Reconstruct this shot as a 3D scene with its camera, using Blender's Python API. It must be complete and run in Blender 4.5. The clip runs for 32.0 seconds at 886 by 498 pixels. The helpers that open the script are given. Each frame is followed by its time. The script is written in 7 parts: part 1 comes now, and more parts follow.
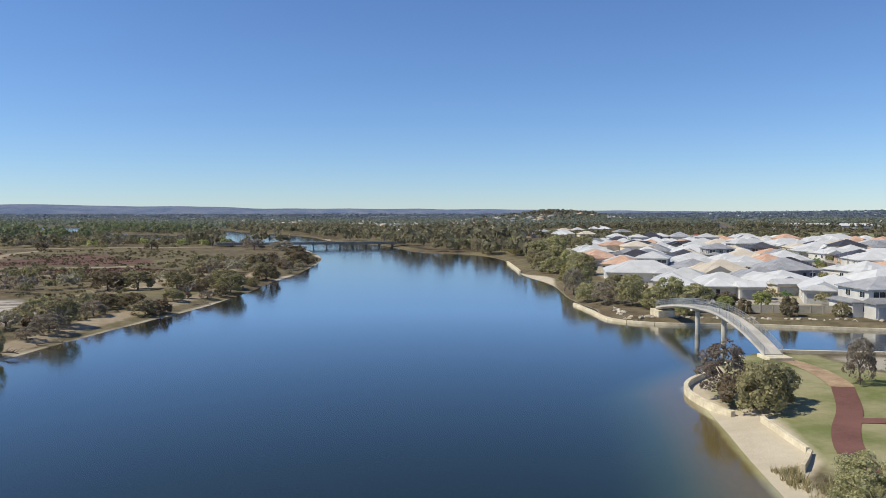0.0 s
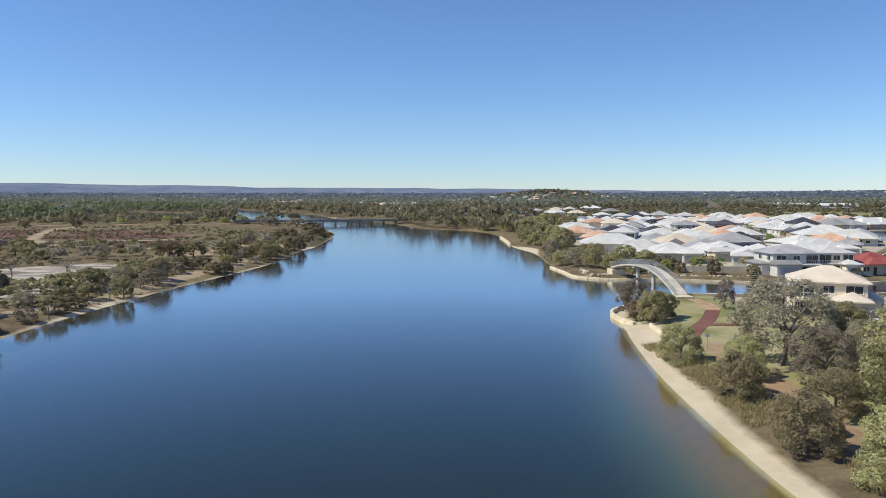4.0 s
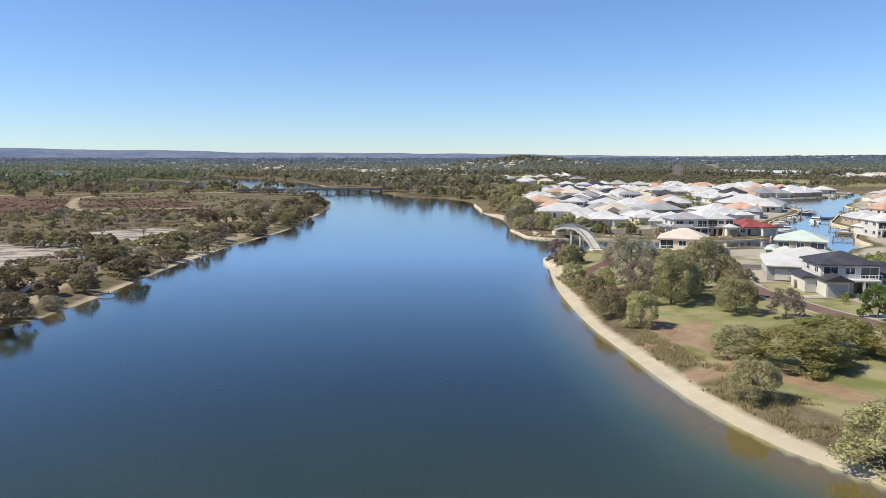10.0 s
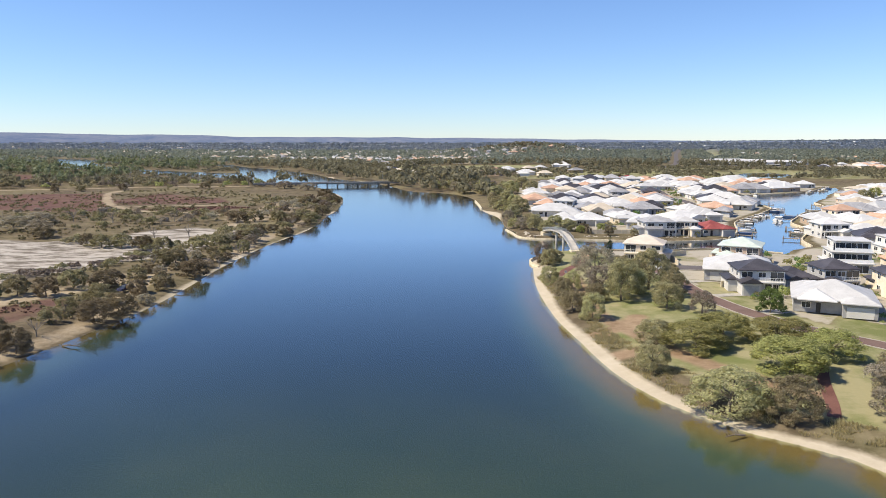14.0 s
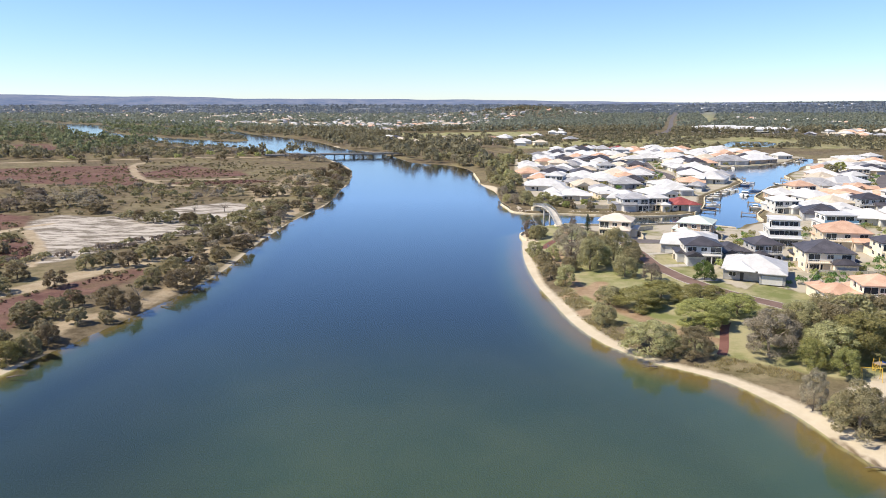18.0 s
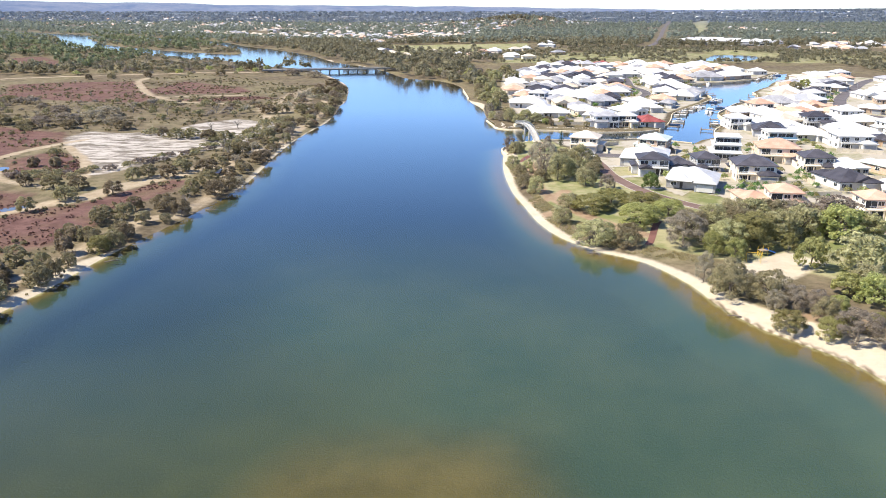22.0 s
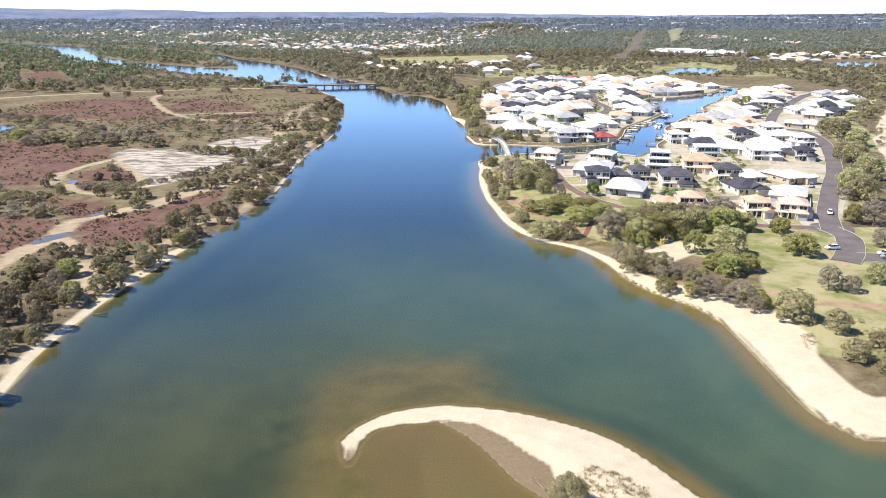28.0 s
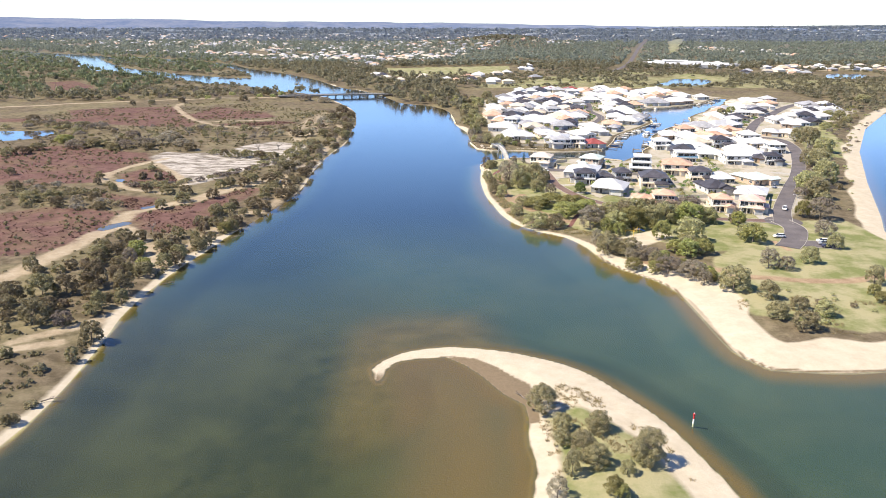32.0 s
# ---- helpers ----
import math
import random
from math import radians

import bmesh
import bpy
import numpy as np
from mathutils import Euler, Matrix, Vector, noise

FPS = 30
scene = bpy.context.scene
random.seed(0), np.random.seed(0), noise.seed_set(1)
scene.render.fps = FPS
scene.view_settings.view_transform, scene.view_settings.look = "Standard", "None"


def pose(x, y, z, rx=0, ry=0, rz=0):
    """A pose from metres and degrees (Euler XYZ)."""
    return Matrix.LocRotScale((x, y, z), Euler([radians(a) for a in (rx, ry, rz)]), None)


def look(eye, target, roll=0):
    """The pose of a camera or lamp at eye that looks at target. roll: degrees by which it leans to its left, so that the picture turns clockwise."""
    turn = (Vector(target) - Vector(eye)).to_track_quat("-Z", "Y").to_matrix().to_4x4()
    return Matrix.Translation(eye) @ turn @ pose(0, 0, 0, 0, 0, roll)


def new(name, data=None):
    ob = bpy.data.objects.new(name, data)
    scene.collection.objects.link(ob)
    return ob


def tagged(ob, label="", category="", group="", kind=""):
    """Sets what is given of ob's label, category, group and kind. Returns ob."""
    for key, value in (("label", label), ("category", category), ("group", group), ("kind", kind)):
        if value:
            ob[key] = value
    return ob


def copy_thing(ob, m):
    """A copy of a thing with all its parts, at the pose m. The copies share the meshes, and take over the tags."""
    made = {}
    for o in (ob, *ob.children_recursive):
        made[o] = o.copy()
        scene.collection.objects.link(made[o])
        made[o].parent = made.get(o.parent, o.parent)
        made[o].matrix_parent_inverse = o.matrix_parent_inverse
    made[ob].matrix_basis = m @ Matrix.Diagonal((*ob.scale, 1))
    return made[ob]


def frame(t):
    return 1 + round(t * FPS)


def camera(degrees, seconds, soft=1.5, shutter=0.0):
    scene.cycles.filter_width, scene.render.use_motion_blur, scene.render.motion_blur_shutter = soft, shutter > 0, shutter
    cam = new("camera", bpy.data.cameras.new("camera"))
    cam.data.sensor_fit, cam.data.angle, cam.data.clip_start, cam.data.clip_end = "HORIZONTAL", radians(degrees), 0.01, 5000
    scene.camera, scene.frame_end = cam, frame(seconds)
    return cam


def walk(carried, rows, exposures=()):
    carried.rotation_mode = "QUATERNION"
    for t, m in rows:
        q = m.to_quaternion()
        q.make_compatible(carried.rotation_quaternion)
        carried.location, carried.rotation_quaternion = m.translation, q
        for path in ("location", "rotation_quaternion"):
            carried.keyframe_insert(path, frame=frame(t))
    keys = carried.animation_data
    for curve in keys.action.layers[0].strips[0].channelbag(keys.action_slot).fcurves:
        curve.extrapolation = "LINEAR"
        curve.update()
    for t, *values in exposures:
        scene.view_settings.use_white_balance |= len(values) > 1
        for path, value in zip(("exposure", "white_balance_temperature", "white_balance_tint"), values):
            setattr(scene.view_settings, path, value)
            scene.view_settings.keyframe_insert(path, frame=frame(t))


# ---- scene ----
cam = camera(62.0, 32.0, soft=0.8)
PATH = [
    (0, (2.213, -7.354, 20.868), (2.147, -5.357, 20.779), -0.1),
    (0.5, (2.332, -12.732, 20.879), (2.265, -10.735, 20.79), -0.0),
    (1, (2.398, -18.087, 20.908), (2.33, -16.09, 20.818), -0.0),
    (1.5, (2.362, -23.318, 20.943), (2.295, -21.323, 20.809), -0.0),
    (2, (2.294, -28.541, 20.983), (2.226, -26.547, 20.844), -0.0),
    (3, (2.136, -39.133, 21.12), (2.073, -37.14, 20.978), 0.0),
    (3.5, (2.052, -44.709, 21.148), (1.991, -42.715, 21.005), 0.0),
    (5.5, (1.506, -67.932, 21.294), (1.459, -65.938, 21.141), -0.0),
    (6, (1.364, -73.675, 21.384), (1.319, -71.681, 21.229), 0.0),
    (6.5, (1.111, -79.266, 21.498), (1.087, -77.273, 21.339), -0.0),
    (7, (0.913, -84.745, 21.658), (0.919, -82.751, 21.497), 0.0),
    (7.5, (0.862, -90.06, 21.942), (0.866, -88.067, 21.777), -0.2),
    (8, (0.863, -95.067, 22.406), (0.867, -93.073, 22.241), -0.1),
    (9, (0.765, -104.107, 24.665), (0.769, -102.114, 24.501), -0.1),
    (9.5, (0.877, -108.316, 25.672), (0.881, -106.326, 25.472), -0.0),
    (10, (1.175, -112.47, 26.74), (1.177, -110.485, 26.499), 0.0),
    (10.5, (1.377, -116.688, 27.807), (1.377, -114.709, 27.524), 0.0),
    (11, (1.508, -121.174, 28.859), (1.507, -119.195, 28.567), 0.0),
    (12, (1.539, -130.774, 31.796), (1.534, -128.795, 31.507), 0.0),
    (13, (1.455, -140.808, 34.722), (1.447, -138.829, 34.434), -0.0),
    (14, (1.364, -150.928, 37.626), (1.356, -148.949, 37.339), -0.0),
    (14.5, (1.162, -156.092, 38.712), (1.155, -154.112, 38.428), 0.0),
    (16.5, (0.106, -177.525, 46.454), (0.102, -175.546, 46.161), -0.3),
    (17, (-0.19, -182.677, 47.363), (-0.194, -180.698, 47.071), -0.2),
    (17.5, (-0.37, -187.659, 48.25), (-0.372, -185.688, 47.906), 0.0),
    (18, (-0.388, -192.652, 49.263), (-0.392, -190.691, 48.872), 0.0),
    (18.5, (-0.274, -197.734, 50.379), (-0.281, -195.784, 49.937), 0.1),
    (19, (-0.155, -202.844, 51.584), (-0.164, -200.906, 51.091), 0.1),
    (19.5, (-0.218, -207.955, 52.717), (-0.227, -206.03, 52.176), 0.1),
    (20, (-0.306, -213.086, 53.863), (-0.31, -211.175, 53.274), 0.1),
    (20.5, (-0.408, -218.223, 54.971), (-0.409, -216.32, 54.356), 0.3),
    (21, (-0.441, -223.419, 56.084), (-0.442, -221.518, 55.463), 0.1),
    (21.5, (-0.476, -228.66, 57.174), (-0.464, -226.759, 56.552), 0.2),
    (22, (-0.517, -233.976, 58.357), (-0.497, -232.075, 57.734), 0.1),
    (23, (-0.798, -244.721, 61.667), (-0.773, -242.821, 61.042), 0.0),
    (24, (-1.243, -255.504, 64.696), (-1.218, -253.605, 64.071), 0.0),
    (25, (-1.656, -266.258, 67.301), (-1.624, -264.358, 66.678), -0.0),
    (25.5, (-1.876, -271.715, 68.158), (-1.844, -269.813, 67.541), 0.0),
    (27.5, (-2.842, -293.704, 74.968), (-2.786, -291.803, 74.349), -0.1),
    (28, (-3.11, -299.155, 75.774), (-3.048, -297.253, 75.159), 0.0),
    (29, (-3.654, -310.109, 77.55), (-3.592, -308.204, 76.944), 0.0),
    (30, (-4.288, -320.923, 79.23), (-4.228, -319.018, 78.626), 0.1),
    (31, (-4.857, -331.853, 80.325), (-4.8, -329.945, 79.728), 0.0),
    (32, (-5.506, -342.694, 81.098), (-5.452, -340.785, 80.505), 0.2),
]
EXPOSURES = [(0, 0.0, 6430, 5), (3, 0.10, 6480, 5), (6, 0.14, 6500, 5), (10, 0.27, 6600, 6), (13, 0.40, 6720, 8), (17, 0.47, 6720, 9), (20, 0.84, 6500, 9), (22, 0.93, 6440, 9), (25, 0.97, 6430, 9), (28, 0.92, 6560, 9), (32, 0.88, 6720, 10)]
walk(cam, [(t, look(eye, target, roll)) for t, eye, target, roll in PATH], EXPOSURES)

# ---- sky, sun ----
SUN_EL, SUN_AZ = radians(50), radians(261)      # elevation; azimuth clockwise from +y
world = bpy.data.worlds.new("sky")
scene.world = world
world.use_nodes = True
wn, wl = world.node_tree.nodes, world.node_tree.links
sky = wn.new("ShaderNodeTexSky")
sky.sky_type, sky.sun_disc = "NISHITA", False
sky.sun_elevation, sky.sun_rotation = SUN_EL, SUN_AZ
sky.altitude, sky.air_density, sky.dust_density, sky.ozone_density = 0, 0.95, 0.0, 4.0
wn["Background"].inputs["Strength"].default_value = 0.103
tint = wn.new("ShaderNodeMix")
tint.data_type, tint.blend_type = "RGBA", "MULTIPLY"
tint.inputs[0].default_value, tint.inputs[7].default_value = 1.0, (0.80, 0.92, 1.19, 1)
wl.new(sky.outputs[0], tint.inputs[6])
wl.new(tint.outputs[2], wn["Background"].inputs["Color"])

lamp = bpy.data.lights.new("sun", "SUN")
lamp.energy, lamp.angle, lamp.color = 4.9, radians(0.53), (1.0, 0.89, 0.72)
sun = new("sun", lamp)
toward = Vector((math.sin(SUN_AZ) * math.cos(SUN_EL), math.cos(SUN_AZ) * math.cos(SUN_EL), math.sin(SUN_EL)))
sun.matrix_world = look(toward * 400, (0, 0, 0))


# ---- materials ----
def ramp_color(nt, fac, lo, hi, a=0.35, b=0.65):
    r = nt.nodes.new("ShaderNodeValToRGB")
    r.color_ramp.elements[0].position, r.color_ramp.elements[1].position = a, b
    r.color_ramp.elements[0].color, r.color_ramp.elements[1].color = (*lo, 1), (*hi, 1)
    nt.links.new(fac, r.inputs[0])
    return r.outputs[0]


def noise_fac(nt, scale, detail=4, rough=0.6, coord="Object"):
    c = nt.nodes.new("ShaderNodeTexCoord")
    n = nt.nodes.new("ShaderNodeTexNoise")
    n.inputs["Scale"].default_value, n.inputs["Detail"].default_value = scale, detail
    n.inputs["Roughness"].default_value = rough
    nt.links.new(c.outputs[coord], n.inputs["Vector"])
    return n.outputs[0]


def mixed(nt, fac, a, b, mode="MIX"):
    m = nt.nodes.new("ShaderNodeMix")
    m.data_type, m.blend_type = "RGBA", mode
    for sock, v in ((m.inputs[0], fac), (m.inputs[6], a), (m.inputs[7], b)):
        if isinstance(v, bpy.types.NodeSocket):
            nt.links.new(v, sock)
        else:
            sock.default_value = v if isinstance(v, float) else (*v, 1)
    return m.outputs[2]


def maths(nt, op, a, b=0.0, clamp=False):
    m = nt.nodes.new("ShaderNodeMath")
    m.operation, m.use_clamp = op, clamp
    for sock, v in ((m.inputs[0], a), (m.inputs[1], b)):
        if isinstance(v, bpy.types.NodeSocket):
            nt.links.new(v, sock)
        else:
            sock.default_value = v
    return m.outputs[0]


def material(name, lo, hi, scale=1.0, fine=8.0, rough=0.8, metal=0.0, bump=0.0, vary=0.0, coord="Object", spec=0.3):
    """Two scales of noise between two colours; vary: brightness that differs from object to object."""
    m = bpy.data.materials.new(name)
    m.use_nodes = True
    nt = m.node_tree
    p = nt.nodes["Principled BSDF"]
    big, small = noise_fac(nt, scale, 3, 0.6, coord), noise_fac(nt, fine, 5, 0.7, coord)
    fac = maths(nt, "ADD", maths(nt, "MULTIPLY", big, 0.6), maths(nt, "MULTIPLY", small, 0.4))
    col = ramp_color(nt, fac, lo, hi, 0.36, 0.64)
    if vary:
        info = nt.nodes.new("ShaderNodeObjectInfo")
        v = maths(nt, "ADD", maths(nt, "MULTIPLY", info.outputs["Random"], 2 * vary), 1 - vary)
        hsv = nt.nodes.new("ShaderNodeHueSaturation")
        nt.links.new(col, hsv.inputs["Color"])
        nt.links.new(v, hsv.inputs["Value"])
        col = hsv.outputs[0]
    nt.links.new(col, p.inputs["Base Color"])
    p.inputs["Roughness"].default_value, p.inputs["Metallic"].default_value = rough, metal
    p.inputs["Specular IOR Level"].default_value = spec
    if bump:
        b = nt.nodes.new("ShaderNodeBump")
        b.inputs["Strength"].default_value, b.inputs["Distance"].default_value = bump, 0.05
        nt.links.new(small, b.inputs["Height"])
        nt.links.new(b.outputs[0], p.inputs["Normal"])
    return m


def leaf_material(name, lo, hi):
    m = bpy.data.materials.new(name)
    m.use_nodes = True
    nt = m.node_tree
    p = nt.nodes["Principled BSDF"]
    geo, info = nt.nodes.new("ShaderNodeNewGeometry"), nt.nodes.new("ShaderNodeObjectInfo")
    col = ramp_color(nt, geo.outputs["Random Per Island"], lo, hi, 0.0, 1.0)
    hsv = nt.nodes.new("ShaderNodeHueSaturation")
    nt.links.new(col, hsv.inputs["Color"])
    nt.links.new(maths(nt, "ADD", maths(nt, "MULTIPLY", info.outputs["Random"], 0.5), 0.75), hsv.inputs["Value"])
    nt.links.new(maths(nt, "ADD", maths(nt, "MULTIPLY", info.outputs["Random"], 0.05), 0.475), hsv.inputs["Hue"])
    nt.links.new(hsv.outputs[0], p.inputs["Base Color"])
    p.inputs["Roughness"].default_value, p.inputs["Specular IOR Level"].default_value = 0.6, 0.25
    tr = nt.nodes.new("ShaderNodeBsdfTranslucent")
    nt.links.new(hsv.outputs[0], tr.inputs["Color"])
    mix = nt.nodes.new("ShaderNodeMixShader")
    mix.inputs[0].default_value = 0.5
    nt.links.new(p.outputs[0], mix.inputs[1])
    nt.links.new(tr.outputs[0], mix.inputs[2])
    nt.links.new(mix.outputs[0], nt.nodes["Material Output"].inputs["Surface"])
    return m


LEAF = {
    "she": leaf_material("leaf_olive", (0.250, 0.232, 0.122), (0.49, 0.455, 0.265)),
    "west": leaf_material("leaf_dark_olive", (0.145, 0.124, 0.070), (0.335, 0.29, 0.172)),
    "grn": leaf_material("leaf_green", (0.225, 0.226, 0.084), (0.45, 0.435, 0.178)),
    "grn2": leaf_material("leaf_lime", (0.215, 0.23, 0.085), (0.44, 0.445, 0.18)),
    "bright": leaf_material("leaf_bright", (0.10, 0.16, 0.045), (0.22, 0.30, 0.10)),
    "grey": leaf_material("leaf_grey", (0.21, 0.18, 0.135), (0.42, 0.37, 0.29)),
    "shrub": leaf_material("leaf_brown", (0.185, 0.15, 0.095), (0.37, 0.31, 0.20)),
}
BARK = material("bark", (0.10, 0.08, 0.06), (0.26, 0.22, 0.18), 2, 12, 0.9, bump=0.5)
CONCRETE = material("concrete", (0.36, 0.34, 0.30), (0.56, 0.53, 0.48), 0.4, 6, 0.85, bump=0.2)
LIMESTONE = material("limestone", (0.46, 0.40, 0.28), (0.72, 0.64, 0.48), 0.7, 5, 0.9, bump=0.4)
STEEL = material("galvanised_steel", (0.42, 0.43, 0.43), (0.6, 0.6, 0.6), 2, 12, 0.45, 0.7)
ASPHALT = material("asphalt", (0.085, 0.075, 0.078), (0.15, 0.135, 0.135), 0.15, 5, 0.9, bump=0.2)
LANE = material("brown_asphalt", (0.12, 0.078, 0.066), (0.19, 0.13, 0.11), 0.2, 5, 0.9, bump=0.2)
RED_ASPHALT = material("red_asphalt", (0.12, 0.054, 0.044), (0.19, 0.092, 0.074), 0.2, 5, 0.9, bump=0.2)
KERB = material("kerb_concrete", (0.30, 0.28, 0.245), (0.44, 0.415, 0.365), 0.8, 6, 0.85)
GLASS = material("window_glass", (0.02, 0.025, 0.03), (0.06, 0.07, 0.08), 0.3, 1, 0.08, spec=0.6)
BLUE_GLASS = material("blue_glass", (0.12, 0.24, 0.34), (0.2, 0.34, 0.45), 0.5, 3, 0.1, spec=0.6)
DARK = material("dark_paint", (0.03, 0.03, 0.032), (0.06, 0.06, 0.06), 1, 8, 0.5)
WHITE = material("white_paint", (0.72, 0.72, 0.70), (0.84, 0.84, 0.82), 1, 8, 0.5)
ROOF = {
    "white": material("roof_white", (0.455, 0.455, 0.45), (0.60, 0.60, 0.595), 0.3, 3, 0.5, vary=0.14),
    "grey": material("roof_grey", (0.20, 0.20, 0.21), (0.36, 0.36, 0.37), 0.3, 3, 0.5, vary=0.25),
    "dark": material("roof_charcoal", (0.035, 0.034, 0.04), (0.085, 0.08, 0.09), 0.3, 3, 0.5, vary=0.25),
    "orange": material("roof_terracotta", (0.40, 0.245, 0.17), (0.57, 0.385, 0.285), 0.3, 3, 0.75, vary=0.12),
    "red": material("roof_red", (0.20, 0.05, 0.045), (0.32, 0.09, 0.08), 0.3, 3, 0.6, vary=0.15),
    "green": material("roof_pale_green", (0.43, 0.50, 0.45), (0.57, 0.63, 0.58), 0.3, 3, 0.5),
    "tan": material("roof_sand", (0.42, 0.365, 0.29), (0.57, 0.505, 0.415), 0.3, 3, 0.7, vary=0.15),
    "pink": material("roof_pink_tile", (0.48, 0.30, 0.25), (0.66, 0.46, 0.40), 0.3, 3, 0.75),
    "cream": material("roof_cream_tile", (0.50, 0.435, 0.365), (0.64, 0.57, 0.49), 0.3, 3, 0.75),
}
WALL = {
    "white": material("wall_white", (0.52, 0.51, 0.48), (0.65, 0.64, 0.61), 0.4, 6, 0.85, bump=0.1, vary=0.08),
    "cream": material("wall_cream", (0.62, 0.53, 0.40), (0.76, 0.68, 0.55), 0.4, 6, 0.85, bump=0.1, vary=0.12),
    "brick": material("wall_brick", (0.36, 0.26, 0.19), (0.55, 0.43, 0.33), 0.5, 6, 0.9, bump=0.2, vary=0.2),
    "grey": material("wall_grey", (0.30, 0.30, 0.30), (0.45, 0.45, 0.44), 0.4, 6, 0.85, bump=0.1, vary=0.15),
}


# ---- small builders ----
def mesh_from(name, bm, mat):
    me = bpy.data.meshes.new(name)
    bm.to_mesh(me)
    bm.free()
    for m in (mat if isinstance(mat, (list, tuple)) else (mat,)):
        me.materials.append(m)
    return me


def part(name, bm, mat, parent=None, label=""):
    ob = new(name, mesh_from(name, bm, mat))
    ob.parent = parent
    return tagged(ob, label)


def shared(name, me, parent, m=None):
    ob = new(name, me)
    ob.parent = parent
    if m is not None:
        ob.matrix_basis = m
    return ob


def box(bm, x0, y0, z0, x1, y1, z1, bevel=0.0):
    v = [bm.verts.new((x, y, z)) for z in (z0, z1) for y in (y0, y1) for x in (x0, x1)]
    fs = [bm.faces.new([v[i] for i in f]) for f in ((0, 2, 3, 1), (4, 5, 7, 6), (0, 1, 5, 4), (1, 3, 7, 5), (3, 2, 6, 7), (2, 0, 4, 6))]
    if bevel:
        bmesh.ops.bevel(bm, geom=list({e for f in fs for e in f.edges}), offset=bevel, segments=1, affect="EDGES")
    return bm


def tube(bm, pts, r0, r1, sides=6):
    """A tapered round limb through pts."""
    rings = []
    n = len(pts)
    for i, p in enumerate(pts):
        d = (Vector(pts[min(i + 1, n - 1)]) - Vector(pts[max(i - 1, 0)])).normalized()
        a = d.orthogonal().normalized()
        b = d.cross(a)
        r = r0 + (r1 - r0) * i / (n - 1)
        rings.append([bm.verts.new(Vector(p) + (a * math.cos(k * 2 * math.pi / sides) + b * math.sin(k * 2 * math.pi / sides)) * r) for k in range(sides)])
    for q, s in zip(rings, rings[1:]):
        for k in range(sides):
            bm.faces.new((q[k], q[(k + 1) % sides], s[(k + 1) % sides], s[k]))
    bm.faces.new(rings[0][::-1])
    bm.faces.new(rings[-1])
    return bm


def spline(pts, step=4.0):
    """A smooth line through pts."""
    p = [np.array(q, float) for q in pts]
    p = [2 * p[0] - p[1]] + p + [2 * p[-1] - p[-2]]
    out = []
    for a, b, c, d in zip(p, p[1:], p[2:], p[3:]):
        n = max(1, int(np.linalg.norm(c - b) / step))
        for k in range(n):
            t = k / n
            out.append(0.5 * (2 * b + (c - a) * t + (2 * a - 5 * b + 4 * c - d) * t * t + (3 * b - a - 3 * c + d) * t ** 3))
    out.append(p[-2])
    return np.array(out)


def signed(poly, x, y):
    """Distance to a closed polygon, negative inside."""
    px, py = poly[:, 0], poly[:, 1]
    qx, qy = np.roll(px, -1), np.roll(py, -1)
    best = np.full(x.shape, 1e9)
    inside = np.zeros(x.shape, bool)
    for ax, ay, bx, by in zip(px, py, qx, qy):
        ex, ey = bx - ax, by - ay
        wx, wy = x - ax, y - ay
        t = np.clip((wx * ex + wy * ey) / (ex * ex + ey * ey + 1e-9), 0, 1)
        best = np.minimum(best, (wx - ex * t) ** 2 + (wy - ey * t) ** 2)
        if ay != by:
            inside ^= ((ay > y) != (by > y)) & (x < ex * (y - ay) / (by - ay) + ax)
    return np.where(inside, -1, 1) * np.sqrt(best)


def value_noise(x, y, size, seed=0):
    """Smooth noise, 0 to 1, on a lattice of that size."""
    rng = np.random.RandomState(seed)
    tab = rng.rand(256, 256)
    u, v = x / size + 900.3, y / size + 700.7
    i, j = np.floor(u).astype(int), np.floor(v).astype(int)
    f, g = u - i, v - j
    f, g = f * f * (3 - 2 * f), g * g * (3 - 2 * g)
    a, b, c, d = tab[i % 256, j % 256], tab[(i + 1) % 256, j % 256], tab[i % 256, (j + 1) % 256], tab[(i + 1) % 256, (j + 1) % 256]
    return (a * (1 - f) + b * f) * (1 - g) + (c * (1 - f) + d * f) * g


def rise(v, a, b):
    t = np.clip((v - a) / (b - a), 0, 1)
    return t * t * (3 - 2 * t)


# ---- plan of the shores ----
WEST_BANK = [(-175, 545), (-146, 530), (-114, 485), (-85, 408), (-68, 345), (-59.7, 264), (-59.5, 225), (-58, 190), (-58.5, 160), (-61, 140), (-63.5, 122), (-65, 105), (-66, 85), (-66.5, 60),
             (-66, 35), (-66.5, 14), (-69.5, -8), (-73.8, -30), (-78.6, -49), (-82, -65), (-85, -85), (-87.5, -95), (-89.5, -110), (-91, -125), (-91.5, -145), (-89.5, -165), (-88, -190), (-89, -208), (-95, -260), (-100, -420)]
BAY = [(1500, -420), (1500, 620), (800, 560), (560, 470), (430, 345), (344, 232), (279, 127), (229, 33), (194, -37), (181, -61), (181, -110), (172, -150), (148, -174)]
EAST_BEACH = [(148, -174), (106, -183.5), (88, -183.5), (79, -182), (75, -175), (74, -165), (74.4, -148), (74, -130), (70.6, -118), (62, -106), (57.5, -93), (56, -82), (50, -67),
              (41, -59), (33, -47), (29, -33), (26.8, -14), (25, 5), (24.8, 32), (26, 52), (27.2, 64), (28, 72), (28.4, 80)]
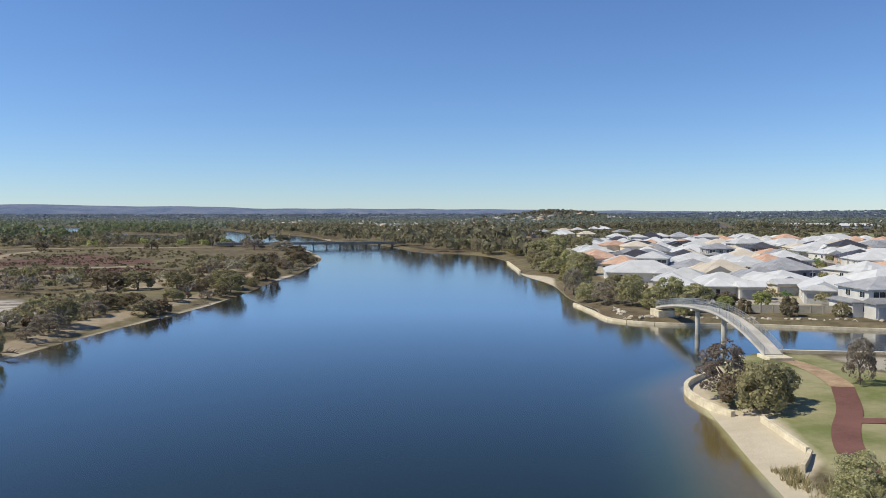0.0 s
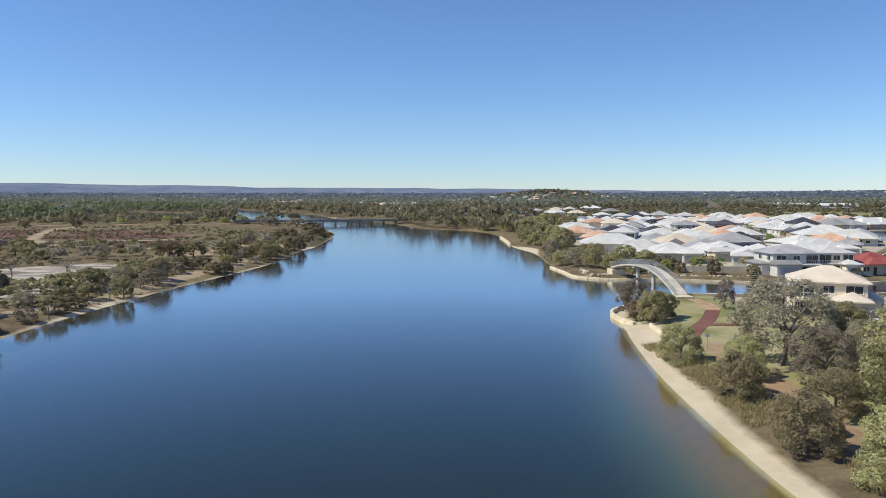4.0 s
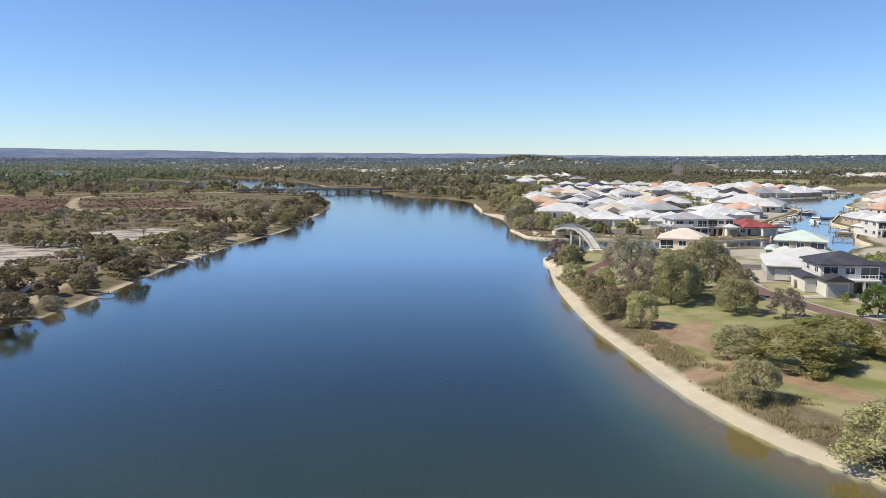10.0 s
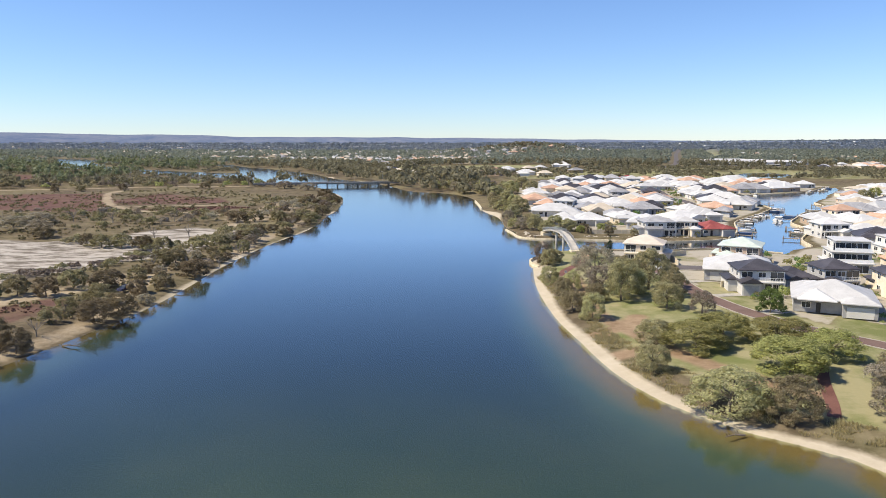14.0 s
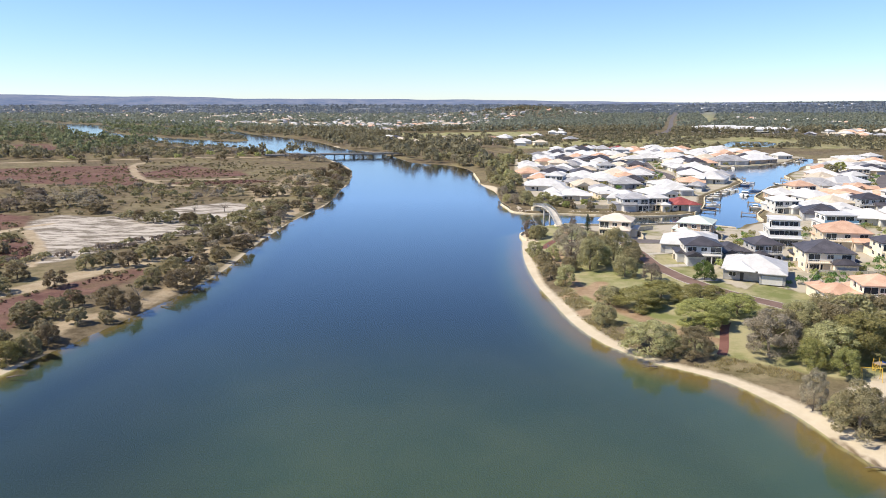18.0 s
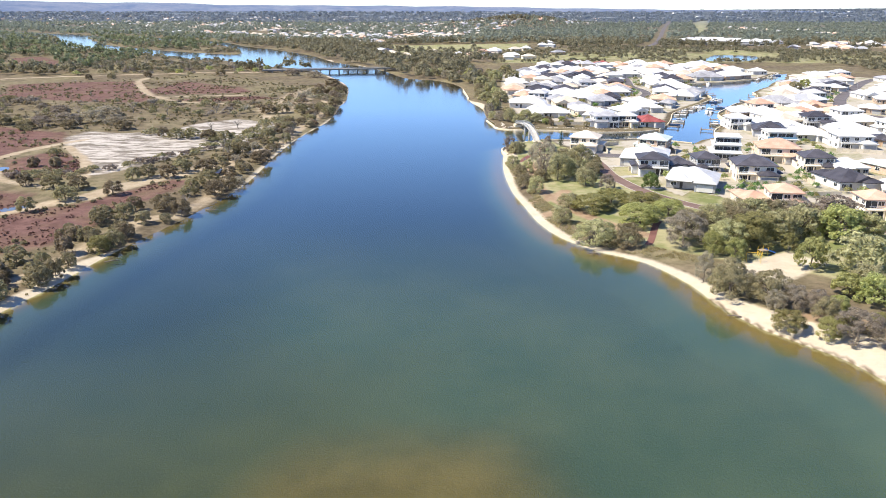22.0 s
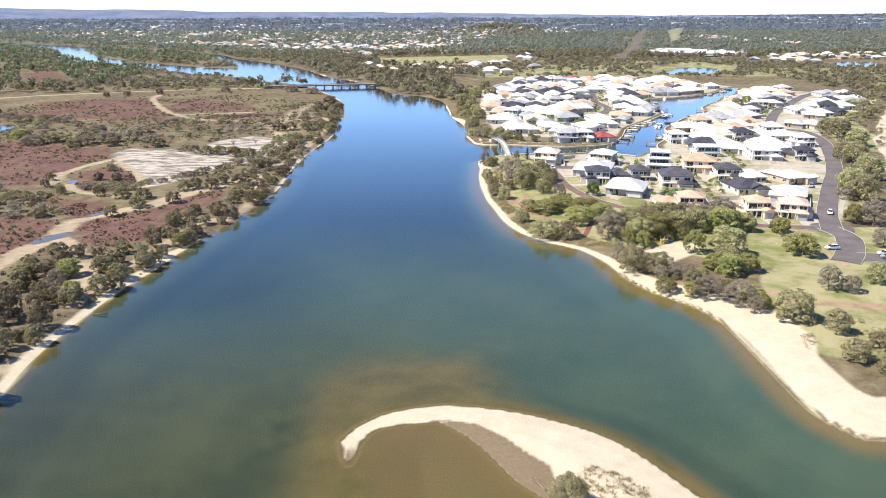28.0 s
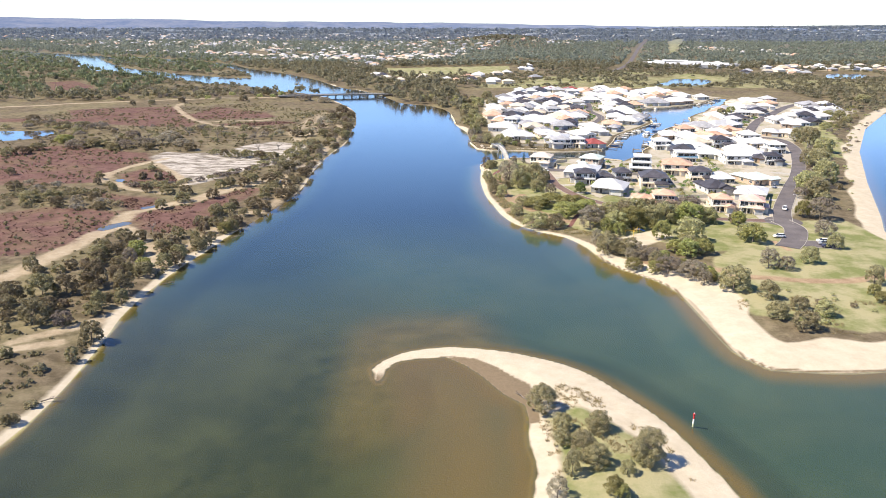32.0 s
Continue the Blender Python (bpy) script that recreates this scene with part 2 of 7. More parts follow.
CANAL = [(28, 81), (32, 88), (42, 100), (46, 103), (57, 101), (76, 100), (93, 104), (104, 100), (115, 93), (122, 103), (133, 111), (138, 129), (152, 153), (158, 171), (162, 190), (175, 212), (191, 237), (210, 255),
         (222, 280), (228, 302), (241, 324), (259, 348), (278, 383), (296, 401), (322, 454), (331, 471), (312, 460), (283, 417), (258, 393), (233, 375), (203, 363), (193, 335), (190, 310), (188, 292), (184, 265), (168, 238),
         (148, 210), (135, 190), (126, 165), (119, 148), (111, 134), (100, 130), (80, 128), (54, 134), (40, 135), (32, 140), (30, 150)]
WEST_QUAY = [(111, 134), (119, 148), (126, 165), (135, 190), (148, 210), (168, 238), (184, 265), (188, 292), (190, 310), (193, 335)]
EAST_QUAY = [(133, 111), (138, 129), (152, 153), (158, 171), (162, 190), (175, 212), (191, 237), (210, 255), (222, 280), (228, 302)]
NORTH_QUAY = [(203, 363), (233, 375), (258, 393), (283, 417), (312, 460)]
TOWN = np.array([(52, 104), (60, 62), (64, 20), (78, -12), (104, -36), (146, -50), (168, -20), (246, 150), (264, 182), (404, 345), (398, 396), (342, 440), (306, 496), (244, 556), (120, 560), (60, 440), (46, 300), (46, 162), (106, 148), (108, 106)], float)
NORTH_BANK = [(31, 156), (28, 176), (28, 206), (27, 222), (22, 250), (21, 280), (18, 350), (0, 397), (-26, 418), (-46, 479), (-72, 545), (-112, 610), (-159, 733), (-236, 873), (-301, 966), (-382, 1118),
              (-505, 1234), (-617, 1355), (-719, 1394), (-879, 1526), (-1023, 1640), (-1100, 1700), (-1080, 1620), (-957, 1479), (-733, 1231), (-578, 965), (-436, 809), (-361, 735), (-289, 662), (-240, 640)]
ISLAND = [(-690, 1283), (-586, 1275), (-482, 1165), (-359, 1025), (-274, 831), (-258, 752), (-350, 812), (-449, 905), (-537, 1012)]
LAKE = [(294, 643), (331, 688), (364, 753), (402, 747), (399, 700), (349, 633)]
POND = [(625, 820), (662, 871), (700, 853), (655, 770), (602, 762)]
LAGOON = [(-340, 222), (-300, 224), (-287, 229), (-275, 205), (-279, 190), (-287, 180), (-340, 168)]
PUDDLES = [[(-139, -52), (-130, -41), (-126, -43), (-134, -55)], [(-133, -17), (-127, -11), (-125, -14), (-130, -20)], [(-168, 44), (-163, 38), (-161, 40), (-165, 47)]]
BAR = [(-16, -187), (-17.2, -184), (-17.9, -179.5), (-15.3, -175.1), (-11.2, -171.2), (-5.5, -168.8), (1.9, -167.6), (10.5, -169.2), (19, -172.2), (29.3, -178.4), (35.1, -185), (39.4, -193), (44.4, -203.3),
       (47.1, -212.4), (49, -222), (50.7, -232), (52, -265), (40, -300), (12, -300), (10, -260), (14, -231.2), (15.7, -224.1), (16.2, -219.5), (15.6, -214), (17, -203.7), (17, -198), (13, -193.2), (8.1, -182.9),
       (3.6, -176.4), (0.2, -173.3), (-5.5, -174), (-12.5, -176), (-15, -180.7), (-15.4, -184.5)]
WET_SAND = np.array([(-2, -173), (2, -173.3), (7.3, -175.2), (12.4, -180.3), (15.9, -185.7), (18.8, -189.2), (20, -197), (19, -206), (15, -206), (11, -192), (4, -178)], float)
closed = lambda pts, step=5.0: spline(list(pts) + [pts[0]], step)[:-1]
RIVER = np.concatenate([spline(WEST_BANK, 6), np.array(BAY, float), spline(EAST_BEACH, 5), np.array(CANAL, float), spline(NORTH_BANK, 8)])
WATERS = [RIVER, closed(LAGOON, 8), closed(LAKE, 20), closed(POND, 20)] + [closed(p, 3) for p in PUDDLES]
ISLAND_LINE = closed(ISLAND, 30)
BAR_LINE = closed(BAR, 3)

SALT = np.array([(-171, 107), (-167, 124), (-150, 118), (-130, 126), (-123, 148), (-107, 165), (-88, 153), (-82, 164), (-82, 130), (-85, 107), (-86, 89), (-93, 81), (-103, 66), (-113, 42), (-121, 29), (-126, 26), (-138, 53), (-156, 79)], float)
HEATH = [np.array(p, float) for p in (
    [(-300, 120), (-257, 142), (-237, 152), (-204, 130), (-178, 119), (-167, 96), (-173, 80), (-174, 47), (-172, 34), (-197, 28), (-250, 30), (-320, 60)],
    [(-163, 10), (-149, 4), (-131, -2), (-128, -17), (-134, -25), (-140, -16)],
    [(-171, -20), (-151, -25), (-138, -28), (-136, -46), (-134, -61), (-137, -83), (-165, -95), (-230, -60)],
    [(-131, -30), (-124, -21), (-111, -17), (-101, 3), (-93, 19), (-86, 19), (-89, -3), (-96, -18), (-95, -39), (-99, -55), (-106, -62), (-119, -54), (-128, -38)],
    [(-167, 53), (-162, 68), (-153, 68), (-139, 53), (-130, 29), (-137, 21), (-149, 24), (-158, 33)],
    [(-400, 290), (-294, 285), (-330, 350), (-298, 367), (-239, 377), (-191, 274), (-187, 240), (-225, 243), (-283, 270), (-400, 270)],
    [(-210, 312), (-201, 376), (-146, 330), (-132, 300), (-189, 283)],
    [(-172, 255), (-122, 272), (-107, 263), (-146, 240)],
    [(-498, 667), (-475, 689), (-413, 599), (-376, 507), (-425, 525)])]
PARK = [np.array(p, float) for p in (
    [(30, 98), (52, 100), (58, 60), (66, 30), (78, -10), (104, -32), (140, -44), (140, -62), (128, -90), (100, -92), (88, -82), (60, -62), (44, -50), (34, -20), (31, 40)],
    [(66, 42), (71, 40), (76, 8), (71, 4), (66, 20)], [(77, -9), (92, -27), (99, -22), (84, 0)], [(104, -36), (134, -44), (134, -40), (106, -30)], [(150, -28), (166, 0), (158, 2), (144, -22)],
    [(146, -50), (172, -48), (176, -90), (168, -136), (150, -160), (112, -163), (89, -150), (86, -130), (96, -100)],
    [(20, -203), (28, -200), (38, -214), (42, -232), (43, -262), (18, -262), (19, -232), (21, -217)],
    [(262, 90), (300, 200), (330, 260), (345, 330), (335, 330), (300, 260), (262, 180), (240, 110)])]
OVAL = np.array([(-72, 975), (39, 1000), (152, 1035), (138, 875), (88, 819), (32, 792), (-50, 783)], float)
GREEN2 = np.array([(916, 2505), (1124, 2922), (652, 1622), (594, 1392), (637, 1623)], float)
TRACKS = [(w, spline(p, 6)) for w, p in (
    (3.6, [(-152, -190), (-143, -140), (-138, -100), (-134, -75), (-132, -54), (-132, -42), (-132, -30), (-126, -21), (-121, -14), (-112, -7), (-105, 11), (-96, 25), (-87, 41)]),
    (2.6, [(-130, -48), (-116, -65), (-104, -85), (-100, -105)]), (2.4, [(-171, 34), (-174, 54), (-172, 76), (-165, 92), (-160, 100)]), (1.8, [(-177, 57), (-165, 40), (-157, 24), (-144, 15), (-130, 8)]),
    (1.8, [(-159, 83), (-138, 53), (-125, 23)]),
    (2.2, [(-96, -112), (-93, -81), (-89, -72), (-88, -55), (-85, -44), (-84, -31), (-77, -27), (-73, 2), (-80, 51), (-79, 65), (-70, 89), (-69, 126), (-65, 182), (-70, 240), (-88, 330)]),
    (3.8, [(-600, 330), (-480, 350), (-384, 382), (-353, 405), (-296, 430), (-245, 450), (-221, 461), (-165, 466)]),
    (2.6, [(-243, 405), (-238, 370), (-191, 274), (-168, 274), (-133, 281)]), (2.4, [(-191, 274), (-161, 241), (-129, 232), (-107, 216), (-92, 170)]),
    (2.0, [(-112, -165), (-96, -150), (-92, -130), (-88, -112)]), (2.0, [(-150, -170), (-120, -172), (-100, -165)]),
)]
BARE = [np.array(p, float) for p in ([(-110, 209), (-92, 158), (-83, 182), (-78, 240), (-90, 349), (-105, 308), (-107, 239)], [(-92, -90), (-86, -60), (-80, -30), (-86, -28), (-96, -70)], [(-100, 25), (-84, 45), (-78, 80), (-84, 78), (-92, 48)])]

WORN = [spline(p, 5) for p in ([(36, 48), (35, 30), (34, 12), (34.5, 2), (37.5, -9), (41, -22), (47, -36), (55, -48)], [(31, -11), (37, -7), (42, 2)], [(30, -26), (41, -22)], [(64, -100), (78, -104), (96, -112)], [(96, -118), (130, -124), (160, -112)])]


def line_distance(line, x, y):
    best = np.full(x.shape, 1e9)
    for (ax, ay), (bx, by) in zip(line, line[1:]):
        ex, ey = bx - ax, by - ay
        t = np.clip(((x - ax) * ex + (y - ay) * ey) / (ex * ex + ey * ey + 1e-9), 0, 1)
        best = np.minimum(best, np.hypot(x - ax - ex * t, y - ay - ey * t))
    return best


def shore(x, y):
    d = np.minimum.reduce([signed(w, x, y) for w in WATERS])
    return np.maximum.reduce([d, -signed(BAR_LINE, x, y), -signed(ISLAND_LINE, x, y)])


def ground_height(x, y, d=None):
    if d is None:
        d = shore(x, y)
    bar = signed(BAR_LINE, x, y)
    urban = (x > 35) & (y > 88) & (y < 560) & (y > 1.63 * x - 290)
    land = 0.11 * np.clip(d, 0, 3) + 0.65 * rise(d, 1, 9) + 0.7 * rise(d, 8, 35) * (x > 0)
    land = np.where(urban, 0.85 * rise(d, -0.2, 0.6) + 0.25 * rise(d, 5, 30), land)
    land = np.where(bar < 0, 0.12 * np.clip(-bar, 0, 4) + 0.7 * rise(-bar, 4, 14), land)
    land = land + rise(d, 4, 20) * (0.5 * (value_noise(x, y, 24, 3) - 0.5) + 0.3 * (value_noise(x, y, 7, 4) - 0.5)) * (~urban)
    far = np.hypot(x, y + 100)
    land = land + 5 * rise(far, 1500, 2700) + 30 * np.clip((far - 2600) / 2250, 0, 1.4) ** 1.6
    land = land + 26 * np.exp(-(((x - 250) / 170) ** 2 + ((y - 2050) / 160) ** 2))
    bed = -0.13 * np.minimum(-d, 4) - 2.6 * rise(-d, 2.5, 16)
    flat = rise(-bar, -48, -8) * rise(30 - x, 0, 26) * (y > -330)
    bed = np.where(d < 0, bed * (1 - 0.72 * flat), bed)
    return np.where(d >= 0, land, bed)


# ---- ground ----
def axis(knots):
    out = [knots[0][0]]
    for (a, s0), (b, s1) in zip(knots, knots[1:]):
        v = a
        while v < b - 1e-6:
            v += s0 + (s1 - s0) * (v - a) / (b - a)
            out.append(min(v, b))
    return np.array(out)


def stretched(nt, scale, ratio):
    c, mp, n = nt.nodes.new("ShaderNodeTexCoord"), nt.nodes.new("ShaderNodeMapping"), nt.nodes.new("ShaderNodeTexNoise")
    mp.inputs["Scale"].default_value = (scale / ratio, scale, scale)
    mp.inputs["Rotation"].default_value = (0, 0, 0.35)
    n.inputs["Scale"].default_value, n.inputs["Detail"].default_value, n.inputs["Roughness"].default_value = 1.0, 6, 0.72
    nt.links.new(c.outputs["Object"], mp.inputs[0])
    nt.links.new(mp.outputs[0], n.inputs["Vector"])
    return n.outputs[0]


def ground_material():
    m = bpy.data.materials.new("ground")
    m.use_nodes = True
    nt = m.node_tree
    p = nt.nodes["Principled BSDF"]

    def mask(name, soft=0.25, scale=0.35, amount=0.5):
        a = nt.nodes.new("ShaderNodeAttribute")
        a.attribute_name = name
        n = noise_fac(nt, scale, 5, 0.65)
        v = maths(nt, "ADD", a.outputs["Fac"], maths(nt, "MULTIPLY", maths(nt, "SUBTRACT", n, 0.5), amount))
        r = nt.nodes.new("ShaderNodeMapRange")
        r.inputs[1].default_value, r.inputs[2].default_value = 0.5 - soft, 0.5 + soft
        nt.links.new(v, r.inputs[0])
        return r.outputs[0]

    big, mid, fine = noise_fac(nt, 0.03, 4), noise_fac(nt, 0.22, 5, 0.7), noise_fac(nt, 1.6, 5, 0.75)
    scrub = ramp_color(nt, mid, (0.075, 0.059, 0.038), (0.205, 0.165, 0.112), 0.38, 0.64)
    scrub = mixed(nt, ramp_color(nt, noise_fac(nt, 0.02, 5, 0.65), (0, 0, 0), (1, 1, 1), 0.45, 0.6), scrub, ramp_color(nt, mid, (0.115, 0.105, 0.052), (0.25, 0.215, 0.13), 0.35, 0.62))
    scrub = mixed(nt, maths(nt, "MULTIPLY", big, 0.7), scrub, ramp_color(nt, fine, (0.066, 0.055, 0.032), (0.155, 0.125, 0.08), 0.3, 0.7))
    lawn = ramp_color(nt, noise_fac(nt, 0.09, 5, 0.65), (0.160, 0.178, 0.070), (0.335, 0.305, 0.185), 0.38, 0.58)
    lawn = mixed(nt, maths(nt, "MULTIPLY", fine, 0.35), lawn, (0.14, 0.15, 0.05))
    sand = ramp_color(nt, mid, (0.42, 0.365, 0.275), (0.54, 0.48, 0.375), 0.3, 0.7)
    sand = mixed(nt, maths(nt, "MULTIPLY", fine, 0.25), sand, (0.34, 0.285, 0.21))
    red = ramp_color(nt, mid, (0.088, 0.047, 0.041), (0.165, 0.096, 0.082), 0.35, 0.65)
    red = mixed(nt, ramp_color(nt, noise_fac(nt, 0.05, 5, 0.7), (0, 0, 0), (0.5, 0.5, 0.5), 0.45, 0.65), red, ramp_color(nt, fine, (0.10, 0.078, 0.04), (0.21, 0.165, 0.095), 0.35, 0.65))
    salt = ramp_color(nt, stretched(nt, 0.30, 2.6), (0.15, 0.13, 0.105), (0.43, 0.395, 0.35), 0.42, 0.57)
    town = ramp_color(nt, noise_fac(nt, 0.07, 5, 0.7), (0.38, 0.345, 0.285), (0.21, 0.205, 0.11), 0.50, 0.64)
    dirt = ramp_color(nt, mid, (0.20, 0.135, 0.085), (0.36, 0.27, 0.18), 0.3, 0.7)
    damp = ramp_color(nt, fine, (0.142, 0.108, 0.070), (0.195, 0.152, 0.102), 0.3, 0.7)
    wet = ramp_color(nt, fine, (0.165, 0.116, 0.054), (0.215, 0.156, 0.078), 0.3, 0.7)
    shoal = ramp_color(nt, noise_fac(nt, 0.09, 6, 0.7), (0.112, 0.088, 0.035), (0.160, 0.124, 0.055), 0.38, 0.62)
    lagoon = nt.nodes.new("ShaderNodeAttribute")
    lagoon.attribute_name = "lagoon"
    shoal = mixed(nt, lagoon.outputs["Fac"], shoal, (0.165, 0.115, 0.058))
    track = mixed(nt, fine, ramp_color(nt, mid, (0.30, 0.24, 0.165), (0.50, 0.43, 0.33), 0.35, 0.65), (0.24, 0.19, 0.12))
    # Bed colour darkens with depth in place of light absorbed by the water.
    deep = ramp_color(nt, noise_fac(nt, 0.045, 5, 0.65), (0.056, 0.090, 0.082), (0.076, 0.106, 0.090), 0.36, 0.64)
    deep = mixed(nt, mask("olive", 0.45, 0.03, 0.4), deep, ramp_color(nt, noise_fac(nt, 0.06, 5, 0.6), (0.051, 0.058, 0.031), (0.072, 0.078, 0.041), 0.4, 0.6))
    # channel: near-black bed colour that dims the river by place.
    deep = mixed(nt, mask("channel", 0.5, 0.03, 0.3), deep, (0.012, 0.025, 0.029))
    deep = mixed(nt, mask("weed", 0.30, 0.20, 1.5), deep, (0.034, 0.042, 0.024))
    col = scrub
    for name, c in (("town", town), ("lawn", lawn), ("red", red), ("salt", salt), ("dirt", dirt), ("track", track), ("sand", sand), ("damp", damp), ("wet", wet), ("shoal", shoal)):
        col = mixed(nt, mask(name, *((0.18, 0.5, 0.7) if name in ("red", "lawn", "track") else (0.2, 0.6, 0.35))), col, c)
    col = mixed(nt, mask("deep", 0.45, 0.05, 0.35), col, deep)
    # Distance haze painted in: the ground colour fades to blue-grey far off.
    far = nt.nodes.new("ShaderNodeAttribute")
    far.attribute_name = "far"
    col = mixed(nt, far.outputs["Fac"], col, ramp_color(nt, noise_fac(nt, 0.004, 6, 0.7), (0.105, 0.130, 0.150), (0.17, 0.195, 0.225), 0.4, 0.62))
    nt.links.new(col, p.inputs["Base Color"])
    p.inputs["Roughness"].default_value, p.inputs["Specular IOR Level"].default_value = 0.95, 0.1
    b = nt.nodes.new("ShaderNodeBump")
    b.inputs["Strength"].default_value, b.inputs["Distance"].default_value = 0.5, 0.25
    nt.links.new(fine, b.inputs["Height"])
    nt.links.new(b.outputs[0], p.inputs["Normal"])
    return m


def grid_mesh(name, gx, gy, z):
    nx, ny = len(gx), len(gy)
    co = np.empty((ny, nx, 3))
    co[..., 0], co[..., 1], co[..., 2] = gx[None], gy[:, None], z
    i = np.arange((ny - 1) * (nx - 1))
    i = i // (nx - 1) * nx + i % (nx - 1)
    faces = np.stack([i, i + 1, i + nx + 1, i + nx], 1)
    me = bpy.data.meshes.new(name)
    me.vertices.add(nx * ny)
    me.vertices.foreach_set("co", co.ravel())
    me.loops.add(faces.size)
    me.loops.foreach_set("vertex_index", faces.ravel().astype(np.int32))
    me.polygons.add(len(faces))
    me.polygons.foreach_set("loop_start", np.arange(0, faces.size, 4, dtype=np.int32))
    me.polygons.foreach_set("use_smooth", np.ones(len(faces), bool))
    me.update()
    return me


gx = axis([(-4700, 260), (-900, 30), (-330, 6), (-150, 1.8), (-50, 1.8), (-22, 1.1), (55, 1.1), (120, 1.8), (210, 2.2), (330, 3.2), (460, 8), (1000, 40), (4700, 260)])
gy = axis([(-700, 60), (-320, 8), (-235, 1.1), (-165, 1.1), (-150, 1.8), (130, 1.8), (180, 2.2), (340, 3.4), (560, 7), (1200, 18), (2400, 80), (4850, 200)])
X, Y = np.meshgrid(gx, gy)
SD = shore(X, Y)
GZ = ground_height(X, Y, SD)
ground_me = grid_mesh("ground", gx, gy, GZ)
bar_sd = signed(BAR_LINE, X, Y)
track_d = np.minimum.reduce([line_distance(t, X, Y) / w for w, t in TRACKS])
bare = np.maximum.reduce([rise(-signed(h, X, Y), -6, 6) for h in BARE])
heath = np.maximum.reduce([rise(-signed(h, X, Y), -9, 7) for h in HEATH])
lawn = np.maximum.reduce([rise(-signed(h, X, Y), -3, 3) for h in PARK] + [rise(-signed(OVAL, X, Y), -5, 5), rise(-signed(GREEN2, X, Y), -5, 5)])
beach_w = 1.5 + 1.7 * value_noise(X, Y, 12, 10) + 13 * rise(-Y, 60, 115) * (X > 0) * rise(-Y, 50, 150) + 2.8 * rise(Y, 49, 54) * (X > 0) * (X < 60) * (Y < 70)
beach_w = np.where((X > 120) & (Y > -140), 7 + 6 * value_noise(X, Y, 20, 77), np.where(X < -30, -1.0 + 1.6 * rise(-Y, 40, 120) + 6.0 * value_noise(X, Y, 26, 9) ** 1.6, beach_w))
beach_w = np.where((Y > 110) & (X < 60) & (X > -55), 0.0 + 5.0 * np.exp(-((Y - 236) / 16) ** 2) * (X > 10), beach_w)
urban = (X > 36) & (Y > 88) & (Y < 560) & (Y > 1.63 * X - 290)
river_sd = signed(RIVER, X, Y)
beach_w = beach_w + 7 * (value_noise(X, Y, 13, 71) - 0.5) * rise(-Y, 95, 135) * (X > 0)
sand = np.maximum(rise(beach_w - river_sd, -2, 2) * ~urban * (Y < 700) * rise(river_sd, -1.5, -0.2), rise(-bar_sd, -0.5, 0.6) * (1 - 0.75 * rise(-bar_sd, 9, 16) * rise(-Y, 196, 210)))
track_sand = np.maximum(rise(1.25 - track_d, -0.9, 0.8) * (0.5 + 0.5 * value_noise(X, Y, 11, 12)), 0.42 * bare + 0.25 * bare * value_noise(X, Y, 9, 14))
sand = np.maximum(sand, 0.85 * rise(-signed(np.array([(66, -75), (86, -62), (92, -72), (74, -86)], float), X, Y), -2, 2))
worn = np.minimum.reduce([line_distance(t, X, Y) for t in WORN])
town = rise(-signed(TOWN, X, Y), -4, 4) * rise(SD, 0, 6)
meadow = rise(-signed(np.array([(60, 575), (420, 575), (520, 500), (640, 640), (480, 820), (300, 900), (150, 760), (60, 640)], float), X, Y), -20, 20)
lawn = np.maximum(lawn, meadow * (0.30 + 0.45 * value_noise(X, Y, 60, 61)))
sand = np.where(bar_sd < 0, sand * (1 - 0.9 * lawn), sand)
zones = {
    "sand": sand, "lawn": lawn, "dirt": rise(2.4 - worn, -2, 2) * 0.9, "track": track_sand * (SD > 0), "red": heath, "town": town * (lawn < 0.5),
    # deep: where the bed colour stands in for the darkening of deep water.
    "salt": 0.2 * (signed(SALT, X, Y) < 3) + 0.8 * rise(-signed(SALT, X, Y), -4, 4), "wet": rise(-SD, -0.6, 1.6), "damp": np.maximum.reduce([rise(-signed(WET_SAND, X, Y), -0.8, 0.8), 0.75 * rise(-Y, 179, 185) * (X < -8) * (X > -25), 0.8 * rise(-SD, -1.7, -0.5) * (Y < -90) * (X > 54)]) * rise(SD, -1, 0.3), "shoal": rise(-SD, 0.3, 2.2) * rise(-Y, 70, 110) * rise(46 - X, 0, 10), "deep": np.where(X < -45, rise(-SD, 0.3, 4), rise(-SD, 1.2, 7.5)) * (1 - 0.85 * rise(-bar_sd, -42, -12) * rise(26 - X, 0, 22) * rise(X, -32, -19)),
    # far: share of painted haze, growing with distance.
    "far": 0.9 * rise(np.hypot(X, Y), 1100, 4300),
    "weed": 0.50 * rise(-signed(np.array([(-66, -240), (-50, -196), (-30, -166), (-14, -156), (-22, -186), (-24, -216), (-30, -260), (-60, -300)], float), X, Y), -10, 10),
    # channel: mask of the painted dimming, to the north and along the west.
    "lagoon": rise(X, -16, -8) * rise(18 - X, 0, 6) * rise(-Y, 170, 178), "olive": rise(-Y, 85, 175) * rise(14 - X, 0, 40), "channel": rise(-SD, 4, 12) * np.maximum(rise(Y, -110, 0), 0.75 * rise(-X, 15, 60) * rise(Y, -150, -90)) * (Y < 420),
}
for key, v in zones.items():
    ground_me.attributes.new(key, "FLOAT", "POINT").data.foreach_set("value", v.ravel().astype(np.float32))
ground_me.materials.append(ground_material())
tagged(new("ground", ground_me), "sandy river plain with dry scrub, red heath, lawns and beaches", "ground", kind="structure")


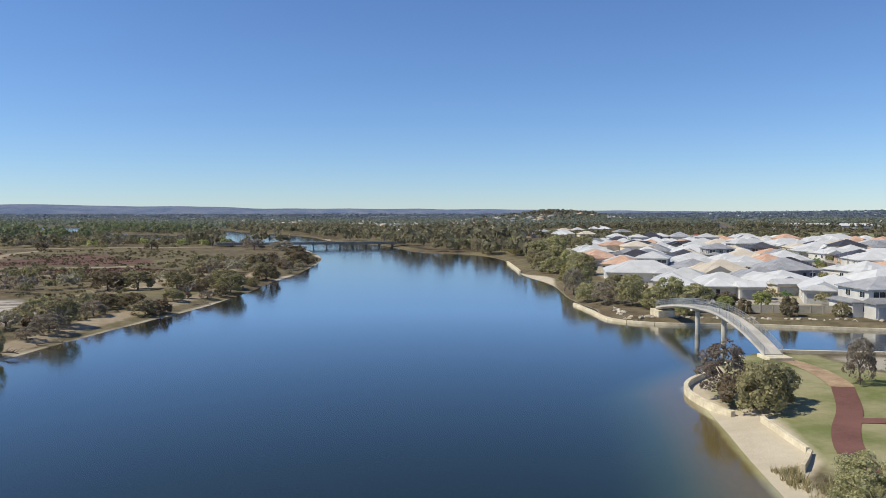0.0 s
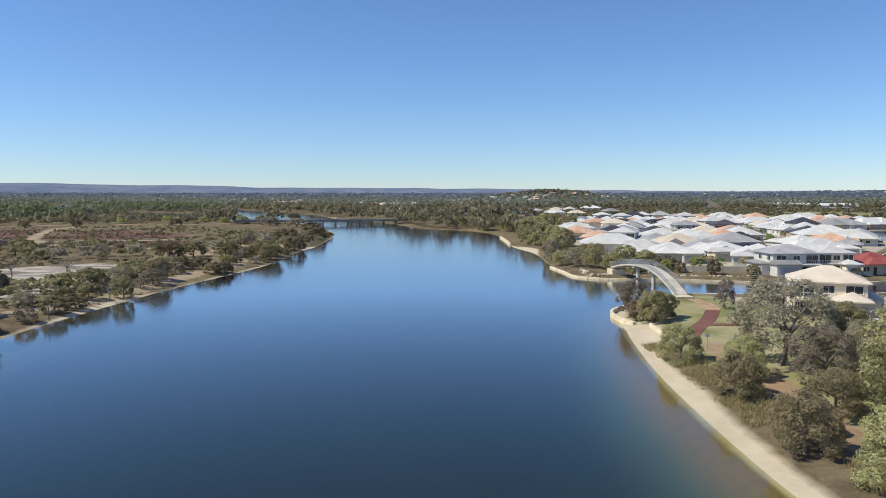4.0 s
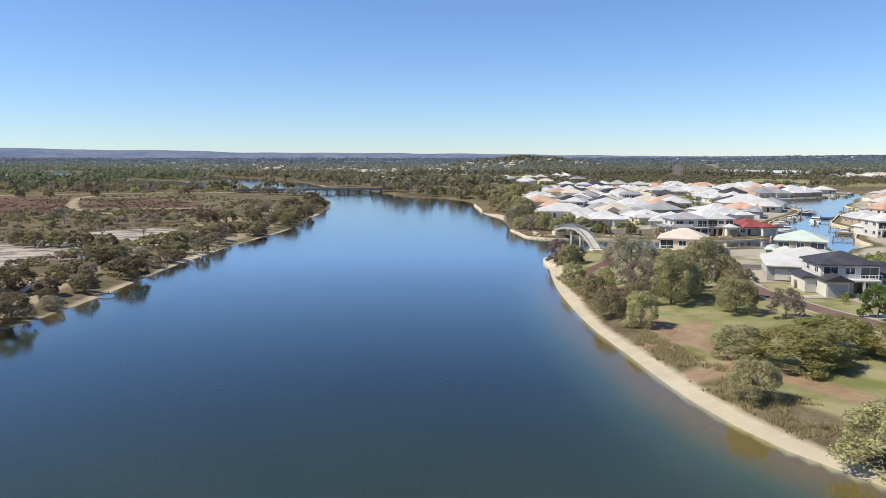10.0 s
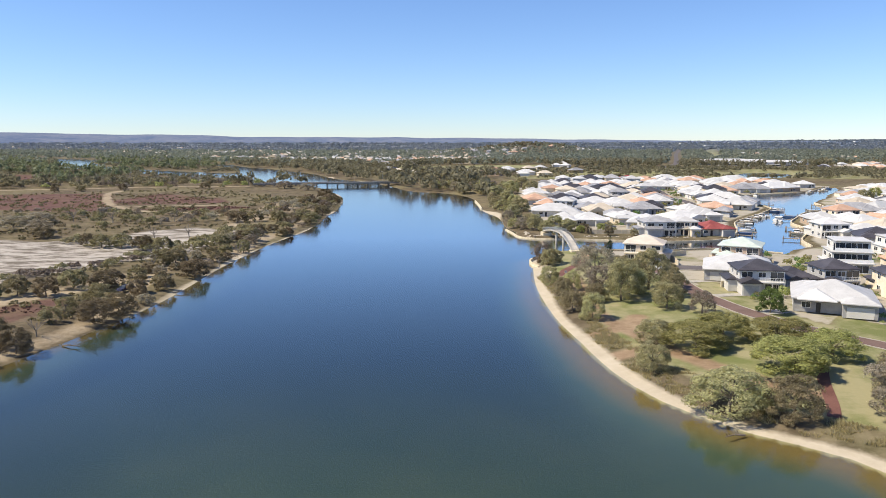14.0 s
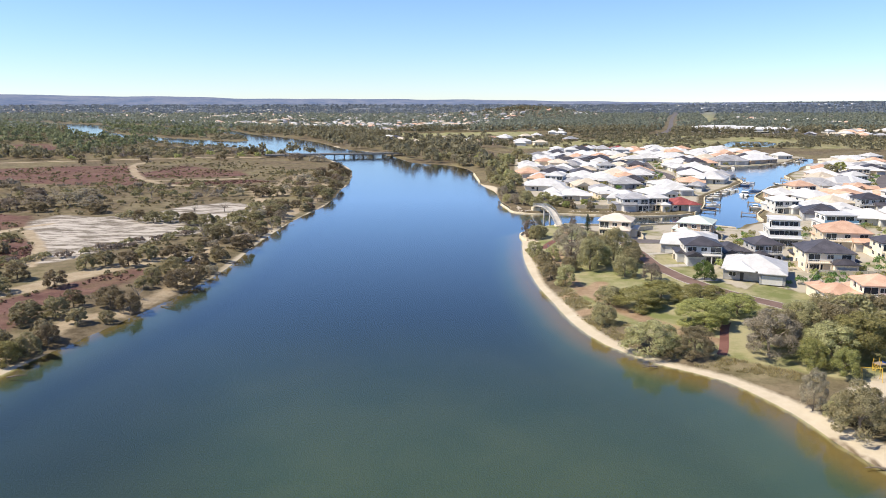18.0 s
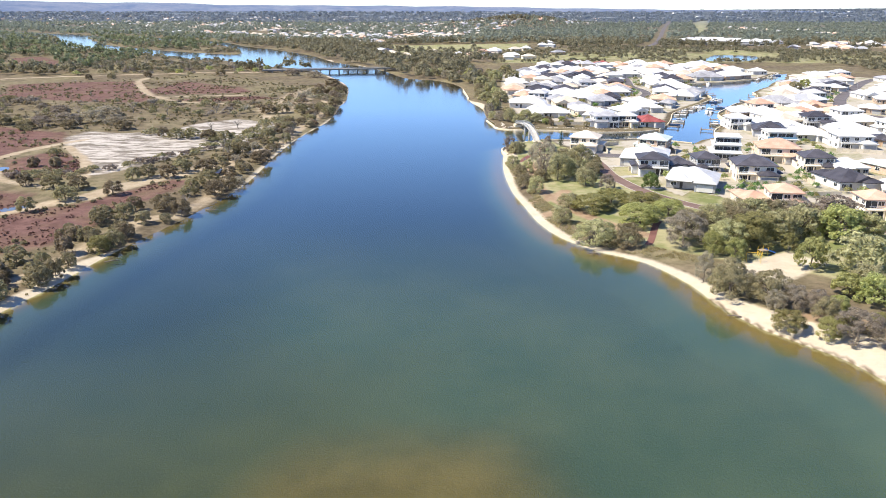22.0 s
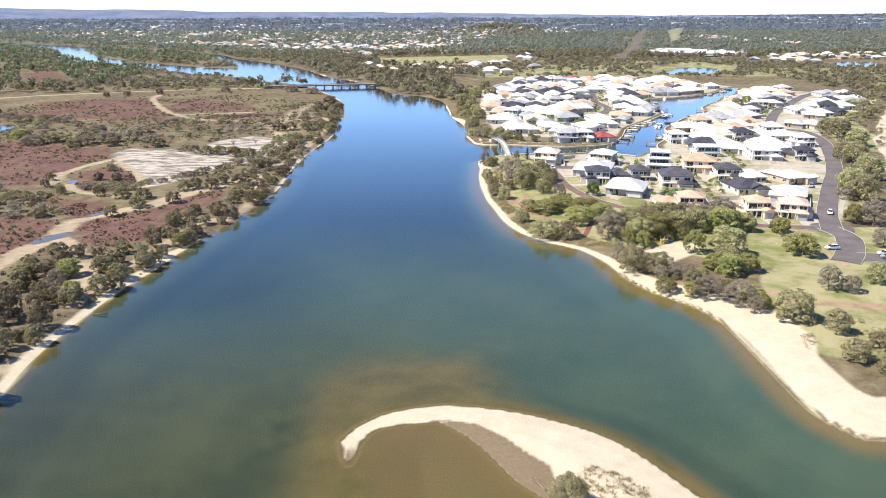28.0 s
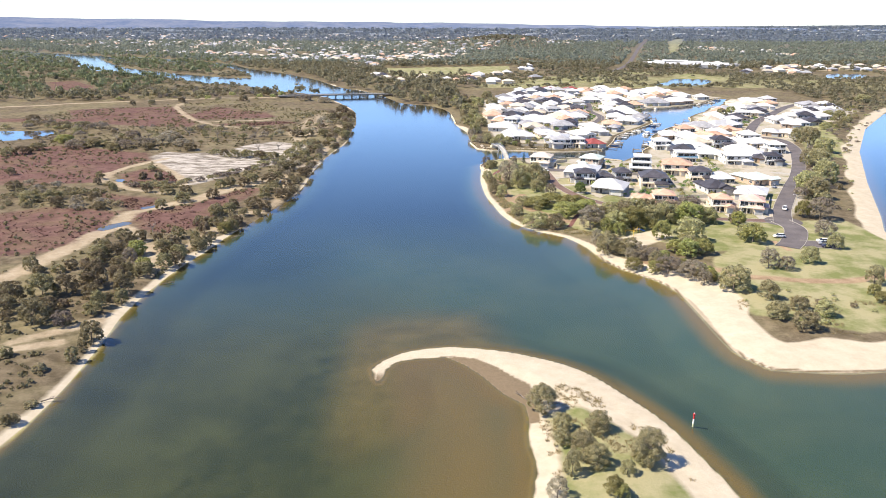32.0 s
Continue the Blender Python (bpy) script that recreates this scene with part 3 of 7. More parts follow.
def ground_z(x, y):
    i = min(max(int(np.searchsorted(gx, x)) - 1, 0), len(gx) - 2)
    j = min(max(int(np.searchsorted(gy, y)) - 1, 0), len(gy) - 2)
    u, v = (x - gx[i]) / (gx[i + 1] - gx[i]), (y - gy[j]) / (gy[j + 1] - gy[j])
    return float((GZ[j, i] * (1 - u) + GZ[j, i + 1] * u) * (1 - v) + (GZ[j + 1, i] * (1 - u) + GZ[j + 1, i + 1] * u) * v)


# ---- water ----
def water_material():
    m = bpy.data.materials.new("river_water")
    m.use_nodes = True
    nt = m.node_tree
    nt.nodes.remove(nt.nodes["Principled BSDF"])
    gloss, clear = nt.nodes.new("ShaderNodeBsdfGlossy"), nt.nodes.new("ShaderNodeBsdfTransparent")
    gloss.inputs["Roughness"].default_value = 0.11
    clear.inputs["Color"].default_value = (0.66, 0.74, 0.60, 1)
    fres = nt.nodes.new("ShaderNodeFresnel")
    fres.inputs["IOR"].default_value = 1.62
    bump = nt.nodes.new("ShaderNodeBump")
    bump.inputs["Strength"].default_value, bump.inputs["Distance"].default_value = 0.08, 0.12
    h = maths(nt, "ADD", noise_fac(nt, 1.1, 4, 0.6), maths(nt, "MULTIPLY", noise_fac(nt, 0.12, 3), 0.8))
    nt.links.new(h, bump.inputs["Height"])
    nt.links.new(bump.outputs[0], gloss.inputs["Normal"])
    mix = nt.nodes.new("ShaderNodeMixShader")
    nt.links.new(maths(nt, "MULTIPLY", maths(nt, "POWER", fres.outputs[0], 1.6), 3.0, True), mix.inputs[0])
    nt.links.new(clear.outputs[0], mix.inputs[1])
    nt.links.new(gloss.outputs[0], mix.inputs[2])
    nt.links.new(mix.outputs[0], nt.nodes["Material Output"].inputs["Surface"])
    return m


bm = bmesh.new()
bm.faces.new([bm.verts.new(p) for p in ((-1300, -700, 0), (1600, -700, 0), (1600, 1800, 0), (-1300, 1800, 0))])
tagged(part("water", bm, water_material()), "calm blue-green tidal river with faint ripples", "river", kind="structure").visible_shadow = False


# ---- trees ----
def crown_mesh(seed, mat, blobs, leaves, size, low=0.08, inner=400, lumps=0.17, flat=0.0):
    """A crown about 1 wide and 1 high: small leaf clumps over the rounded lumps that make up a ragged dome."""
    rng = np.random.RandomState(seed)
    k = np.arange(blobs) + 0.5
    u = k / blobs                                      # bottom to top
    a = k * 2.39996 + rng.normal(0, 0.35, blobs)
    r = 0.37 * np.sqrt(np.clip(1.0 - np.clip((u - 0.25) / 0.80, 0, 1) ** 2, 0.0, 1)) * rng.uniform(0.72, 1.08, blobs)
    z = low + lumps * 0.7 + (0.98 - low - lumps * 1.45) * u ** (0.85 - 0.4 * flat) + rng.normal(0, 0.025, blobs)
    cen = np.stack([np.cos(a) * r, np.sin(a) * r, z], 1)
    rad = lumps * rng.uniform(0.65, 1.2, blobs)

    def clumps(n, r0, r1, s0, s1, wild):
        j = rng.randint(0, blobs, n)
        d = rng.normal(0, 1, (n, 3)) + 0.9 * (cen[j] - np.array((0, 0, 0.30))) / 0.4
        d /= np.linalg.norm(d, axis=1)[:, None]
        p = cen[j] + d * (rad[j] * rng.uniform(r0, r1, n))[:, None] * np.array((1, 1, 0.85))
        nn = d + rng.normal(0, wild, (n, 3))
        nn /= np.linalg.norm(nn, axis=1)[:, None]
        t = np.cross(nn, rng.normal(0, 1, (n, 3)))
        t /= np.linalg.norm(t, axis=1)[:, None]
        v = np.cross(nn, t)
        s = rng.uniform(s0, s1, n)[:, None]
        return np.stack([p - t * s, p - v * s * 0.62 + nn * s * 0.3, p + t * s, p + v * s * 0.62 - nn * s * 0.15], 1)

    quads = [clumps(leaves, 0.82, 1.12, size * 0.55, size * 1.3, 0.42), clumps(leaves // 14, 1.05, 1.35, size * 0.5, size * 1.0, 0.7)]
    if inner:
        quads.append(clumps(inner, 0.55, 0.85, size * 1.8, size * 2.9, 0.3))
    return points_mesh("crown", np.concatenate(quads).reshape(-1, 3), 4, mat)


def points_mesh(name, co, corners, mat, mats=None):
    me = bpy.data.meshes.new(name)
    n = len(co) // corners
    me.vertices.add(len(co))
    me.vertices.foreach_set("co", np.ascontiguousarray(co, dtype=np.float32).ravel())
    me.loops.add(n * corners)
    me.loops.foreach_set("vertex_index", np.arange(n * corners, dtype=np.int32))
    me.polygons.add(n)
    me.polygons.foreach_set("loop_start", np.arange(0, n * corners, corners, dtype=np.int32))
    me.update()
    for m in (mat if isinstance(mat, (list, tuple)) else (mat,)):
        me.materials.append(m)
    return me


def trunk_mesh(seed, limbs=6):
    rng = random.Random(seed)
    bm = bmesh.new()
    top = (rng.uniform(-0.06, 0.06), rng.uniform(-0.06, 0.06), 0.42)
    tube(bm, [(0, 0, -0.06), (top[0] * 0.3, top[1] * 0.6, 0.2), top], 0.028, 0.018, 7)
    for i in range(limbs):
        a = i * 2 * math.pi / limbs + rng.uniform(-0.4, 0.4)
        r, z = rng.uniform(0.18, 0.34), rng.uniform(0.55, 0.82)
        tube(bm, [(top[0] * 0.8, top[1] * 0.8, 0.3 + 0.02 * i), (math.cos(a) * r * 0.5, math.sin(a) * r * 0.5, 0.36 + z * 0.22), (math.cos(a) * r, math.sin(a) * r, z)], 0.017, 0.005, 5)
    return mesh_from("trunk", bm, BARK)


CROWNS = {}
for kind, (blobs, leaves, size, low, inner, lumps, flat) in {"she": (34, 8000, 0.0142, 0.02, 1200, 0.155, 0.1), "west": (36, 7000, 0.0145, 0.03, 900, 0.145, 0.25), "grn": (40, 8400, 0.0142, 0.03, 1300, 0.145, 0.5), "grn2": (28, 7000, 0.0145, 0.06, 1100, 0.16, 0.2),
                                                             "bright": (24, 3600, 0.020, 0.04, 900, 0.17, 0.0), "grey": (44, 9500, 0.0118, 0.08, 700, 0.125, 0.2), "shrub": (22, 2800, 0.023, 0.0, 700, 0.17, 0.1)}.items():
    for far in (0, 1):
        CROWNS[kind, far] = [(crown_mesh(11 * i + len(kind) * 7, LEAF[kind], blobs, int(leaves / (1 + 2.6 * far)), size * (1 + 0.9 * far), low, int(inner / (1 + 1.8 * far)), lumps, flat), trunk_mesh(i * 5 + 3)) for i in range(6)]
TREE_LABEL = {"west": "dark olive-brown bank tree with a wide low crown", "she": "olive-brown riverside tree with a dense ragged crown", "grn": "green spreading tree with a low broad crown", "grn2": "round lime-green tree on the park lawn",
              "bright": "bright green clipped round garden tree", "grey": "grey-leaved thin tree with bare limbs showing", "shrub": "low brown scrubby bush"}
SPOTS = []


def tree(x, y, h, w, kind, group="riverside trees"):
    rng = random.Random(int(x * 91 + y * 37))
    for _ in range(12):                                 # keep the foot on dry land
        if ground_z(x, y) > 0.25:
            break
        x += -1.2 if x < -20 else 1.2
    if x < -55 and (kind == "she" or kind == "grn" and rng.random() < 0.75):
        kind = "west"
    away = math.hypot(x + 2, max(0, y + 20, -y - 330)) > 84 and not (y < -195 and x > 0)
    crown, trunk = CROWNS[kind, int(away)][rng.randrange(6)]
    if -300 < x < -55 and y > -100:
        h = min(h, 3.4 + 0.22 * h)
    z = ground_z(x, y)
    root = new("bush" if kind == "shrub" else "tree")
    root.matrix_world = pose(x, y, max(z, -0.1), 0, 0, rng.uniform(0, 360)) @ Matrix.Diagonal((w * (0.98 if x < -55 else 1.12), w * (rng.uniform(0.85, 1.1) if x < -55 else rng.uniform(0.95, 1.2)), h * 1.02, 1))
    tagged(root, TREE_LABEL[kind], "bush" if kind == "shrub" else "tree", group)
    shared("trunk", trunk, root)
    shared("crown", crown, root)
    SPOTS.append((x, y, w))
    return root

PARK_TREES_A = [
    (28.8, 40.9, 4.8, 5.0, 'she'), (30.8, 75.6, 6.4, 5.4, 'grey'), (32.4, 68.4, 5.4, 5.0, 'she'), (31.3, 72, 3.6, 3.8, 'shrub'), (34.8, 71.5, 4.6, 4.8, 'she'), (47.4, 78.3, 5.3, 3.4, 'grey'), (39.4, 36.5, 10.2, 11.0, 'grey'),
    (42.2, 17.6, 9.8, 7.8, 'she'), (51.2, 27.6, 10.4, 9.6, 'she'), (29.8, 24.1, 4.7, 5.2, 'she'), (29.2, 8, 4.9, 5.5, 'she'), (31.4, 12, 3.8, 3.4, 'shrub'), (32.2, 0.5, 5.6, 5.6, 'she'), (50.4, 14, 3.9, 2.8, 'grey'),
    (57.5, 30.5, 5.9, 5.0, 'she'), (45.6, 31, 5.9, 5.4, 'grey'), (39.7, -19, 4.6, 7.0, 'she'), (50, 8, 6.2, 6.6, 'she'), (56, 3, 4.9, 5.4, 'grey'), (35, -35, 4.9, 5.3, 'she'), (46, -23, 5.0, 11.0, 'grn'), (45, 21, 7.2, 8.0, 'she'), (39, 26, 6.4, 7.0, 'grey'), (55, 20, 6.0, 6.4, 'she'), (36, 17, 4.4, 5.4, 'she'), (47, 38, 7.0, 7.6, 'she'), (33, 31, 4.6, 5.0, 'she'),
    (56, -38, 5.6, 12.5, 'grn'), (53, -17, 4.8, 10.5, 'grn'), (61, -22, 5.0, 10.5, 'grn'), (66, -31, 5.0, 9.5, 'grn'), (40.5, -53, 6.6, 10.0, 'she'), (48, -56, 6.0, 7.3, 'she'), (62, -58, 9.0, 10.5, 'grey'), (70, 2, 5.4, 5.1, 'bright'),
    (67, -64, 5.9, 5.6, 'grn2'), (71, -68, 5.1, 5.5, 'grn2'), (72, -49, 8.5, 9.5, 'she'), (78, -52, 9.0, 10.0, 'she'), (89, -45, 8.8, 8.9, 'she'),
    (86, -63, 4.9, 4.1, 'grn2'), (85, -76, 7.6, 6.8, 'grn2'),
]
PARK_TREES_B = [
    (95, -79, 9.5, 10.5, 'she'), (101, -49, 6.9, 7.7, 'she'), (112, -53, 6.8, 6.5, 'she'), (122, -58, 6.1, 5.3, 'grn'), (59, -81, 6.9, 4.2, 'grey'),
    (61, -91, 8.4, 8.0, 'she'), (68, -94, 6.9, 7.9, 'she'), (85, -92, 4.7, 6.2, 'grn'), (88, -97, 6.4, 6.9, 'grn'), (103, -41, 6.0, 6.8, 'she'),
]
HEADLAND_TREES_A = [
    (66, -107, 4.1, 6.5, 'grn'), (72, -111, 4.0, 5.1, 'grn'), (76, -113, 6.0, 8.9, 'grey'), (82, -118, 5.9, 8.7, 'grey'), (84, -124, 4.4, 4.8, 'grey'),
    (90, -90, 5.8, 6.9, 'she'), (94, -95, 5.7, 6.8, 'grn'), (91, -130, 8.1, 8.9, 'she'), (98, -138, 5.8, 6.3, 'she'), (94, -153, 5.1, 5.9, 'she'),
    (103, -147, 4.0, 5.5, 'she'), (108, -152, 4.8, 5.4, 'she'), (98, -161, 5.4, 6.7, 'she'), (111, -110, 6.7, 6.4, 'grey'), (116, -112, 4.7, 5.1, 'grey'),
    (127, -106, 6.2, 5.9, 'she'), (137, -127, 6.3, 5.4, 'she'), (131, -137, 3.6, 3.5, 'grn'), (130, -143, 3.5, 4.5, 'grn'), (20, -201, 6.1, 6.4, 'she'),
    (23, -209, 3.7, 3.9, 'she'), (22, -215, 3.6, 3.4, 'she'),
]
HEADLAND_TREES_B = [
    (25, -220, 5.8, 4.4, 'she'), (22, -225, 5.2, 3.5, 'she'), (27, -223, 4.5, 5.0, 'she'), (30, -211, 4.5, 5.4, 'she'), (37, -222, 6.8, 6.5, 'she'),
    (36, -223, 3.8, 3.6, 'she'), (32, -226, 2.9, 2.8, 'she'), (28, -232, 3.5, 3.4, 'grn'), (18, -232, 4.2, 4.0, 'grey'), (29, -233, 2.8, 2.7, 'grn'),
]
DUNE_TREES_A = [
    (256, 148, 12.2, 12.9, 'she'), (250, 118, 10.2, 12.2, 'she'), (256, 165, 9.8, 9.3, 'she'), (219, 79, 8.2, 8.9, 'she'), (220, 68, 10.3, 13.1, 'she'),
    (202, 26, 12.4, 11.8, 'she'), (179, 0, 11.6, 11.0, 'she'), (180, -8, 10.4, 10.8, 'she'), (156, -43, 6.8, 6.5, 'grn'), (162, -46, 9.3, 11.3, 'grey'),
    (150, -72, 6.2, 8.9, 'grey'), (202, 13, 3.0, 4.8, 'she'), (305, 221, 6.2, 8.8, 'she'), (324, 232, 6.3, 7.5, 'she'), (345, 291, 6.9, 11.5, 'she'),
    (348, 266, 5.0, 7.9, 'she'), (447, 415, 8.2, 15.7, 'she'), (348, 278, 8.5, 9.7, 'she'), (252, 291, 8.6, 9.2, 'she'), (264, 302, 9.0, 9.0, 'grn'),
    (118, -81, 6.7, 8.6, 'grn'), (117, -76, 6.1, 5.8, 'she'),
]
DUNE_TREES_B = [
    (123, -54, 5.2, 6.2, 'she'), (112, -51, 6.3, 6.0, 'she'), (145, -89, 5.8, 5.6, 'she'), (87, -54, 8.2, 8.6, 'she'), (62, 379, 9.4, 12.1, 'she'),
    (41, 243, 7.6, 9.1, 'she'), (39, 158, 7.0, 7.6, 'she'), (38, 291, 8.2, 9.3, 'she'), (34, 332, 8.7, 10.3, 'she'), (47, 158, 6.4, 7.0, 'she'), (34, 163, 5.2, 6.6, 'grey'), (43, 152, 5.0, 6.2, 'she'), (52, 154, 5.2, 7.0, 'she'),
    (48, 379, 9.4, 11.4, 'she'), (29, 471, 9.2, 11.6, 'she'), (63, 451, 8.7, 12.2, 'she'), (29, 378, 8.5, 10.6, 'she'), (31, 170, 4.6, 5.6, 'she'), (58, 153, 3.4, 5.0, 'shrub'), (30, 186, 6.8, 6.2, 'grey'), (34, 206, 7.4, 7.6, 'she'),
]
SOUTH_WEST_TREES_A = [
    (-90, -163, 5.7, 6.5, 'she'), (-91, -169, 3.0, 2.9, 'she'), (-92, -175, 3.9, 3.3, 'she'), (-112, -153, 7.7, 8.4, 'she'), (-104, -154, 4.3, 6.2, 'grey'),
    (-117, -158, 2.7, 3.1, 'she'), (-126, -137, 7.0, 7.8, 'grn'), (-120, -132, 7.2, 9.1, 'she'), (-114, -129, 6.1, 7.0, 'she'), (-108, -123, 8.7, 9.5, 'grn'),
    (-97, -128, 7.3, 7.0, 'she'), (-100, -140, 5.2, 5.0, 'she'), (-95, -136, 4.7, 4.5, 'she'), (-104, -104, 6.7, 6.4, 'grey'), (-93, -104, 5.4, 6.4, 'she'),
    (-88, -100, 4.8, 6.5, 'she'), (-97, -181, 1.9, 3.6, 'shrub'), (-92, -205, 2.5, 2.4, 'she'), (-90, -204, 2.1, 3.2, 'she'), (-91, -197, 1.3, 3.3, 'shrub'),
    (-133, -129, 3.6, 5.8, 'she'), (-109, -173, 2.5, 3.3, 'she'),
]
SOUTH_WEST_TREES_B = [
    (-105, -133, 4.8, 5.7, 'grn'), (-97, -112, 4.6, 7.5, 'she'),
]
WEST_BANK_TREES_A = [
    (-85, -77, 4.8, 4.5, 'she'), (-81, -55, 5.6, 6.1, 'she'), (-80, -71, 3.8, 4.3, 'she'), (-89, -31, 6.0, 6.6, 'she'), (-93, -37, 5.1, 6.5, 'she'),
    (-81, -21, 6.2, 8.5, 'she'), (-68, -24, 5.3, 6.7, 'she'), (-68, -2, 7.5, 9.0, 'she'), (-78, 14, 5.9, 7.5, 'she'), (-66, 6, 6.7, 8.2, 'she'),
    (-84, 32, 7.2, 9.8, 'she'), (-93, 32, 6.2, 7.8, 'she'), (-95, 23, 6.0, 6.7, 'she'), (-102, 23, 5.6, 6.7, 'she'), (-106, 19, 5.0, 5.7, 'she'),
    (-104, -2, 5.6, 7.2, 'she'), (-116, -9, 5.5, 8.8, 'she'), (-121, -23, 5.3, 5.9, 'she'), (-119, 6, 4.8, 7.3, 'she'), (-139, 11, 5.8, 5.5, 'she'),
    (-128, 7, 5.7, 7.3, 'she'), (-157, 15, 3.9, 4.1, 'she'),
]
WEST_BANK_TREES_B = [
    (-175, 43, 3.8, 4.0, 'she'), (-65, 51, 7.5, 8.2, 'she'), (-80, 68, 6.3, 8.5, 'she'), (-84, 68, 5.6, 7.5, 'she'), (-77, 103, 7.3, 8.1, 'she'),
    (-72, 124, 7.6, 7.2, 'she'), (-58, 97, 5.3, 5.0, 'she'), (-119, 104, 6.8, 8.1, 'she'), (-112, 104, 6.8, 8.1, 'she'), (-103, 100, 6.0, 8.0, 'she'),
    (-95, 97, 6.0, 8.0, 'she'), (-127, 110, 4.9, 5.8, 'she'), (-95, 188, 8.0, 9.5, 'she'), (-88, 191, 8.0, 9.6, 'she'), (-77, 191, 8.0, 9.6, 'she'),
    (-66, 197, 8.7, 9.7, 'she'), (-61, 226, 9.2, 10.2, 'she'), (-55, 187, 8.6, 8.2, 'she'), (-78, 336, 12.7, 13.8, 'she'), (-82, 283, 7.4, 9.6, 'she'),
    (-67, 295, 10.2, 9.8, 'she'), (-87, 248, 7.9, 6.0, 'grey'),
]
HEATH_TREES_A = [
    (-198, 139, 9.1, 12.4, 'grey'), (-189, 147, 11.8, 15.1, 'grey'), (-179, 154, 12.0, 15.3, 'grey'), (-164, 146, 7.9, 12.6, 'grey'), (-208, 179, 11.2, 13.3, 'grey'),
    (-182, 179, 8.4, 16.0, 'grey'), (-154, 131, 5.1, 9.8, 'she'), (-181, 132, 5.1, 9.7, 'she'), (-203, 132, 5.1, 9.7, 'she'), (-230, 139, 10.3, 14.8, 'grey'),
    (-223, 147, 9.2, 12.5, 'grn'), (-248, 163, 9.5, 12.9, 'grn'), (-253, 118, 7.4, 11.8, 'she'), (-251, 132, 6.4, 12.1, 'she'), (-259, 112, 6.1, 9.3, 'she'),
    (-282, 237, 6.2, 11.8, 'she'), (-267, 237, 6.2, 11.8, 'she'), (-322, 271, 5.8, 12.4, 'she'), (-174, 496, 13.3, 19.1, 'grn'), (-127, 435, 12.4, 15.8, 'grey'),
    (-105, 417, 10.1, 15.4, 'grey'), (-190, 435, 7.4, 9.8, 'she'),
]
HEATH_TREES_B = [
    (-287, 392, 5.8, 7.4, 'she'), (-271, 399, 5.9, 7.5, 'she'), (-247, 416, 6.0, 7.7, 'she'), (-170, 28, 3.6, 3.9, 'shrub'), (-185, -8, 7.3, 12.2, 'she'),
    (-177, -5, 5.5, 8.8, 'she'), (-205, 16, 5.8, 9.3, 'grn'), (-168, -19, 5.3, 6.8, 'she'), (-161, -16, 4.5, 6.8, 'grey'), (-156, -9, 4.6, 5.2, 'she'),
    (-148, -23, 3.5, 6.7, 'she'), (-226, 53, 4.3, 5.1, 'she'), (-155, 63, 3.3, 4.6, 'she'), (-152, 42, 3.8, 5.0, 'shrub'), (-144, 42, 3.8, 5.0, 'shrub'),
    (-119, -94, 7.0, 8.0, 'she'), (-114, -90, 7.1, 8.1, 'grn'), (-107, -90, 8.5, 8.1, 'grn'), (-99, -86, 5.8, 6.9, 'she'), (-92, -92, 5.6, 6.7, 'she'),
    (-119, -71, 4.5, 7.2, 'she'),
]
for row in PARK_TREES_A + PARK_TREES_B + HEADLAND_TREES_A + HEADLAND_TREES_B + DUNE_TREES_A + DUNE_TREES_B + SOUTH_WEST_TREES_A + SOUTH_WEST_TREES_B + WEST_BANK_TREES_A + WEST_BANK_TREES_B + HEATH_TREES_A + HEATH_TREES_B:
    tree(*row)

# ---- houses ----
def hip_roof(bm, w, d, z, pitch=0.42, over=0.55, cx=0.0, cy=0.0, gable=False):
    """Hip or gable roof over a w by d plan, centred on cx, cy, eaves at z, with a fascia."""
    a, b, t = w / 2 + over, d / 2 + over, 0.22
    h = min(a, b) * pitch
    run = 0.0 if gable else min(a, b)
    if a >= b:
        ridge = [(-a + run * 0.98, 0, z + t + h), (a - run * 0.98, 0, z + t + h)]
    else:
        ridge = [(0, -b + run * 0.98, z + t + h), (0, b - run * 0.98, z + t + h)]
    pl = [(-a, -b), (a, -b), (a, b), (-a, b)]
    lo = [bm.verts.new((cx + x, cy + y, z)) for x, y in pl]
    hi = [bm.verts.new((cx + x, cy + y, z + t)) for x, y in pl]
    r = [bm.verts.new((cx + p[0], cy + p[1], p[2])) for p in ridge]
    bm.faces.new(lo[::-1])
    for i in range(4):
        bm.faces.new((lo[i], lo[(i + 1) % 4], hi[(i + 1) % 4], hi[i]))
    if a >= b:
        bm.faces.new((hi[0], hi[1], r[1], r[0]))
        bm.faces.new((hi[1], hi[2], r[1]))
        bm.faces.new((hi[2], hi[3], r[0], r[1]))
        bm.faces.new((hi[3], hi[0], r[0]))
    else:
        bm.faces.new((hi[0], hi[1], r[0]))
        bm.faces.new((hi[1], hi[2], r[1], r[0]))
        bm.faces.new((hi[2], hi[3], r[1]))
        bm.faces.new((hi[3], hi[0], r[0], r[1]))
    return bm


def pane_set(w, h):
    """Frame and pane of a window w by h, facing -y, its back on y = 0."""
    f = bmesh.new()
    for x0, x1, z0, z1 in ((-w / 2, w / 2, 0, 0.08), (-w / 2, w / 2, h - 0.08, h), (-w / 2, -w / 2 + 0.08, 0.08, h - 0.08), (w / 2 - 0.08, w / 2, 0.08, h - 0.08), (-0.03, 0.03, 0.08, h - 0.08)):
        box(f, x0, -0.09, z0, x1, 0.02, z1)
    g = bmesh.new()
    box(g, -w / 2 + 0.08, -0.04, 0.08, w / 2 - 0.08, 0.0, h - 0.08)
    return mesh_from("window", f, WHITE), mesh_from("pane", g, GLASS)


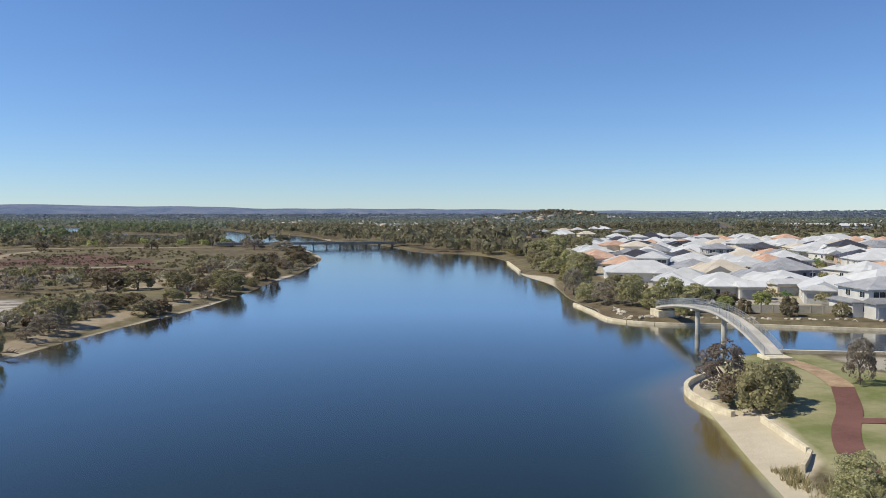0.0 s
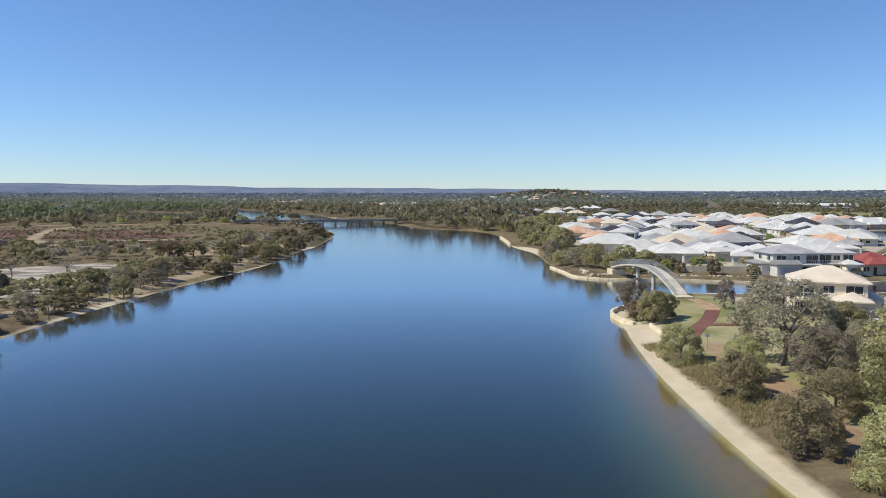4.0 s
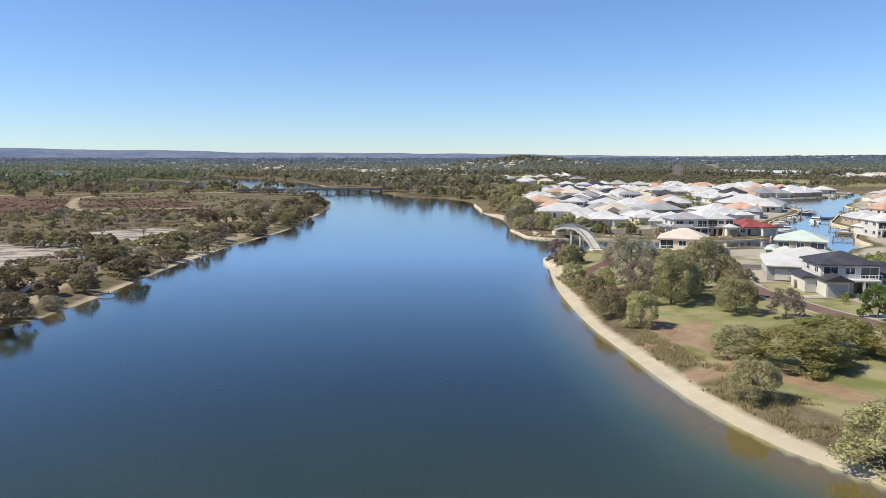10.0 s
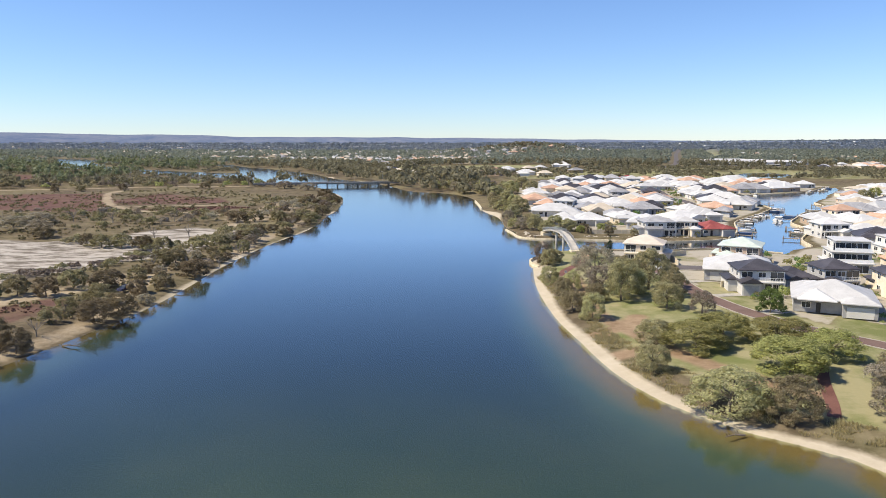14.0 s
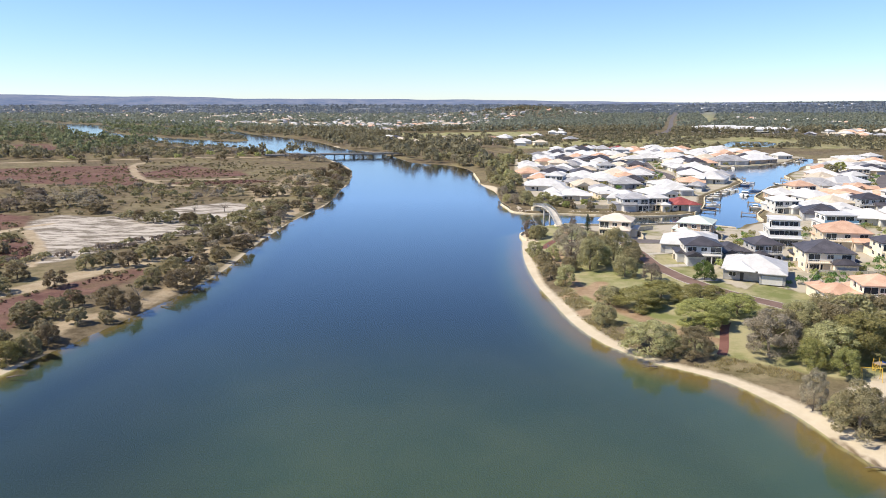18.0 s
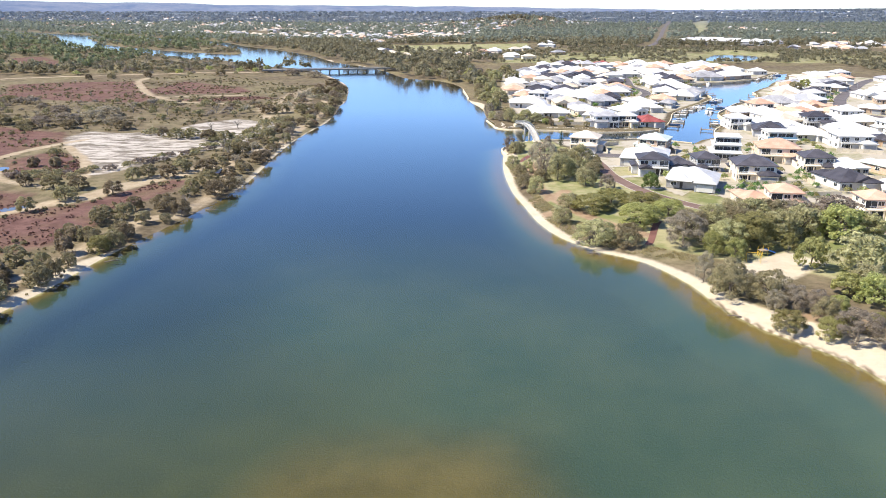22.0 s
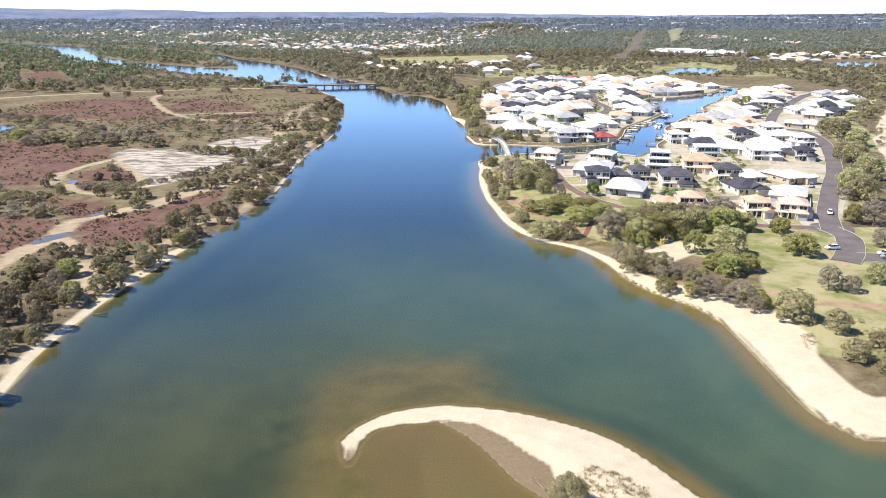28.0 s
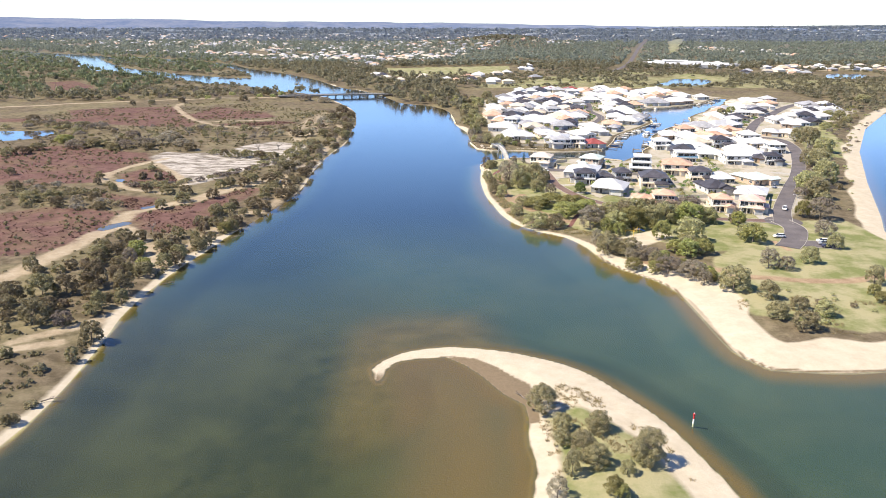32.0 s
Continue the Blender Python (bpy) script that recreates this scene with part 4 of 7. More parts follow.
WINDOWS = {k: pane_set(*k) for k in ((1.8, 1.3), (2.6, 1.4), (3.2, 2.2), (0.9, 1.3))}
BALUSTER = mesh_from("baluster", box(bmesh.new(), -0.025, -0.02, 0, 0.025, 0.02, 0.95), WHITE)
ROOF_WORDS = {"white": "white metal", "grey": "mid-grey", "dark": "charcoal", "orange": "terracotta tile", "red": "dark red", "green": "pale green metal", "tan": "sand-coloured",
              "pink": "pinkish tile", "cream": "cream tile"}
HOUSE_SPOTS = []


def house(x, y, w, ang, storeys, style, deep=0.0, rich=True):
    rng = random.Random(int(x * 53 + y * 17))
    w = max(w * (1.04 if storeys == 1 else 0.86), 8.0)
    d = deep or min(max(w * rng.uniform(0.85, 1.1), 9.0), 15.5 if storeys == 1 else 13.0)
    ang = max(-28, min(28, ang))
    fwd = Vector((-math.sin(radians(ang)), math.cos(radians(ang))))
    cx, cy = x + fwd.x * d / 2, y + fwd.y * d / 2
    HOUSE_SPOTS.append((cx, cy, max(w, d) * 0.62))
    if style in ("whitebox", "bluebox"):
        return box_house(cx, cy, w, d, ang, storeys, style)
    wall_key = {"cream": "cream", "orange": "cream", "pink": "cream", "green": "brick", "tan": "cream"}.get(style) or rng.choice(("white", "white", "cream", "grey", "white", "brick"))
    if style == "dark" and storeys == 2:
        wall_key = rng.choice(("white", "cream", "grey"))
    root = new("house")
    root.matrix_world = pose(cx, cy, ground_z(cx, cy) - 0.05, 0, 0, ang)
    many = {1: "single-storey", 2: "two-storey"}[min(storeys, 2)]
    tagged(root, f"{many} {dict(white='white', cream='cream', grey='grey', brick='tan brick')[wall_key]} walled house with {ROOF_WORDS[style]} roof", "house", "houses of the canal estate")
    hgt = 2.65 * storeys + 0.15
    bm = bmesh.new()
    box(bm, -w / 2, -d / 2, 0, w / 2, d / 2, hgt)
    wing = rng.choice((-1, 1))
    ww, wd = w * rng.uniform(0.38, 0.48), rng.uniform(2.2, 4.0)
    wx = wing * (w - ww) / 2
    box(bm, wx - ww / 2, -d / 2 - wd, 0, wx + ww / 2, -d / 2 - 0.003, 2.9)
    part("wall", bm, WALL[wall_key], root)
    bm = bmesh.new()
    pitch = rng.uniform(0.34, 0.46)
    hip_roof(bm, w, d, hgt + 0.004, pitch)
    part("roof", bm, ROOF[style], root)
    if storeys == 1 and w > 10:                         # a cross hip that breaks the main slopes
        cw = w * rng.uniform(0.42, 0.55)
        cx1 = rng.choice((-1, 1)) * (w - cw) / 2 * rng.uniform(0.5, 0.95)
        bm = bmesh.new()
        hip_roof(bm, cw, d + rng.uniform(1.6, 3.4), hgt + 0.02, pitch * 1.12, 0.5, cx1, rng.uniform(-0.5, 0.5), rng.random() < 0.25)
        part("cross_roof", bm, ROOF[style], root)
    bm = bmesh.new()
    hip_roof(bm, ww, wd + 1.5, 2.9 + 0.01, 0.42, 0.45, wx, -d / 2 - wd / 2 + 0.45, rng.random() < 0.4)
    part("wing_roof", bm, ROOF[style], root)
    rw, rd = w * rng.uniform(0.4, 0.6), rng.uniform(2.5, 4.5)
    rx = -wing * (w - rw) / 2
    bm = bmesh.new()
    box(bm, rx - rw / 2, d / 2 + 0.003, 0, rx + rw / 2, d / 2 + rd, 2.7)
    part("rear_wall", bm, WALL[wall_key], root)
    bm = bmesh.new()
    hip_roof(bm, rw, rd + 2.0, 2.71, 0.42, 0.45, rx, d / 2 + rd / 2 - 0.6)
    part("rear_roof", bm, ROOF[style], root)
    if storeys == 2:                                    # lower roof skirting one side
        bm = bmesh.new()
        hip_roof(bm, 2.6, d * 0.8, 2.75, 0.35, 0.3, wing * (w / 2 + 1.0), 0.6)
        part("side_roof", bm, ROOF[style], root)
        bm = bmesh.new()
        box(bm, wing * (w / 2 + 1.05) - 1.04, 0.6 - d * 0.4, 0, wing * (w / 2 + 1.05) + 1.04, 0.6 + d * 0.4, 2.745)
        part("side_wall", bm, WALL[wall_key], root)
    if not rich:
        return root
    bm = bmesh.new()
    box(bm, wx - min(ww * 0.42, 2.5), -d / 2 - wd - 0.06, 0.05, wx + min(ww * 0.42, 2.5), -d / 2 - wd + 0.05, 2.3)
    part("garage_door", bm, WALL["grey" if wall_key != "grey" else "white"], root)
    free = -wing
    fx = free * (w / 2 - (w - ww) / 2)
    bm = bmesh.new()
    box(bm, fx - wing * -0.2 - 0.45, -d / 2 - 0.05, 0.05, fx - wing * -0.2 + 0.45, -d / 2 + 0.05, 2.15)
    part("door", bm, DARK, root)

    def window(kind, px, py, pz, turn=0.0):
        fr = shared("window", WINDOWS[kind][0], root, pose(px, py, pz, 0, 0, turn))
        shared("pane", WINDOWS[kind][1], fr)

    window((1.8, 1.3), fx + free * 2.2, -d / 2, 0.95)
    for s in range(storeys):
        z = 0.95 + 2.85 * s
        for k in (-0.3, 0.15):
            window((1.8, 1.3), -w / 2, k * d, z, -90)
            window((1.8, 1.3), w / 2, k * d, z, 90)
        if s:
            for k in (-0.33, 0.0, 0.33):
                window((3.2, 2.2) if k * free > 0 else (2.6, 1.4) if k else (1.8, 1.3), k * w, -d / 2, z - (0.75 if k * free > 0 else 0.0))
    if storeys == 2:                                    # balcony over the front, shading wide glass doors
        window((3.2, 2.2), fx - free * 0.9 if w < 9 else fx + free * 0.3, -d / 2 - 0.004, 0.1)
        bw, bx = w - ww - 0.5, free * ww / 2
        bm = bmesh.new()
        box(bm, bx - bw / 2, -d / 2 - 1.8, 2.75, bx + bw / 2, -d / 2 - 0.003, 2.95)
        part("balcony", bm, WALL[wall_key], root)
        bm = bmesh.new()
        box(bm, bx - bw / 2, -d / 2 - 1.8, 3.9, bx + bw / 2, -d / 2 - 1.72, 3.97)
        rail = part("railing", bm, WHITE, root)
        n = int(bw / 0.55)
        for k in range(n + 1):
            shared("baluster", BALUSTER, rail, pose(bx - bw / 2 + 0.05 + (bw - 0.1) * k / n, -d / 2 - 1.76, 2.95))
        for k in (-1, 0, 1):
            bm = bmesh.new()
            box(bm, bx + k * (bw / 2 - 0.2) - 0.15, -d / 2 - 1.75, 0, bx + k * (bw / 2 - 0.2) + 0.15, -d / 2 - 1.45, 2.75)
            part("post", bm, WALL[wall_key], root)
    return root


def box_house(cx, cy, w, d, ang, storeys, style):
    root = new("house")
    root.matrix_world = pose(cx, cy, ground_z(cx, cy) - 0.05, 0, 0, ang)
    tagged(root, "modern flat-roofed white house with stacked box storeys" if style == "whitebox" else "modern flat-roofed house with blue glass balconies", "house", "houses of the canal estate")
    for s in range(storeys):
        inset = 0.9 * s
        bm = bmesh.new()
        box(bm, -w / 2 + inset, -d / 2 + inset, 3.0 * s + 0.002 * s, w / 2 - inset * 0.3, d / 2 - inset * 0.5, 3.0 * s + 2.9)
        part("wall", bm, WALL["white"], root)
        bm = bmesh.new()
        box(bm, -w / 2 + inset - 0.4, -d / 2 + inset - 0.9, 3.0 * s + 2.904, w / 2 - inset * 0.3 + 0.4, d / 2 - inset * 0.5 + 0.3, 3.0 * s + 3.16, 0.03)
        part("slab", bm, ROOF["white"], root)
        for k in (-0.3, 0.02, 0.32):
            fr = shared("window", WINDOWS[(3.2, 2.2)][0], root, pose(k * (w - 2), -d / 2 + inset, 3.0 * s + 0.3))
            shared("pane", WINDOWS[(3.2, 2.2)][1], fr)
        for k in (-0.25, 0.2):
            fr = shared("window", WINDOWS[(2.6, 1.4)][0], root, pose(-w / 2 + inset, k * d, 3.0 * s + 0.9, 0, 0, -90))
            shared("pane", WINDOWS[(2.6, 1.4)][1], fr)
        if s:
            bm = bmesh.new()
            box(bm, -w / 2 + inset - 0.3, -d / 2 + inset - 0.85, 3.0 * s + 0.165, w / 2 - inset * 0.3 + 0.3, -d / 2 + inset - 0.8, 3.0 * s + 1.1)
            part("balustrade", bm, BLUE_GLASS if style == "bluebox" else WHITE, root)
    return root


CANAL_HOUSES = [
    (61, 70, 13, -21, 2, 'cream'), (88, 65, 13, -35, 2, 'green'), (78, 40, 16, -20, 1, 'white'), (77, 23, 12, -8, 2, 'dark'), (88, 28, 7, -1, 1, 'dark'),
    (97, 25, 9, -1, 2, 'dark'), (113, 50, 13, -14, 3, 'whitebox'), (83, 1, 15, -24, 1, 'white'), (109, 12, 15, -10, 2, 'dark'), (131, 44, 17, -14, 2, 'orange'),
]
POINT_HOUSES = [
    (102, -26, 10, -10, 2, 'orange'), (95, -23, 5, -2, 1, 'orange'), (125, -34, 9, -6, 2, 'orange'), (136, -38, 11, -22, 2, 'pink'), (137, -1, 12, 5, 1, 'dark'),
    (147, -11, 13, -36, 1, 'white'), (168, 20, 13, 20, 1, 'green'), (137.5, 26, 12, -8, 2, 'dark'), (147, 22, 12, -2, 1, 'white'),
]
HARBOUR_HOUSES_A = [
    (150, 84, 15, -6, 2, 'bluebox'), (176, 72, 16, -6, 2, 'white'), (192, 81, 6, -28, 1, 'dark'), (219, 116, 12, -2, 2, 'white'),
    (197, 73, 10, -11, 2, 'dark'), (201, 167, 18, 11, 1, 'orange'), (192, 136, 13, -2, 2, 'dark'), (151, 131, 12, -2, 2, 'white'), (164, 132, 12, -18, 1, 'white'),
    (170, 175, 13, -9, 1, 'white'), (182, 175, 11, -10, 1, 'white'), (207, 215, 22, -7, 1, 'grey'), (232, 225, 29, 40, 1, 'white'), (239, 263, 15, -15, 1, 'white'),
    (247, 255, 13, -2, 1, 'grey'),
]
HARBOUR_HOUSES_B = [
    (248, 189, 11, -36, 1, 'white'), (258, 184, 11, -39, 1, 'white'), (290, 254, 17, -2, 1, 'white'), (310, 285, 14, -28, 1, 'white'), (335, 306, 14, -2, 1, 'white'),
    (371, 369, 16, -2, 1, 'grey'), (390, 376, 12, -2, 1, 'white'), (330, 397, 19, 14, 1, 'white'), (345, 401, 15, 12, 2, 'white'), (290, 343, 15, -13, 1, 'white'),
    (303, 338, 16, -2, 1, 'grey'), (225, 388, 22, 7, 1, 'grey'), (255, 403, 30, 22, 1, 'white'), (294, 450, 13, -2, 1, 'white'), (253, 492, 22, -2, 1, 'white'),
]
NORTH_HOUSES_A = [
    (55, 213, 21, -7, 1, 'white'), (53, 169, 9, -12, 1, 'white'), (65, 171, 14, -2, 1, 'white'), (82, 193, 12, -10, 1, 'grey'), (86, 138, 14, 4, 2, 'grey'),
    (97, 140, 10, -2, 2, 'white'), (109, 140, 11, 6, 1, 'red'), (103, 224, 16, -2, 1, 'grey'), (110, 178, 16, 13, 1, 'white'), (126, 216, 13, 11, 1, 'white'),
    (59, 265, 13, -17, 1, 'white'), (72, 261, 13, -2, 1, 'white'), (87, 266, 16, -2, 1, 'white'), (108, 273, 17, -2, 1, 'tan'), (129, 288, 15, -2, 1, 'grey'),
    (71, 317, 11, -23, 1, 'grey'),
]
NORTH_HOUSES_B = [
    (83, 321, 12, -2, 1, 'white'), (106, 327, 17, -2, 1, 'white'), (126, 336, 17, -2, 1, 'tan'), (92, 376, 21, -11, 1, 'dark'), (120, 395, 24, -10, 1, 'dark'),
    (146, 412, 18, -2, 1, 'tan'), (167, 417, 18, -2, 1, 'white'), (194, 431, 24, 11, 1, 'white'), (137, 520, 21, -15, 1, 'red'), (156, 528, 9, -2, 1, 'tan'),
    (170, 532, 16, -2, 1, 'red'), (186, 532, 15, -2, 1, 'orange'), (207, 538, 21, -2, 1, 'white'), (80, 438, 16, -2, 1, 'grey'), (100, 466, 18, -2, 1, 'dark'),
    (178, 363, 16, -2, 1, 'white'),
]
NORTH_HOUSES_C = [
    (173, 300, 19, -13, 1, 'white'), (200, 371, 15, -2, 1, 'orange'), (227, 390, 26, 13, 1, 'grey'), (244, 498, 24, -2, 1, 'white'), (266, 519, 29, 22, 1, 'white'),
    (159, 253, 18, -38, 1, 'white'), (174, 276, 13, -28, 1, 'grey'), (139, 216, 8, -36, 1, 'grey'),
]
for row in CANAL_HOUSES + POINT_HOUSES + HARBOUR_HOUSES_A + HARBOUR_HOUSES_B + NORTH_HOUSES_A + NORTH_HOUSES_B + NORTH_HOUSES_C:
    house(*row)

# ---- footbridge over the canal mouth ----
def arc_bridge():
    a, b = Vector((45.2, 97.0)), Vector((41.2, 141.0))
    ax = (b - a)
    length, yaw = ax.length, math.degrees(math.atan2(ax.y, ax.x))
    root = new("footbridge")
    root.matrix_world = pose(a.x, a.y, 0, 0, 0, yaw)
    tagged(root, "arched pale concrete footbridge with steel railings on round piers", "footbridge")
    n, half = 36, 1.35

    def z_at(u):
        return 5.25 - (3.85 * ((0.44 - u) / 0.44) ** 2 if u < 0.44 else 2.5 * ((u - 0.44) / 0.56) ** 2)

    bm = bmesh.new()
    rows = []
    for i in range(n + 1):
        u = i / n
        z = z_at(u)
        rows.append([bm.verts.new((u * length, s, z + dz)) for s, dz in ((-half, 0), (half, 0), (half, -0.35), (half - 0.35, -0.6), (-half + 0.35, -0.6), (-half, -0.35))])
    for p, q in zip(rows, rows[1:]):
        for k in range(6):
            bm.faces.new((p[k], p[(k + 1) % 6], q[(k + 1) % 6], q[k]))
    bm.faces.new(rows[0])
    bm.faces.new(rows[-1][::-1])
    part("deck", bm, CONCRETE, root, "pale concrete deck")
    for s in (-half + 0.05, half - 0.05):
        for h, r in ((1.1, 0.035), (0.75, 0.02), (0.4, 0.02)):
            bm = bmesh.new()
            tube(bm, [(i / n * length, s, z_at(i / n) + h) for i in range(n + 1)], r, r, 5)
            part("handrail" if h > 1 else "rail", bm, STEEL, root)
        bm = bmesh.new()
        box(bm, -0.03, -0.03, 0, 0.03, 0.03, 1.1)
        me = mesh_from("post", bm, STEEL)
        for i in range(0, n + 1):
            shared("post", me, root, pose(i / n * length, s, z_at(i / n)))
        bm = bmesh.new()
        for i in range(n * 5):
            u = i / (n * 5)
            box(bm, u * length - 0.008, s - 0.008, z_at(u) + 0.05, u * length + 0.008, s + 0.008, z_at(u) + 1.08)
        part("infill_screen", bm, STEEL, root)
    for u in (0.36, 0.60):
        bm = bmesh.new()
        tube(bm, [(u * length, 0, -2.5), (u * length, 0, z_at(u) - 0.9)], 0.42, 0.42, 14)
        box(bm, u * length - 0.5, -1.2, z_at(u) - 0.95, u * length + 0.5, 1.2, z_at(u) - 0.55, 0.05)
        part("pier", bm, CONCRETE, root)
    for x0, x1, z1 in ((-2.2, 1.4, 1.3), (length - 2.6, length + 2.2, 2.2)):
        bm = bmesh.new()
        box(bm, x0, -1.7, -0.6, x1, 1.7, z1, 0.06)
        part("abutment", bm, LIMESTONE, root, "limestone abutment")


arc_bridge()


# ---- road bridge ----
BRIDGE = material("weathered_concrete", (0.17, 0.165, 0.15), (0.30, 0.285, 0.26), 0.3, 5, 0.9, bump=0.2)


def road_bridge():
    a, b = Vector((-160, 466)), Vector((-40, 492))
    ax = b - a
    length = ax.length
    root = new("road_bridge")
    root.matrix_world = pose(a.x, a.y, 0, 0, 0, math.degrees(math.atan2(ax.y, ax.x)))
    tagged(root, "long low concrete road bridge on rows of piers", "road bridge")
    bm = bmesh.new()
    box(bm, 0, -5, 2.35, length, 5, 3.25, 0.05)
    part("deck", bm, BRIDGE, root)
    for s in (-4.9, 4.9):
        bm = bmesh.new()
        box(bm, 0, s - 0.12, 3.254, length, s + 0.12, 3.6)
        part("parapet", bm, BRIDGE, root)
        bm = bmesh.new()
        tube(bm, [(0, s, 4.15), (length, s, 4.15)], 0.06, 0.06, 6)
        for i in range(int(length / 3)):
            box(bm, i * 3 + 0.95, s - 0.05, 3.604, i * 3 + 1.05, s + 0.05, 4.15)
        part("railing", bm, STEEL, root)
    for i in range(1, 14):
        x = length * i / 14
        bm = bmesh.new()
        box(bm, x - 0.7, -4.6, 1.6, x + 0.7, 4.6, 2.346, 0.05)
        part("crosshead", bm, BRIDGE, root)
        for s in (-3.4, 0, 3.4):
            bm = bmesh.new()
            tube(bm, [(x, s, -3), (x, s, 1.596)], 0.35, 0.35, 10)
            part("pier", bm, BRIDGE, root)


road_bridge()


# ---- far hills ----
def hills():
    rows = []
    n = 160
    bm = bmesh.new()
    for i in range(n + 1):
        a = radians(-62 + 124 * i / n)
        u = i / n
        top = 44 + 62 * max(0, 1 - u / 0.66) ** 0.8 + 9 * noise.noise(Vector((u * 14, 3, 0))) + 5 * noise.noise(Vector((u * 50, 9, 0)))
        col = []
        for r, z in ((4300, 20), (4420, 26 + (top - 26) * 0.30), (4560, 26 + (top - 26) * 0.68), (4700, top), (4800, top - 30)):
            col.append(bm.verts.new((math.sin(a) * r, math.cos(a) * r, z + 5 * noise.noise(Vector((u * 40, r / 150, 0))))))
        rows.append(col)
    for p, q in zip(rows, rows[1:]):
        for k in range(4):
            f = bm.faces.new((p[k], q[k], q[k + 1], p[k + 1]))
            f.smooth = True
    # Haze is put into the hills' own blue-grey colour.
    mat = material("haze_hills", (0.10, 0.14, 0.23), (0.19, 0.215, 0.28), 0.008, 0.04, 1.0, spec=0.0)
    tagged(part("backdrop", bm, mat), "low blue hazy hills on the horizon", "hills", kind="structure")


hills()


# ---- far woods and suburb ----
def ribbon_flat(pts, half):
    """A far road: a strip laid a little over the ground."""
    line = spline(pts, 25)
    bm = bmesh.new()
    rows = []
    for i, p in enumerate(line):
        q = line[min(i + 1, len(line) - 1)] - line[max(i - 1, 0)]
        q = np.array((-q[1], q[0])) / np.linalg.norm(q) * half
        rows.append([bm.verts.new((*(p + s * q), ground_z(*p) + 0.4)) for s in (-1, 1)])
    for r, s in zip(rows, rows[1:]):
        bm.faces.new((r[0], r[1], s[1], s[0]))
    return bm


def scatter(n, seed, depth0, depth1, power=1.0):
    """Points in the fan north of the river mouth, nearer ones first."""
    rng = np.random.RandomState(seed)
    y = depth0 + (depth1 - depth0) * rng.rand(n) ** power
    x = (rng.rand(n) * 2 - 1) * (0.64 * (y + 350) + 40)
    return x, y, rng


def wood_mesh(name, x, y, h, w, per, mat, seed):
    """Many small crowns in one mesh: clumps of leaves on stems."""
    rng = np.random.RandomState(seed)
    n = len(x)
    i = np.repeat(np.arange(n), per)
    d = rng.normal(0, 1, (n * per, 3))
    d /= np.linalg.norm(d, axis=1)[:, None]
    d[:, 2] = np.abs(d[:, 2]) * 0.9 - 0.1
    lump = 0.75 + 0.35 * np.sin(d[:, 0] * 5 + i * 1.7) * np.cos(d[:, 1] * 4 + i * 2.3)
    z0 = np.array([ground_z(a, b) for a, b in zip(x, y)])
    p = np.stack([x[i] + d[:, 0] * w[i] * 0.5 * lump, y[i] + d[:, 1] * w[i] * 0.5 * lump, z0[i] + h[i] * (0.38 + 0.55 * d[:, 2] * lump)], 1)
    nn = d + rng.normal(0, 0.4, d.shape)
    nn /= np.linalg.norm(nn, axis=1)[:, None]
    a = np.cross(nn, rng.normal(0, 1, d.shape))
    a /= np.linalg.norm(a, axis=1)[:, None]
    b = np.cross(nn, a)
    s = (w[i] * rng.uniform(0.12, 0.26, n * per) * (24 / per) ** 0.5)[:, None]
    quad = np.stack([p - a * s, p - b * s * 0.7 + nn * s * 0.2, p + a * s, p + b * s * 0.7], 1).reshape(-1, 3)
    return points_mesh(name, quad, 4, mat)


def clear_of(x, y, spots, extra=0.0):
    ok = np.ones(x.shape, bool)
    for a, b, r in spots:
        ok &= np.hypot(x - a, y - b) > r + extra
    return ok


far_rng = np.random.RandomState(5)
SUBURBS = [np.array(p, float) for p in (
    [(-150, 1130), (60, 1080), (60, 1300), (240, 1960), (420, 1960), (780, 2720), (800, 4000), (-2600, 4000), (-2400, 3000), (-1150, 2050), (-760, 1560), (-440, 1330), (-270, 1130)],
    [(459, 838), (545, 835), (615, 690), (760, 800), (850, 1051), (640, 1015)], [(420, 1150), (560, 1010), (600, 1060), (450, 1210)], [(700, 1850), (900, 1240), (1050, 1300), (840, 1900)],
    [(-150, 1110), (-60, 640), (-20, 640), (-60, 760), (-90, 1000), (-40, 1090)], [(-40, 770), (60, 640), (150, 640), (190, 1000), (170, 1080), (150, 860), (90, 790)])]
hx, hy, _ = scatter(9000, 21, 600, 3300, 0.85)
ok = (shore(hx, hy) > 22) & (signed(OVAL, hx, hy) > 15) & (signed(GREEN2, hx, hy) > 5)
ok &= np.minimum.reduce([signed(p, hx, hy) for p in SUBURBS]) < 0
ok &= (value_noise(hx, hy, 210, 31) * 0.55 + value_noise(hx, hy, 60, 32) * 0.45 > 0.40)
FAR_HOUSES = np.zeros((0, 2))
for a, b in zip(hx[ok], hy[ok]):
    if not len(FAR_HOUSES) or np.min(np.abs(FAR_HOUSES[:, 0] - a) + np.abs(FAR_HOUSES[:, 1] - b)) > 21:
        FAR_HOUSES = np.vstack([FAR_HOUSES, (a, b)])
    if len(FAR_HOUSES) >= 1700:
        break
FAR_HOUSES = [tuple(p) for p in FAR_HOUSES]


def plain_house(style, wall, w, d):
    root = new("house")
    bm = bmesh.new()
    box(bm, -w / 2, -d / 2, -0.5, w / 2, d / 2, 3.0)
    part("wall", bm, WALL[wall], root)
    bm = bmesh.new()
    hip_roof(bm, w, d, 3.004, 0.45)
    part("roof", bm, ROOF[style], root)
    return tagged(root, f"small suburban house with {ROOF_WORDS[style]} roof among trees", "house", "suburb beyond the river")


